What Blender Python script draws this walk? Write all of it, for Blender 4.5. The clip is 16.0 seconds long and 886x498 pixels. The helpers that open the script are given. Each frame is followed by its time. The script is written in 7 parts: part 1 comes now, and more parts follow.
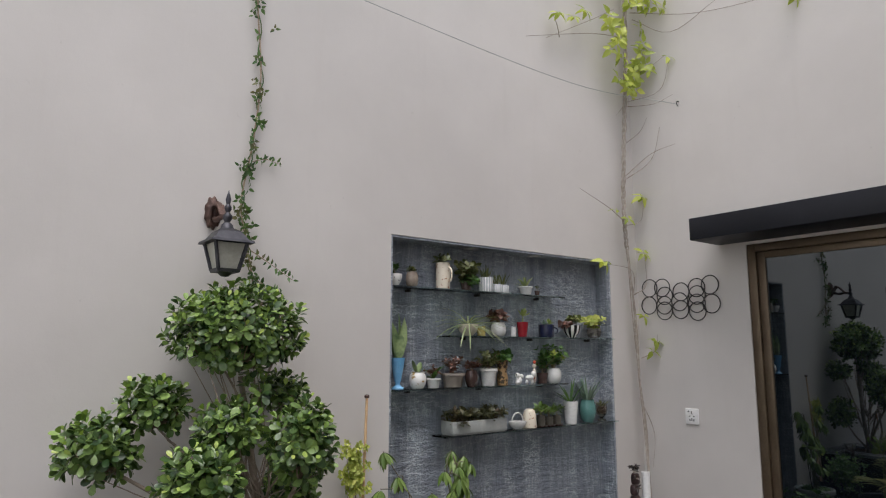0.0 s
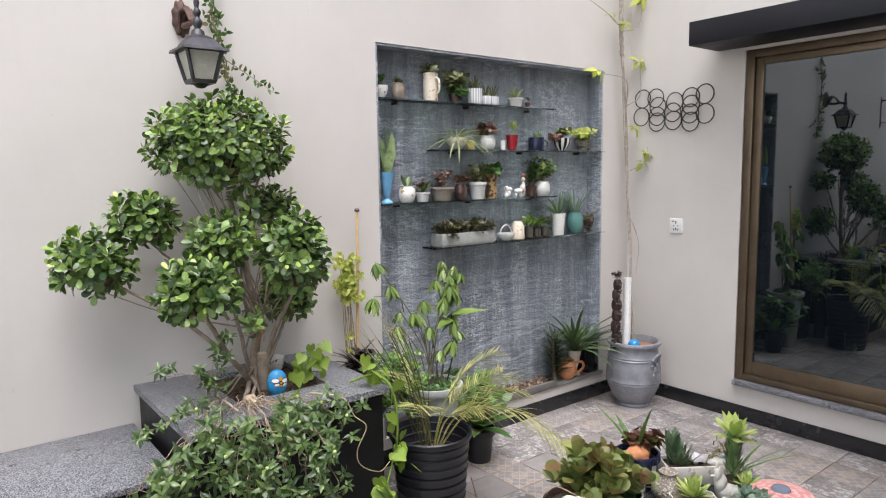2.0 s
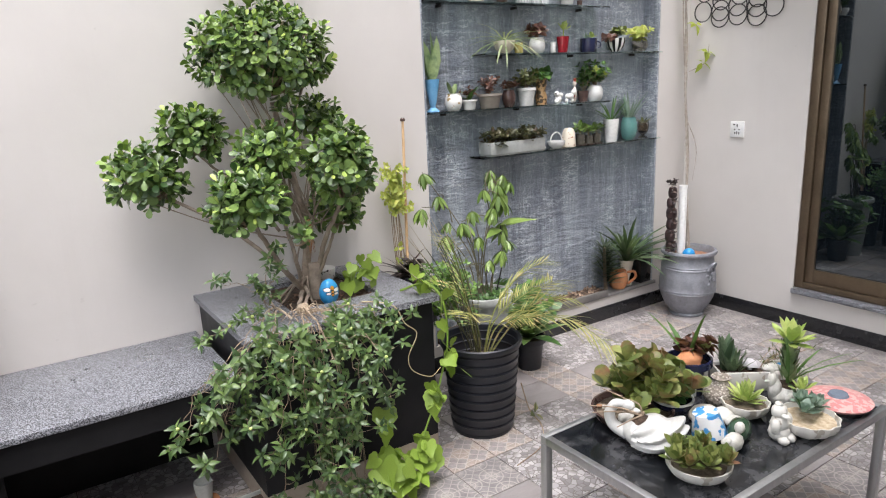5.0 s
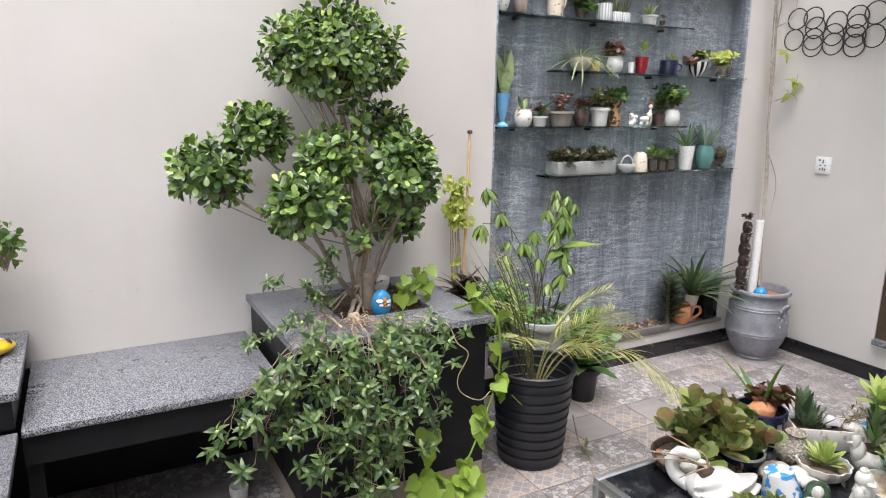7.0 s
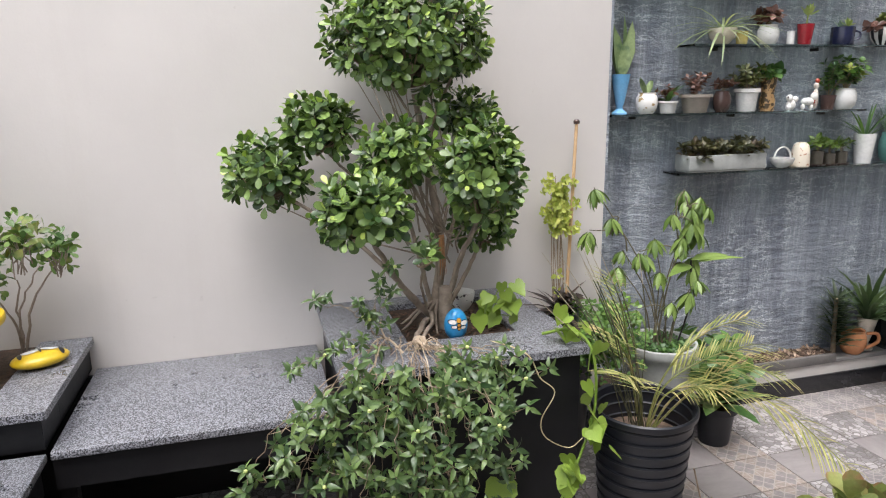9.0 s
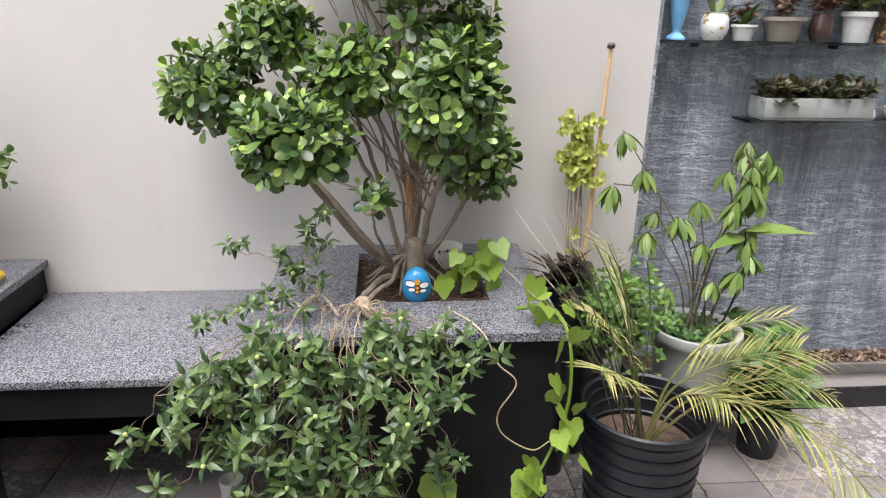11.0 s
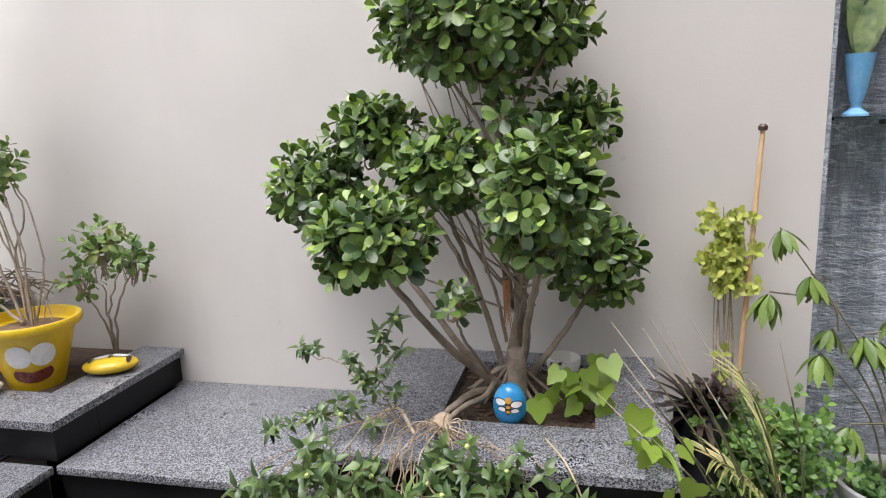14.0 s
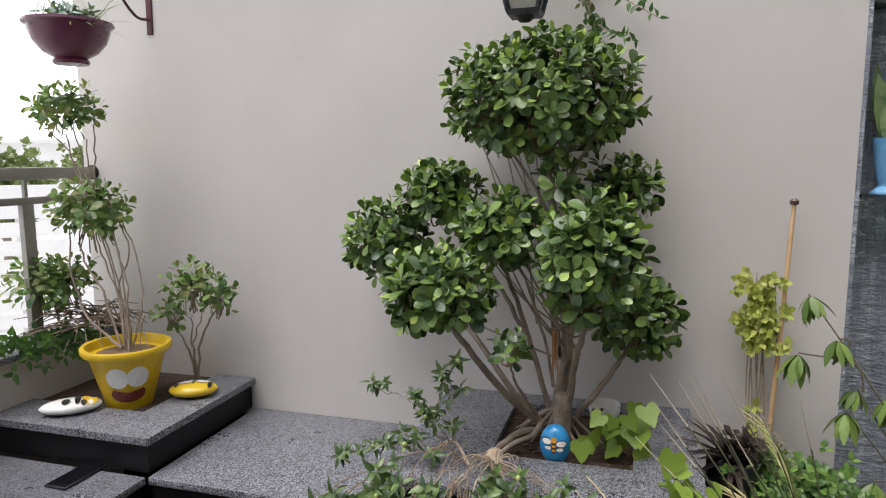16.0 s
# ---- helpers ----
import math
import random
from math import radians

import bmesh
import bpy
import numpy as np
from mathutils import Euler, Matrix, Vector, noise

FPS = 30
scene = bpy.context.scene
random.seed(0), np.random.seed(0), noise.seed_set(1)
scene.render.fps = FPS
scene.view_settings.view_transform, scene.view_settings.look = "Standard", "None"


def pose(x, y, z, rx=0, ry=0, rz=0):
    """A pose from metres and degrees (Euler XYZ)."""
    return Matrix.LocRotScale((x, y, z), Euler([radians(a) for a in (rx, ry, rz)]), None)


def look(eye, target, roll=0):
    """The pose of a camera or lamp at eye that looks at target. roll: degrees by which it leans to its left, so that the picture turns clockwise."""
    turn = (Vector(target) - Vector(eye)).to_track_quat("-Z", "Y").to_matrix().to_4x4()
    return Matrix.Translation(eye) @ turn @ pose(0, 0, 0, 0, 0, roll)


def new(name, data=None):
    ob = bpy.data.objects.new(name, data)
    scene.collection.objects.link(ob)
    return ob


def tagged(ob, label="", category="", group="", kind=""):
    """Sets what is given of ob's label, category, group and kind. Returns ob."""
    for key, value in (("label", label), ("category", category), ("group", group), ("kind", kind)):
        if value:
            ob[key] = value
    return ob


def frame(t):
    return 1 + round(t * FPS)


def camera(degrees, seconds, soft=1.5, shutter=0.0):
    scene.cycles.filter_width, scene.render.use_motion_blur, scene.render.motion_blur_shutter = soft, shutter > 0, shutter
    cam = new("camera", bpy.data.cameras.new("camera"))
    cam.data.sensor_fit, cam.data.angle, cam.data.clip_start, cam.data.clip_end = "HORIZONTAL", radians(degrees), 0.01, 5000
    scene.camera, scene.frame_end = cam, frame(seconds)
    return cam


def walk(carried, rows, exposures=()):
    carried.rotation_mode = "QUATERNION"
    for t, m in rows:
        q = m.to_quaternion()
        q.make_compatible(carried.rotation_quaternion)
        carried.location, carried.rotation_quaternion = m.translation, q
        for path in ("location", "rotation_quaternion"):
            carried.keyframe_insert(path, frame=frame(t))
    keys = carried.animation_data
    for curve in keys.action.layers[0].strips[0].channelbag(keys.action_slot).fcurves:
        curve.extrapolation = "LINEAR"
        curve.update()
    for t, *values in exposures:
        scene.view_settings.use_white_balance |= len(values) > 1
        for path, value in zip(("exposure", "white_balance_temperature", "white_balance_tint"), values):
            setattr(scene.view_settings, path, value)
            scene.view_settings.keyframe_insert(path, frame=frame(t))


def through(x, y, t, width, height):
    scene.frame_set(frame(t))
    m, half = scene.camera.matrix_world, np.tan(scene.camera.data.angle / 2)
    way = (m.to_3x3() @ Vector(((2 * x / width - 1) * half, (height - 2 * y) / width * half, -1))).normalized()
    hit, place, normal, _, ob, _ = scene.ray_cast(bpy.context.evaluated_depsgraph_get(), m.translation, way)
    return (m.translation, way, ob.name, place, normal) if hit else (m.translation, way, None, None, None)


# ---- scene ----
cam = camera(67.4, 16.0, soft=1.1)
PATH = [
    (0, (0.714, 0.543, 1.5), (1.913, 2.115, 1.801), 0.1),
    (0.5, (0.711, 0.545, 1.48), (1.932, 2.119, 1.66), -0.2),
    (1, (0.718, 0.58, 1.485), (1.974, 2.135, 1.495), -0.8),
    (1.5, (0.73, 0.568, 1.47), (1.983, 2.124, 1.365), -1.0),
    (2, (0.741, 0.575, 1.464), (1.969, 2.137, 1.231), -0.8),
    (2.5, (0.748, 0.585, 1.462), (1.957, 2.145, 1.139), -1.2),
    (3, (0.745, 0.59, 1.473), (1.943, 2.143, 1.083), -1.0),
    (3.2, (0.739, 0.544, 1.46), (1.926, 2.103, 1.059), -1.1),
    (5.3, (0.767, 0.595, 1.432), (1.823, 2.224, 0.952), -2.2),
    (5.5, (0.757, 0.598, 1.435), (1.805, 2.233, 0.958), -1.8),
    (6, (0.761, 0.607, 1.423), (1.786, 2.263, 0.966), -1.7),
    (6.5, (0.76, 0.626, 1.43), (1.763, 2.298, 0.987), -0.6),
    (7, (0.796, 0.68, 1.419), (1.738, 2.391, 0.986), 0.9),
    (7.5, (0.833, 0.786, 1.409), (1.693, 2.54, 0.982), 1.7),
    (8, (0.901, 0.82, 1.404), (1.684, 2.608, 0.966), 0.7),
    (8.2, (0.95, 0.83, 1.405), (1.65, 2.65, 0.963), 0.4),
    (10.3, (1.46, 1.157, 1.408), (1.872, 3.06, 0.953), 0.6),
    (10.5, (1.505, 1.175, 1.391), (1.864, 3.095, 0.958), 1.8),
    (11, (1.639, 1.217, 1.356), (1.815, 3.099, 0.703), 1.1),
    (11.5, (1.682, 1.309, 1.349), (1.842, 3.203, 0.729), 0.1),
    (12, (1.696, 1.439, 1.342), (1.767, 3.375, 0.844), 0.3),
    (12.5, (1.74, 1.505, 1.331), (1.724, 3.442, 0.834), -0.2),
    (13, (1.834, 1.528, 1.33), (1.668, 3.46, 0.842), 1.1),
    (13.5, (1.891, 1.513, 1.343), (1.652, 3.457, 0.94), -0.2),
    (14, (1.898, 1.415, 1.339), (1.464, 3.329, 0.955), -2.0),
    (14.5, (1.911, 1.335, 1.367), (1.331, 3.209, 0.98), -1.7),
    (15, (1.925, 1.311, 1.366), (1.231, 3.15, 1.001), -0.2),
    (15.5, (1.901, 1.249, 1.39), (1.293, 3.129, 1.083), 0.4),
    (16, (1.895, 1.215, 1.404), (1.344, 3.12, 1.142), -0.2),
]
walk(cam, [(t, look(eye, target, roll)) for t, eye, target, roll in PATH], exposures=[(t, e, 6500, 10) for t, e in ((0, 0.46), (1.0, 0.9), (2.5, 1.36), (5.5, 1.43), (8, 1.36), (10.5, 1.27), (11.5, 1.6), (12.0, 1.56), (12.5, 1.42), (13, 1.4), (14, 1.26), (14.5, 1.15), (15, 0.97), (16, 0.75))])

# ---- light ----
world = bpy.data.worlds.new("overcast")
scene.world = world
world.use_nodes = True
wn = world.node_tree.nodes
sky = wn.new("ShaderNodeTexSky")
sky.sky_type, sky.sun_disc = "NISHITA", False
sky.sun_elevation, sky.sun_rotation = radians(71), radians(212)
sky.air_density, sky.dust_density, sky.ozone_density = 1.0, 3.0, 0.6
pale = wn.new("ShaderNodeHueSaturation")
pale.inputs["Saturation"].default_value = 0.45
world.node_tree.links.new(sky.outputs[0], pale.inputs["Color"])
world.node_tree.links.new(pale.outputs[0], wn["Background"].inputs["Color"])
wn["Background"].inputs["Strength"].default_value = 0.15
sun_data = bpy.data.lights.new("sun", "SUN")
sun_data.energy, sun_data.angle, sun_data.color = 1.6, radians(46), (0.97, 0.95, 1.0)
sun = new("sun", sun_data)
sun.matrix_world = look((0, 0, 8), (0.51, 0.82, 5.2))

# ---- materials ----


def link(m, a, b):
    m.node_tree.links.new(a, b)


def blank(name):
    m = bpy.data.materials.new(name)
    m.use_nodes = True
    return m, m.node_tree.nodes, m.node_tree.nodes["Principled BSDF"]


def noise_node(m, vec, scale, detail=5.0, rough=0.6, stretch=None):
    n = m.node_tree.nodes
    t = n.new("ShaderNodeTexNoise")
    t.inputs["Scale"].default_value, t.inputs["Detail"].default_value, t.inputs["Roughness"].default_value = scale, detail, rough
    if stretch:
        mp = n.new("ShaderNodeMapping")
        mp.inputs["Scale"].default_value = stretch
        link(m, vec, mp.inputs["Vector"])
        vec = mp.outputs[0]
    link(m, vec, t.inputs["Vector"])
    return t.outputs["Fac"]


def ramp(m, fac, *stops):
    r = m.node_tree.nodes.new("ShaderNodeValToRGB")
    e = r.color_ramp.elements
    while len(e) < len(stops):
        e.new(0.5)
    for el, (p, c) in zip(e, stops):
        el.position = p
        el.color = (*c, 1) if not isinstance(c, (int, float)) else (c, c, c, 1)
    link(m, fac, r.inputs[0])
    return r.outputs[0]


def blend(m, fac, a, b, how="MIX"):
    x = m.node_tree.nodes.new("ShaderNodeMixRGB")
    x.blend_type = how
    for sock, v in ((x.inputs[0], fac), (x.inputs[1], a), (x.inputs[2], b)):
        if isinstance(v, (int, float)):
            sock.default_value = v if sock.type == "VALUE" else (v, v, v, 1)
        elif isinstance(v, tuple):
            sock.default_value = (*v, 1)
        else:
            link(m, v, sock)
    return x.outputs[0]


def bump(m, p, height, strength, distance=0.01, normal=None):
    b = m.node_tree.nodes.new("ShaderNodeBump")
    b.inputs["Strength"].default_value, b.inputs["Distance"].default_value = strength, distance
    link(m, height, b.inputs["Height"])
    if normal is not None:
        link(m, normal, b.inputs["Normal"])
    link(m, b.outputs[0], p.inputs["Normal"])
    return b.outputs[0]


def coords(m, kind="Object"):
    return m.node_tree.nodes.new("ShaderNodeTexCoord").outputs[kind]


def surface(name, a, b, scale=8.0, rough=0.6, metal=0.0, relief=0.2, fine=60.0, spec=0.5, stretch=None, coat=0.0):
    """A plain worked surface: two tones in broad clouds, a fine grain, a fine relief and uneven gloss."""
    m, n, p = blank(name)
    v = coords(m)
    big, small = noise_node(m, v, scale, 4, 0.6, stretch), noise_node(m, v, fine, 4, 0.7, stretch)
    col = blend(m, ramp(m, big, (0.35, 0.0), (0.65, 1.0)), a, b)
    col = blend(m, 0.25, col, ramp(m, small, (0.3, 0.55), (0.7, 1.25)), "MULTIPLY")
    link(m, col, p.inputs["Base Color"])
    link(m, ramp(m, big, (0.2, max(0.02, rough - 0.1)), (0.8, min(1.0, rough + 0.1))), p.inputs["Roughness"])
    p.inputs["Metallic"].default_value = metal
    p.inputs["Specular IOR Level"].default_value = spec
    p.inputs["Coat Weight"].default_value = coat
    if relief:
        bump(m, p, small, relief, 0.004)
    return m


def leaf(name, dark, light, tip=None, rough=0.4, through=0.25):
    """Leaves: every leaf its own tone; light comes through."""
    m, n, p = blank(name)
    isl = n.new("ShaderNodeNewGeometry").outputs["Random Per Island"]
    v = coords(m)
    col = ramp(m, isl, (0.0, dark), (0.6, blend_rgb(dark, light, 0.45)), (1.0, light))
    if tip:
        col = blend(m, ramp(m, noise_node(m, v, 14, 3), (0.5, 0.0), (0.68, 1.0)), col, tip)
    grain = noise_node(m, v, 120, 3)
    col = blend(m, 0.35, col, ramp(m, grain, (0.3, 0.6), (0.7, 1.3)), "MULTIPLY")
    link(m, col, p.inputs["Base Color"])
    p.inputs["Roughness"].default_value = rough
    bump(m, p, grain, 0.15, 0.002)
    tr = n.new("ShaderNodeBsdfTranslucent")
    link(m, blend(m, 1.0, col, (1.0, 1.15, 0.5), "MULTIPLY"), tr.inputs["Color"])
    mx = n.new("ShaderNodeMixShader")
    mx.inputs[0].default_value = through
    link(m, p.outputs[0], mx.inputs[1])
    link(m, tr.outputs[0], mx.inputs[2])
    link(m, mx.outputs[0], n["Material Output"].inputs["Surface"])
    return m


def blend_rgb(a, b, f):
    return tuple(x + (y - x) * f for x, y in zip(a, b))


def wall_paint():
    m, n, p = blank("wall_paint")
    v = coords(m)
    cloud, fine = noise_node(m, v, 0.9, 5, 0.6), noise_node(m, v, 180, 3, 0.7)
    streak = noise_node(m, v, 3.0, 5, 0.65, (3.0, 3.0, 0.25))
    col = blend(m, ramp(m, cloud, (0.35, 0.0), (0.65, 1.0)), (0.535, 0.505, 0.475), (0.60, 0.567, 0.535))
    col = blend(m, ramp(m, streak, (0.55, 0.0), (0.8, 0.14)), col, (0.44, 0.40, 0.36))
    specks = noise_node(m, v, 26, 2, 0.5)
    col = blend(m, ramp(m, specks, (0.74, 0.0), (0.80, 0.25)), col, (0.36, 0.33, 0.30))
    link(m, col, p.inputs["Base Color"])
    p.inputs["Roughness"].default_value = 0.72
    p.inputs["Specular IOR Level"].default_value = 0.3
    rough_coat = noise_node(m, v, 45, 4, 0.6)
    nrm = bump(m, p, rough_coat, 0.12, 0.004)
    bump(m, p, fine, 0.15, 0.001, nrm)
    return m


def granite(name="granite", light=0.31, dark=0.015):
    m, n, p = blank(name)
    v = coords(m)
    cell = n.new("ShaderNodeTexVoronoi")
    cell.inputs["Scale"].default_value = 370
    link(m, v, cell.inputs["Vector"])
    patch = noise_node(m, v, 225, 5, 0.78)
    g = blend(m, 0.55, cell.outputs["Color"], patch)
    bw = n.new("ShaderNodeRGBToBW")
    link(m, g, bw.inputs[0])
    col = ramp(m, bw.outputs[0], (0.40, (dark, dark, dark * 1.05)), (0.46, (0.05, 0.053, 0.062)), (0.515, (0.125, 0.131, 0.147)), (0.57, (light, light * 1.02, light * 1.11)))
    dust = noise_node(m, v, 5, 5, 0.65)
    col = blend(m, ramp(m, dust, (0.45, 0.0), (0.8, 0.16)), col, (0.22, 0.215, 0.21))
    link(m, col, p.inputs["Base Color"])
    link(m, ramp(m, dust, (0.3, 0.22), (0.75, 0.5)), p.inputs["Roughness"])
    return m


def slate():
    """Dark blue-grey trowelled stone coat with pale scratches running down."""
    m, n, p = blank("slate_coat")
    v = coords(m)
    cloud = noise_node(m, v, 2.2, 5, 0.6)
    streak = noise_node(m, v, 55, 6, 0.8, (1.3, 1.3, 0.16))
    chips = noise_node(m, v, 12, 6, 0.68, (0.6, 0.6, 1.7))
    band = noise_node(m, v, 9, 3, 0.5, (1.5, 1.5, 0.12))
    patchy = noise_node(m, v, 5, 4, 0.6)
    col = blend(m, ramp(m, cloud, (0.3, 0.0), (0.7, 1.0)), (0.175, 0.196, 0.228), (0.30, 0.328, 0.368))
    col = blend(m, ramp(m, streak, (0.47, 0.0), (0.66, 0.75)), col, (0.42, 0.45, 0.49))
    crease = blend(m, 1.0, ramp(m, chips, (0.465, 0.0), (0.5, 1.0), (0.512, 0.0)), ramp(m, patchy, (0.40, 0.1), (0.58, 1.0)), "MULTIPLY")
    col = blend(m, crease, col, (0.60, 0.635, 0.67))
    col = blend(m, ramp(m, band, (0.40, 0.45), (0.55, 0.0)), col, (0.08, 0.095, 0.122))
    link(m, col, p.inputs["Base Color"])
    p.inputs["Roughness"].default_value = 0.55
    nrm = bump(m, p, chips, 1.0, 0.032)
    bump(m, p, streak, 0.4, 0.006, nrm)
    return m


def mirror_glass():
    m, n, p = blank("tinted_mirror_glass")
    p.inputs["Base Color"].default_value = (0.004, 0.006, 0.008, 1)
    p.inputs["Roughness"].default_value = 0.015
    p.inputs["IOR"].default_value = 2.15
    p.inputs["Specular Tint"].default_value = (0.86, 0.95, 1.0, 1)
    return m


def clear_glass(name="shelf_glass", tint=(0.75, 0.9, 0.86)):
    m, n, p = blank(name)
    p.inputs["Base Color"].default_value = (*tint, 1)
    p.inputs["Roughness"].default_value = 0.03
    p.inputs["Transmission Weight"].default_value = 1.0
    p.inputs["IOR"].default_value = 1.48
    return m


PAINT, GRANITE, SLATE = wall_paint(), granite(), slate()
MIRROR, GLASS = mirror_glass(), clear_glass()
BLACK_STONE = surface("black_granite", (0.007, 0.007, 0.008), (0.012, 0.012, 0.013), 6, 0.42, relief=0.05, fine=220, spec=0.2)
BRONZE = surface("bronze_aluminium", (0.105, 0.075, 0.048), (0.145, 0.105, 0.068), 5, 0.42, 0.6, 0.05)
CANOPY_AND_ROOM_DARK = surface("black_cladding_and_room_dark", (0.009, 0.010, 0.014), (0.014, 0.015, 0.02), 3, 0.5, 0.0, 0.05, spec=0.25)
STEEL = surface("brushed_steel", (0.42, 0.42, 0.43), (0.5, 0.5, 0.5), 9, 0.38, 0.9, 0.1, stretch=(1, 1, 0.1))
RAIL = surface("rail_steel", (0.27, 0.255, 0.235), (0.36, 0.34, 0.31), 9, 0.45, 0.5, 0.1)
SOIL = surface("soil", (0.028, 0.018, 0.012), (0.085, 0.052, 0.032), 45, 0.95, relief=1.0, fine=160)
GRAVEL = surface("gravel", (0.07, 0.05, 0.035), (0.22, 0.17, 0.12), 60, 0.9, relief=1.0, fine=140)
BARK = surface("bark", (0.21, 0.165, 0.125), (0.35, 0.285, 0.225), 22, 0.85, relief=0.6, fine=90)
TWIG = surface("twig", (0.24, 0.17, 0.11), (0.36, 0.28, 0.2), 30, 0.85, relief=0.4)
ROOT = surface("pale_root", (0.42, 0.32, 0.22), (0.6, 0.5, 0.38), 30, 0.85, relief=0.4)
BLACK_PLASTIC = surface("black_plastic", (0.007, 0.008, 0.012), (0.014, 0.016, 0.022), 7, 0.42, relief=0.06)
GREY_PLASTIC = surface("grey_plastic", (0.30, 0.31, 0.29), (0.40, 0.41, 0.39), 6, 0.55, relief=0.1)
SILVER = surface("silver_paint", (0.20, 0.205, 0.225), (0.30, 0.305, 0.335), 14, 0.5, 0.3, 0.4)
IRON = surface("black_iron", (0.02, 0.018, 0.018), (0.045, 0.04, 0.038), 20, 0.55, 0.4, 0.3)
LAMP_METAL = surface("lantern_metal", (0.028, 0.028, 0.034), (0.065, 0.063, 0.072), 14, 0.45, 0.5, 0.2)
RUST = surface("worn_bronze_paint", (0.05, 0.026, 0.02), (0.11, 0.06, 0.045), 30, 0.6, 0.3, 0.4)
WHITE_PLASTIC = surface("white_plastic", (0.78, 0.77, 0.74), (0.82, 0.81, 0.79), 6, 0.4, relief=0.03)
BAMBOO = surface("bamboo", (0.55, 0.34, 0.17), (0.66, 0.45, 0.25), 12, 0.5, relief=0.15)
SKIRT_TILE = surface("black_skirting", (0.010, 0.010, 0.012), (0.02, 0.02, 0.022), 5, 0.25, relief=0.03)
LEAF_TREE = leaf("ficus_leaf", (0.022, 0.056, 0.016), (0.23, 0.34, 0.085), rough=0.34, through=0.12)
LEAF_YOUNG = leaf("young_ficus_leaf", (0.20, 0.32, 0.06), (0.46, 0.54, 0.14), rough=0.33, through=0.2)
LEAF_TRAIL = leaf("trailing_leaf", (0.028, 0.062, 0.02), (0.15, 0.225, 0.065), rough=0.36, through=0.15)
LEAF_GOLD = leaf("golden_leaf", (0.15, 0.26, 0.03), (0.33, 0.43, 0.075), rough=0.42, through=0.2)
LEAF_YELLOW = leaf("yellow_green_leaf", (0.32, 0.38, 0.07), (0.58, 0.58, 0.16), rough=0.5, through=0.3)
LEAF_UMBRELLA = leaf("umbrella_leaf", (0.09, 0.155, 0.03), (0.21, 0.30, 0.075), rough=0.35, through=0.2)
LEAF_PALM = leaf("palm_leaf", (0.15, 0.18, 0.05), (0.47, 0.45, 0.16), (0.50, 0.40, 0.20), rough=0.5)
LEAF_DARK = leaf("purple_black_leaf", (0.02, 0.014, 0.014), (0.075, 0.048, 0.038), rough=0.35, through=0.05)
LEAF_GREEN = leaf("green_leaf", (0.035, 0.09, 0.025), (0.13, 0.24, 0.06), rough=0.42)
LEAF_VINE = leaf("vine_leaf", (0.28, 0.34, 0.05), (0.55, 0.58, 0.12), rough=0.45, through=0.3)
LEAF_CLIMB = leaf("climber_leaf", (0.03, 0.08, 0.02), (0.12, 0.22, 0.06), (0.2, 0.16, 0.08), rough=0.45)

# ---- building blocks ----


def box(bm, x0, y0, z0, x1, y1, z1, bevel=0.0):
    made = bmesh.ops.create_cube(bm, size=1.0)["verts"]
    for v in made:
        v.co = Vector((x0 + (v.co.x + 0.5) * (x1 - x0), y0 + (v.co.y + 0.5) * (y1 - y0), z0 + (v.co.z + 0.5) * (z1 - z0)))
    if bevel:
        edges = list({e for v in made for e in v.link_edges})
        bmesh.ops.bevel(bm, geom=edges, offset=bevel, segments=2, affect="EDGES", profile=0.5)
    return bm


def boxes(*rows, bevel=0.0):
    bm = bmesh.new()
    for r in rows:
        box(bm, *r, bevel=bevel)
    return bm


def lathe(profile, segs=32, bm=None, centre=(0, 0, 0), wobble=None):
    """A turned shape from (radius, height) pairs; ends with radius 0 close it."""
    bm = bm or bmesh.new()
    rings = []
    for r, z in profile:
        if r < 1e-5:
            rings.append([bm.verts.new((centre[0], centre[1], centre[2] + z))])
            continue
        ring = []
        for i in range(segs):
            a = 2 * math.pi * i / segs
            k = r * (wobble(a, z) if wobble else 1.0)
            ring.append(bm.verts.new((centre[0] + k * math.cos(a), centre[1] + k * math.sin(a), centre[2] + z)))
        rings.append(ring)
    for a, b in zip(rings, rings[1:]):
        for i in range(segs):
            j = (i + 1) % segs
            if len(a) == 1 and len(b) == 1:
                continue
            if len(a) == 1:
                bm.faces.new((a[0], b[j], b[i]))
            elif len(b) == 1:
                bm.faces.new((a[i], a[j], b[0]))
            else:
                bm.faces.new((a[i], a[j], b[j], b[i]))
    bmesh.ops.recalc_face_normals(bm, faces=bm.faces)
    return bm


def tube(bm, pts, r0, r1=None, segs=7):
    """A tapering round bar along points."""
    r1 = r0 if r1 is None else r1
    pts = [Vector(p) for p in pts]
    rings, side = [], None
    for i, p in enumerate(pts):
        d = (pts[min(i + 1, len(pts) - 1)] - pts[max(i - 1, 0)]).normalized()
        if side is None:
            side = d.cross(Vector((0, 0, 1)))
            if side.length < 0.05:
                side = d.cross(Vector((1, 0, 0)))
        side = (side - d * side.dot(d)).normalized()
        up = d.cross(side)
        r = r0 + (r1 - r0) * i / max(1, len(pts) - 1)
        rings.append([bm.verts.new(p + (side * math.cos(2 * math.pi * k / segs) + up * math.sin(2 * math.pi * k / segs)) * r) for k in range(segs)])
    for a, b in zip(rings, rings[1:]):
        for k in range(segs):
            j = (k + 1) % segs
            bm.faces.new((a[k], a[j], b[j], b[k]))
    bm.faces.new(list(reversed(rings[0])))
    bm.faces.new(rings[-1])
    return bm


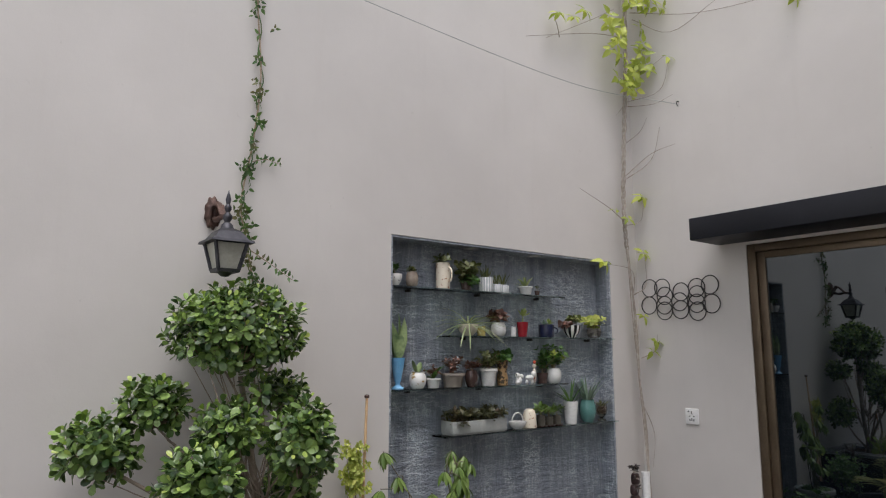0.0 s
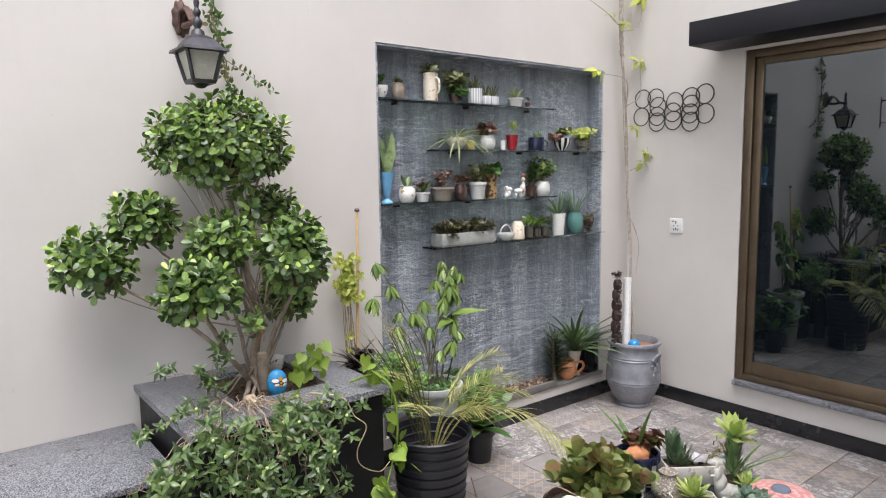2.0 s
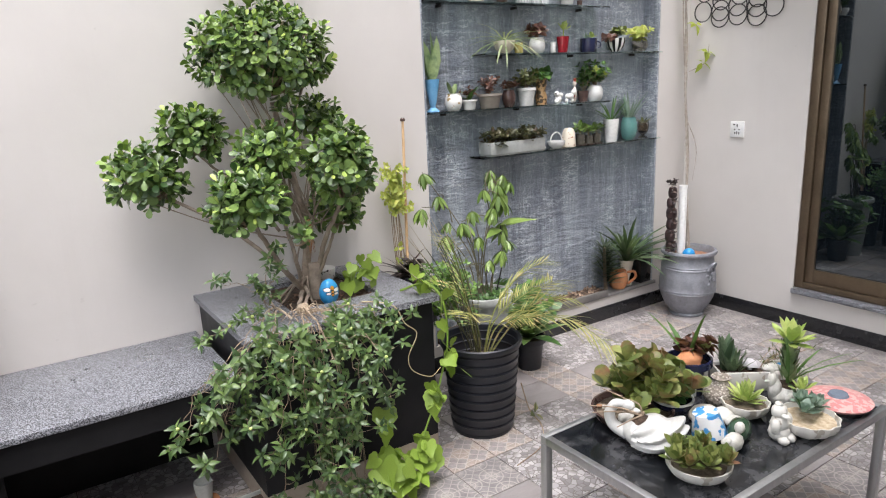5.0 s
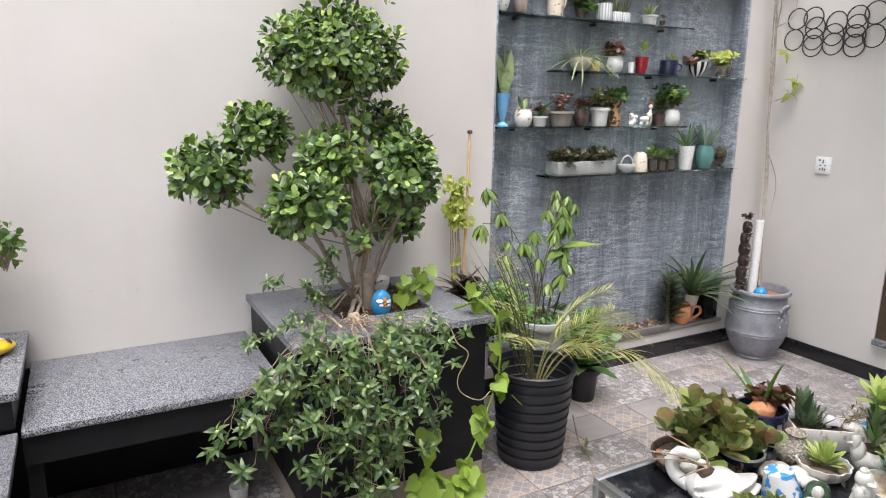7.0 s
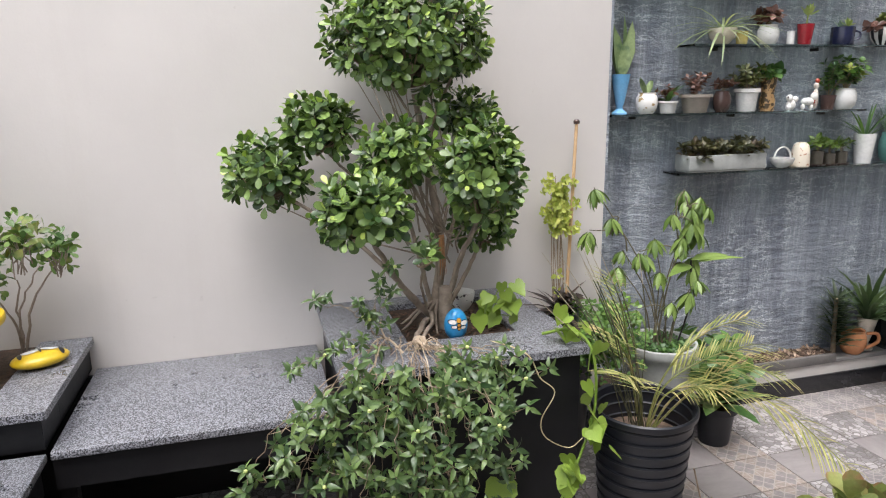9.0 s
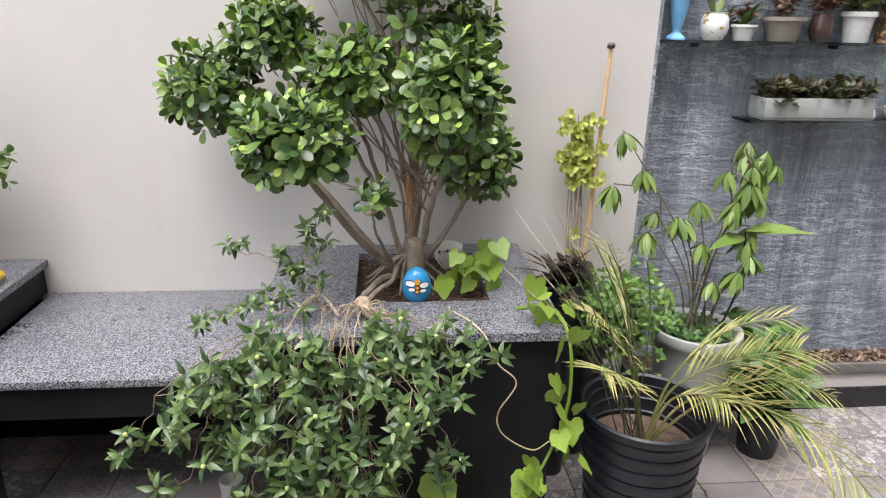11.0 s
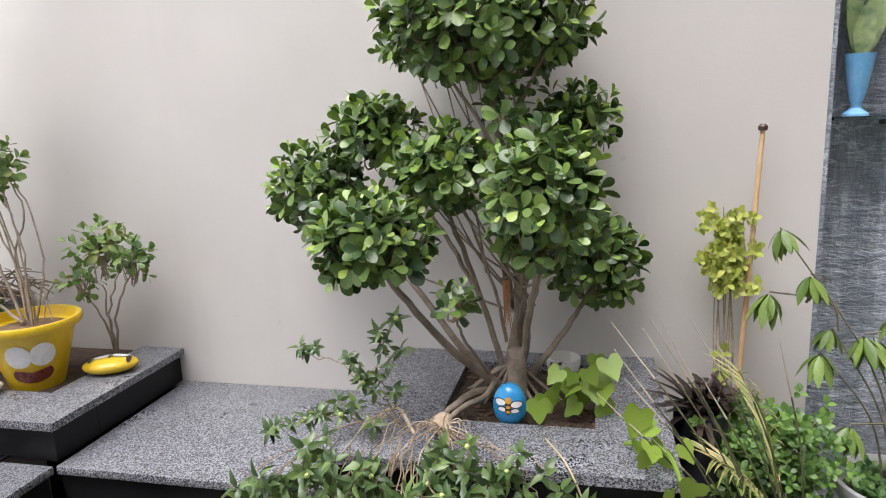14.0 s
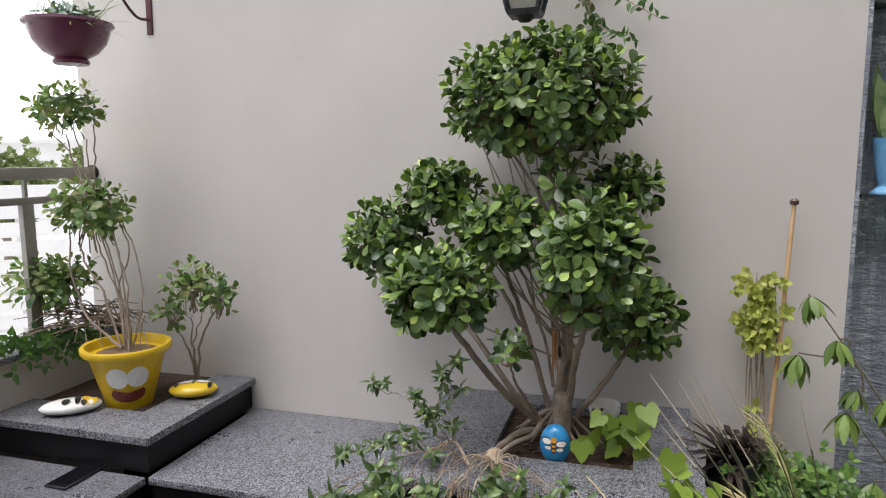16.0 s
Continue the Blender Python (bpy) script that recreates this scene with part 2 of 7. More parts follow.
def bend(pts, n=6):
    """A smooth line through points."""
    pts = [Vector(p) for p in pts]
    full = [pts[0] * 2 - pts[1], *pts, pts[-1] * 2 - pts[-2]]
    out = []
    for a, b, c, d in zip(full, full[1:], full[2:], full[3:]):
        for i in range(n):
            t = i / n
            out.append(0.5 * (2 * b + (c - a) * t + (2 * a - 5 * b + 4 * c - d) * t * t + (3 * b - a - 3 * c + d) * t ** 3))
    return [*out, pts[-1]]


def smooth(me, angle=40):
    me.shade_smooth()
    me.set_sharp_from_angle(angle=radians(angle))


def mesh_of(name, bm, material, angle=40):
    me = bpy.data.meshes.new(name)
    bm.to_mesh(me)
    bm.free()
    me.materials.append(material)
    smooth(me, angle)
    return me


def part(name, bm, material, parent, label="", loc=(0, 0, 0)):
    me = bm if isinstance(bm, bpy.types.Mesh) else mesh_of(name, bm, material)
    ob = new(name, me)
    ob.parent, ob.location = parent, loc
    return tagged(ob, label)


def thing(name, loc, label, category, group="", turn=0.0):
    ob = new(name)
    ob.location, ob.rotation_euler = loc, (0, 0, radians(turn))
    ob.empty_display_size = 0.05
    return tagged(ob, label, category, group)


def solid(name, bm, material, label, category, kind="structure"):
    return tagged(new(name, mesh_of(name, bm, material)), label, category, kind=kind)


SHAPES = {
    "round": ((0.0, 0.04), (0.15, 0.32), (0.4, 0.78), (0.65, 1.0), (0.84, 0.82), (0.95, 0.47), (1.0, 0.0)),
    "oval": ((0.0, 0.02), (0.25, 0.75), (0.5, 1.0), (0.8, 0.6), (1.0, 0.0)),
    "lance": ((0.0, 0.03), (0.2, 0.8), (0.4, 1.0), (0.75, 0.55), (1.0, 0.0)),
    "blade": ((0.0, 0.7), (0.3, 1.0), (0.6, 0.85), (0.85, 0.5), (1.0, 0.0)),
    "heart": ((0.0, 0.35), (0.12, 0.9), (0.35, 1.0), (0.7, 0.5), (1.0, 0.0)),
}


def leaf_mesh(name, rows, material, shape="oval", fold=0.25, droop=0.2):
    """Many leaves in one mesh. rows: place, way, up, length, half-width."""
    st = SHAPES[shape]
    P = np.array([r[0] for r in rows], float)
    D = np.array([r[1] for r in rows], float)
    U = np.array([r[2] for r in rows], float)
    L = np.array([r[3] for r in rows], float)[:, None]
    W = np.array([r[4] for r in rows], float)[:, None]
    D /= np.linalg.norm(D, axis=1)[:, None] + 1e-9
    S = np.cross(D, U)
    S /= np.linalg.norm(S, axis=1)[:, None] + 1e-9
    N = np.cross(S, D)
    cols = []
    for u, w in st[:-1]:
        mid = P + D * u * L - N * droop * u * u * L
        lift = N * fold * w * W
        cols += [mid - S * w * W + lift, mid, mid + S * w * W + lift]
    cols.append(P + D * L - N * droop * L)
    k = len(cols)
    V = np.stack(cols, 1).reshape(-1, 3)
    tpl = []
    n = len(st) - 1
    for i in range(n - 1):
        a, b = 3 * i, 3 * i + 3
        tpl += [(a, a + 1, b + 1, b), (a + 1, a + 2, b + 2, b + 1)]
    a = 3 * (n - 1)
    tpl += [(a, a + 1, k - 1), (a + 1, a + 2, k - 1)]
    faces = [tuple(q + o for q in f) for o in range(0, len(rows) * k, k) for f in tpl]
    me = bpy.data.meshes.new(name)
    me.from_pydata(V.tolist(), [], faces)
    me.materials.append(material)
    me.shade_smooth()
    return me


def rosette(rng, c, way, count, length, width, spread=(0.5, 1.3), rows=None, jitter=0.25):
    """Leaves round a shoot tip."""
    rows = [] if rows is None else rows
    way = Vector(way).normalized()
    a = way.orthogonal().normalized()
    b = way.cross(a)
    ph = rng.uniform(0, 6.28)
    for i in range(count):
        t = ph + i * 2.4
        tilt = spread[0] + (spread[1] - spread[0]) * (i + 0.5) / count + rng.uniform(-0.15, 0.15)
        out = a * math.cos(t) + b * math.sin(t)
        d = way * math.cos(tilt) + out * math.sin(tilt)
        up = way * math.sin(tilt) - out * math.cos(tilt) + Vector((rng.uniform(-1, 1), rng.uniform(-1, 1), rng.uniform(-1, 1))) * jitter
        s = length * rng.uniform(0.75, 1.15)
        rows.append((Vector(c) + d * length * 0.12, d, up, s, width * s / length * rng.uniform(0.85, 1.1)))
    return rows


# ---- structure ----
BACK, RIGHT, LEFT, TALL = 3.26, 4.41, 0.0, 4.7
NX0, NX1, NZ0, NZ1, NY = 2.467, 4.135, 0.14, 2.065, 3.37

solid("wall_back", boxes((-0.1, BACK, -0.3, NX0, 3.55, TALL), (NX1, BACK, -0.3, RIGHT + 0.24, 3.55, TALL), (NX0, BACK, NZ1, NX1, 3.55, TALL),
                         (NX0, BACK, -0.3, NX1, 3.55, NZ0), (NX0, NY + 0.02, NZ0, NX1, 3.55, NZ1)), PAINT, "tall beige painted plaster courtyard wall", "wall")
solid("niche_lining", boxes((NX0 + 0.001, NY, NZ0 + 0.002, NX1 - 0.001, NY + 0.02, NZ1 - 0.002)), SLATE, "blue-grey textured stone lining of the recessed niche", "niche")
for x0 in (NX1 - 0.012, NX0 + 0.001):
    solid("niche_side", boxes((x0, BACK + 0.003, NZ0 + 0.002, x0 + 0.011, NY, NZ1 - 0.002)), SLATE, "blue-grey textured stone reveal of the niche", "niche")
solid("niche_soffit", boxes((NX0 + 0.012, BACK + 0.003, NZ1 - 0.012, NX1 - 0.012, NY, NZ1 - 0.002)), SLATE, "blue-grey soffit of the recessed niche", "niche")
DY0, DY1, DZ0, DZ1 = 0.55, 2.50, 0.235, 2.105
solid("wall_right", boxes((RIGHT, DY1, -0.3, RIGHT + 0.24, BACK, TALL), (RIGHT, -2.6, -0.3, RIGHT + 0.24, DY0, TALL),
                          (RIGHT, DY0, DZ1, RIGHT + 0.24, DY1, TALL), (RIGHT, DY0, -0.3, RIGHT + 0.24, DY1, DZ0 - 0.03)), PAINT, "beige painted plaster house wall with a glazed door", "wall")
solid("wall_south", boxes((-0.15, -2.84, -0.3, RIGHT + 0.24, -2.6, 3.42)), PAINT, "beige painted plaster terrace wall", "wall")
# unseen slab added overhead so that the lower back wall gets less sky
solid("ceiling", boxes((-0.15, -2.6, 3.2, RIGHT - 0.001, 0.55, 3.42)), PAINT, "unseen plastered slab added over the rear of the terrace to shade the lower walls", "ceiling")
solid("parapet", boxes((-0.16, -2.6, -0.3, LEFT, BACK, 0.78)), PAINT, "low beige plaster parapet below the railing", "parapet")
solid("parapet_coping", boxes((-0.18, -2.6, 0.781, LEFT + 0.035, BACK - 0.002, 0.803), bevel=0.003), GRANITE, "speckled grey granite coping on the parapet", "coping")
solid("skirting_right", boxes((RIGHT - 0.012, DY0 - 3.1, 0.0, RIGHT - 0.001, BACK - 0.014, 0.085), bevel=0.002), SKIRT_TILE, "polished black skirting tiles along the house wall", "skirting")
solid("skirting_back", boxes((2.14, BACK - 0.013, 0.0, RIGHT - 0.001, BACK - 0.001, 0.085), bevel=0.002), SKIRT_TILE, "polished black skirting tiles along the back wall", "skirting")

door = thing("door_1", (RIGHT, DY1, DZ0), "bronze aluminium sliding door with dark mirrored glass", "door")
tagged(door, kind="structure")
dw = DY1 - DY0
part("door_frame", boxes((0.005, -0.05, 0.0, 0.12, -0.001, DZ1 - DZ0 - 0.001), (0.005, -dw + 0.001, 0, 0.12, -dw + 0.05, DZ1 - DZ0 - 0.001),
                         (0.005, -dw + 0.05, DZ1 - DZ0 - 0.045, 0.12, -0.05, DZ1 - DZ0 - 0.001), (0.005, -dw + 0.05, 0, 0.12, -0.05, 0.035), bevel=0.003), BRONZE, door)
for k, (a, b) in enumerate(((0.052, 0.98), (0.985, dw - 0.052))):
    o = 0.018 + 0.035 * k
    lf = part("door_leaf", boxes((o, -b, 0.037, o + 0.03, -b + 0.045, DZ1 - DZ0 - 0.047), (o, -a - 0.045, 0.037, o + 0.03, -a, DZ1 - DZ0 - 0.047),
                                 (o, -b + 0.045, DZ1 - DZ0 - 0.085, o + 0.03, -a - 0.045, DZ1 - DZ0 - 0.047), (o, -b + 0.045, 0.037, o + 0.03, -a - 0.045, 0.115), bevel=0.002), BRONZE, door)
    part("pane", boxes((o + 0.011, -b + 0.043, 0.113, o + 0.019, -a - 0.043, DZ1 - DZ0 - 0.083)), MIRROR, lf, "dark mirrored glass pane")
solid("door_sill", boxes((RIGHT - 0.035, DY0 - 0.03, DZ0 - 0.03, RIGHT + 0.2, DY1 - 0.005, DZ0 - 0.002), bevel=0.003), GRANITE, "grey granite sill under the glazed door", "sill")
# black panel standing in for the unlit room; its darkness is in the colour
solid("room_backing", boxes((RIGHT + 0.9, DY0 - 0.5, -0.3, RIGHT + 0.95, DY1 + 0.5, 2.6)), CANOPY_AND_ROOM_DARK, "black panel standing in for the unlit room behind the mirrored door", "room")
solid("door_canopy", boxes((4.105, DY0 - 0.2, 2.122, RIGHT - 0.001, 2.665, 2.248), bevel=0.003), CANOPY_AND_ROOM_DARK, "flat black canopy slab over the door", "canopy")

# floor bed under the tiles
solid("floor", boxes((-0.16, -2.84, -0.3, RIGHT + 0.24, 3.55, -0.012)), surface("tile_grout", (0.09, 0.08, 0.075), (0.15, 0.135, 0.125), 12, 0.9), "grey cement floor bed under the tiles", "floor")

# ---- bench and planters ----
bench = thing("bench", (0.59, BACK, 0), "speckled grey granite bench on black stone fascia", "bench")
part("bench_slab", boxes((0.002, -0.565, 0.495, 0.732, -0.002, 0.517), bevel=0.003), GRANITE, bench)
part("fascia", boxes((0.0, -0.545, 0.40, 0.735, -0.525, 0.4945)), BLACK_STONE, bench, "black polished stone fascia")
part("post", boxes((0.0, -0.523, 0.0, 0.04, -0.49, 0.3995)), BLACK_STONE, bench)
# black sheet added over the wall under the bench, standing for its shade
part("back_panel", boxes((-0.588, -0.02, 0.0, 0.735, -0.001, 0.4945)), BLACK_STONE, bench)
side = thing("side_bench", (0.0, 2.70, 0), "speckled grey granite bench along the parapet", "bench")
part("bench_slab", boxes((0.002, -3.2, 0.495, 0.585, -0.004, 0.517), bevel=0.003), GRANITE, side)
part("fascia", boxes((0.545, -3.2, 0.40, 0.565, -0.004, 0.4945)), BLACK_STONE, side, "black polished stone fascia")
part("panel", boxes((0.50, -3.2, 0.0, 0.52, -2.9, 0.40)), BLACK_STONE, side)
part("panel", boxes((0.50, -0.40, 0.0, 0.52, -0.02, 0.40)), BLACK_STONE, side)


def slab_ring(x0, y0, x1, y1, hx0, hy0, hx1, hy1, z0, z1):
    return boxes((x0, y0, z0, x1, hy0, z1), (x0, hy1, z0, x1, y1, z1), (x0, hy0, z0, hx0, hy1, z1), (hx1, hy0, z0, x1, hy1, z1))


corner = thing("corner_planter", (0.0, 2.70, 0), "raised corner planter box with grey granite top", "planter")
part("planter_top", boxes((0.003, 0.0, 0.608, 0.595, 0.17, 0.63)), GRANITE, corner)
part("planter_top", boxes((0.44, 0.171, 0.608, 0.595, 0.557, 0.63)), GRANITE, corner)
part("planter_body", boxes((0.003, 0.018, 0.5175, 0.578, 0.17, 0.6075)), BLACK_STONE, corner, "polished black stone sides")
part("planter_body", boxes((0.44, 0.171, 0.5175, 0.578, 0.557, 0.6075)), BLACK_STONE, corner, "polished black stone sides")
part("soil", boxes((0.004, 0.172, 0.50, 0.439, 0.556, 0.6155)), SOIL, corner)
tree_box = thing("tree_planter", (1.33, BACK, 0), "black stone planter box with speckled granite top", "planter")
part("planter_top", slab_ring(0.0, -0.66, 0.742, -0.002, 0.232, -0.465, 0.582, -0.09, 0.643, 0.665), GRANITE, tree_box)
part("planter_body", slab_ring(0.018, -0.635, 0.722, -0.002, 0.232, -0.465, 0.582, -0.09, 0.085, 0.6425), BLACK_STONE, tree_box, "polished black stone sides")
part("plinth", boxes((0.018, -0.635, 0.0, 0.722, -0.002, 0.084)), surface("plinth_stone", (0.30, 0.25, 0.2), (0.38, 0.32, 0.26), 8, 0.8), tree_box, "beige plinth strip")
part("soil", boxes((0.232, -0.465, 0.55, 0.582, -0.09, 0.645)), SOIL, tree_box)

# ---- topiary tree ----
rng = random.Random(5)


def shoot(rng, c, way, length, size, rows, tips, count=9, wide=0.31):
    """A leafy shoot: leaves wind up its stem, the small fresh ones at the tip."""
    way = Vector(way).normalized()
    a = way.orthogonal().normalized()
    b = way.cross(a)
    ph = rng.uniform(0, 6.28)
    for i in range(count):
        u = i / (count - 1)
        t = ph + i * 2.4 + rng.uniform(-0.25, 0.25)
        tilt = 1.5 - 1.05 * u + rng.uniform(-0.22, 0.22)
        out = a * math.cos(t) + b * math.sin(t)
        d = way * math.cos(tilt) + out * math.sin(tilt)
        up = way * math.sin(tilt) - out * math.cos(tilt) + Vector((rng.gauss(0, 0.22), rng.gauss(0, 0.22), 0.25 + rng.gauss(0, 0.2)))
        L = size * (1.0 - 0.38 * u * u) * rng.uniform(0.78, 1.12)
        (tips if u > 0.86 and rng.random() < 0.8 else rows).append((Vector(c) + way * length * u + d * 0.006, d, up, L, L * wide * rng.uniform(0.88, 1.1)))


def clump(rng, c, r, n, size, rows, tips, count=8, length=0.034, back=None):
    """Leafy shoots standing out of an egg-shaped head, with older leaves in its shade."""
    for i in range(n):
        z = 1 - 2 * (i + 0.5) / n
        a = i * 2.39996 + rng.uniform(-0.3, 0.3)
        s = math.sqrt(1 - z * z)
        d = Vector((s * math.cos(a), s * math.sin(a), z))
        if d.z < -0.75 and rng.random() < 0.5:
            continue
        k = rng.uniform(0.62, 0.92)
        p = Vector(c) + Vector((d.x * r[0], d.y * r[1], d.z * r[2])) * k
        way = Vector((d.x / r[0], d.y / r[1], d.z / r[2])).normalized() + Vector((rng.gauss(0, 0.22), rng.gauss(0, 0.22), 0.55 + rng.gauss(0, 0.2)))
        reach = length * rng.uniform(0.6, 1.25)
        shoot(rng, p, way, reach, size * rng.uniform(0.82, 1.1), rows, tips if d.z > -0.35 else rows, count)
        if i % 3 == 0:
            q = Vector(c) + Vector((d.x * r[0], d.y * r[1], d.z * r[2])) * rng.uniform(0.25, 0.5)
            rosette(rng, q, way, 6, size, size * 0.3, (0.5, 1.6), rows, 0.5)
    if back is not None:
        for group in (rows, tips):
            group[:] = [(Vector((p[0], min(p[1], back), p[2])), d, u, L, W) for p, d, u, L, W in group]
            group[:] = [(p, Vector((d[0], min(d[1], (back + 0.02 - p[1]) / L), d[2])), u, L, W) for p, d, u, L, W in group]
    return rows


tree = thing("topiary_tree", (1.70, 3.0, 0.645), "multi-stemmed ficus topiary with rounded leaf heads in the planter", "tree")
HEADS = [((1.645, 3.045, 1.57), (0.268, 0.165, 0.165), 220), ((1.36, 3.06, 1.30), (0.10, 0.088, 0.078), 52), ((1.185, 3.06, 1.165), (0.112, 0.10, 0.09), 60),
         ((1.435, 2.76, 1.08), (0.122, 0.105, 0.09), 76), ((1.57, 2.90, 1.22), (0.10, 0.085, 0.078), 52), ((1.797, 2.80, 1.165), (0.112, 0.10, 0.135), 92),
         ((1.91, 3.11, 0.975), (0.10, 0.085, 0.105), 52), ((1.86, 3.12, 1.325), (0.08, 0.075, 0.055), 34), ((1.61, 2.76, 0.935), (0.03, 0.028, 0.028), 5), ((1.70, 2.97, 1.335), (0.03, 0.03, 0.025), 5)]
base = Vector((1.70, 3.0, 0.645))
bm = tube(bmesh.new(), [p - base for p in bend([(1.71, 3.0, 0.62), (1.71, 3.0, 0.74), (1.73, 3.01, 0.90), (1.70, 3.03, 1.15), (1.66, 3.05, 1.40)])], 0.021, 0.010, 12)
part("trunk", bm, BARK, tree)
BOUGHS = [((1.69, 2.98, 0.66), (1.60, 2.93, 0.78), (1.42, 3.0, 0.97), (1.20, 3.06, 1.12)), ((1.68, 2.97, 0.68), (1.58, 2.88, 0.80), (1.48, 2.80, 0.96), (1.43, 2.76, 1.05)),
         ((1.69, 3.0, 0.70), (1.64, 2.96, 0.90), (1.58, 2.92, 1.10), (1.55, 2.90, 1.2)), ((1.73, 2.98, 0.70), (1.76, 2.90, 0.88), (1.79, 2.82, 1.02), (1.80, 2.80, 1.12)),
         ((1.74, 3.0, 0.68), (1.82, 3.05, 0.78), (1.88, 3.08, 0.87), (1.92, 3.10, 0.94)), ((1.72, 3.03, 0.85), (1.78, 3.06, 1.08), (1.85, 3.09, 1.28), (1.87, 3.10, 1.33)),
         ((1.62, 3.0, 0.92), (1.52, 3.03, 1.08), (1.40, 3.06, 1.20), (1.34, 3.06, 1.28)), ((1.70, 3.03, 1.2), (1.62, 3.0, 1.36), (1.52, 2.98, 1.50), (1.48, 3.0, 1.58)),
         ((1.69, 3.03, 1.22), (1.74, 3.02, 1.38), (1.80, 3.02, 1.50), (1.82, 3.03, 1.6)), ((1.68, 2.97, 0.66), (1.64, 2.88, 0.70), (1.60, 2.80, 0.70), (1.57, 2.76, 0.675)),
         ((1.66, 2.94, 0.72), (1.62, 2.85, 0.83), (1.61, 2.77, 0.92)), ((1.70, 2.96, 0.80), (1.68, 2.90, 0.95), (1.62, 2.90, 1.12), (1.57, 2.90, 1.2)), ((1.72, 2.98, 0.80), (1.75, 2.96, 0.98), (1.79, 2.86, 1.1)),
         ((1.71, 3.02, 0.86), (1.69, 3.04, 1.08), (1.72, 3.05, 1.3), (1.70, 3.04, 1.5))]
for pts in BOUGHS:
    r = rng.uniform(0.0082, 0.0118) if pts[0][2] < 0.72 else rng.uniform(0.0045, 0.007)
    ln = [p - base + Vector((rng.gauss(0, 0.0014), rng.gauss(0, 0.0014), 0)) for p in bend(pts)]
    part("limb", tube(bmesh.new(), ln, r, r * 0.5, 8), BARK, tree)
for c, r, n in HEADS:
    rows, young = [], []
    clump(rng, Vector(c) - base, r, n, 0.047, rows, young, back=BACK - base.y - 0.025)
    part("leaf_head", leaf_mesh("leaf_head", rows, LEAF_TREE, "round", 0.22, 0.12), LEAF_TREE, tree)
    part("young_foliage", leaf_mesh("young_foliage", young, LEAF_YOUNG, "round", 0.25, 0.1), LEAF_YOUNG, tree, "fresh light green leaf tips")
    tw = bmesh.new()
    for i in range(max(4, n // 4)):
        d = Vector((rng.uniform(-1, 1), rng.uniform(-1, 1), rng.uniform(-0.6, 1))).normalized()
        a0 = Vector(c) - base - Vector((0, 0, r[2] * 0.9))
        b0 = Vector(c) - base + Vector((d.x * r[0], d.y * r[1], d.z * r[2])) * 0.85
        tube(tw, bend([a0, (a0 + b0) / 2 + d * 0.02, b0], 3), 0.0038, 0.002, 5)
    part("twig_spray", tw, TWIG, tree)

# slender inner branches up into the heads
for i in range(22):
    c, r, n = HEADS[rng.choice((0, 0, 0, 0, 1, 2, 3, 4, 4, 5, 5, 6, 7, 7))]
    e = Vector(c) - base + Vector((rng.uniform(-0.7, 0.7) * r[0], rng.uniform(-0.7, 0.3) * r[1], -r[2] * 0.7))
    a0 = Vector((rng.uniform(-0.05, 0.07), rng.uniform(-0.07, 0.02), rng.uniform(0.18, 0.36)))
    if e.z - a0.z < 0.08:
        continue
    mid = a0 * 0.5 + e * 0.5 + Vector((rng.gauss(0, 0.02), rng.gauss(0, 0.015), -0.02))
    part("twig", tube(bmesh.new(), bend([a0, mid, e], 5), 0.0035, 0.0016, 5), BARK, tree)
# sawn stub, surface roots and a dry tassel at the foot of the stems
part("stub", lathe([(0, -0.03), (0.031, -0.03), (0.025, 0.02), (0.0225, 0.10), (0.0215, 0.137), (0.019, 0.140), (0, 0.141)], 14, centre=(0.025, -0.05, 0.0), wobble=None), BARK, tree, "sawn-off branch stub")
for a, r, z in ((200, 0.13, 0.006), (235, 0.10, 0.004), (262, 0.15, 0.01), (285, 0.10, 0.003), (308, 0.13, 0.005), (332, 0.11, 0.004), (352, 0.14, 0.004), (165, 0.12, 0.004)):
    d = Vector((math.cos(radians(a)), math.sin(radians(a)) * 0.8, 0))
    part("root", tube(bmesh.new(), bend([d * 0.012 + Vector((0.01, -0.01, 0.085)), d * r * 0.45 + Vector((0, 0, 0.05)), d * r * 0.8 + Vector((0, 0, 0.012)), d * r + Vector((0, 0, z - 0.008))], 4), 0.0058, 0.0025, 7), BARK, tree)
tw = bmesh.new()
for i in range(9):
    x = rng.gauss(0, 0.006)
    tube(tw, bend([(0.004 + x, -0.08, 0.32), (0.006 + x, -0.085 + rng.gauss(0, 0.004), 0.25), (0.008 + x * 1.6, -0.085, rng.uniform(0.17, 0.22))], 4), 0.0016, 0.0007, 5)
part("dry_tassel", tw, surface("dry_aerial_root", (0.30, 0.13, 0.05), (0.42, 0.22, 0.10), 30, 0.9), tree, "rusty dry hanging aerial roots")
chips = bmesh.new()
for i in range(170):
    x, y = rng.uniform(-0.125, 0.215), rng.uniform(-0.20, 0.155)
    q = bmesh.ops.create_cube(chips, size=1.0)["verts"]
    m_ = pose(x, y, 0.004, rng.uniform(-35, 35), rng.uniform(-35, 35), rng.uniform(0, 360)) @ Matrix.Diagonal((rng.uniform(0.006, 0.022), rng.uniform(0.004, 0.009), 0.003, 1))
    bmesh.ops.transform(chips, matrix=m_, verts=q)
bark_mulch = part("bark_mulch", chips, surface("bark_chip", (0.05, 0.03, 0.02), (0.19, 0.11, 0.07), 70, 0.95, relief=0.5), tree_box, "loose bark chips on the soil", loc=(0.37, -0.26, 0.645))
tagged(bark_mulch, kind="stuff")

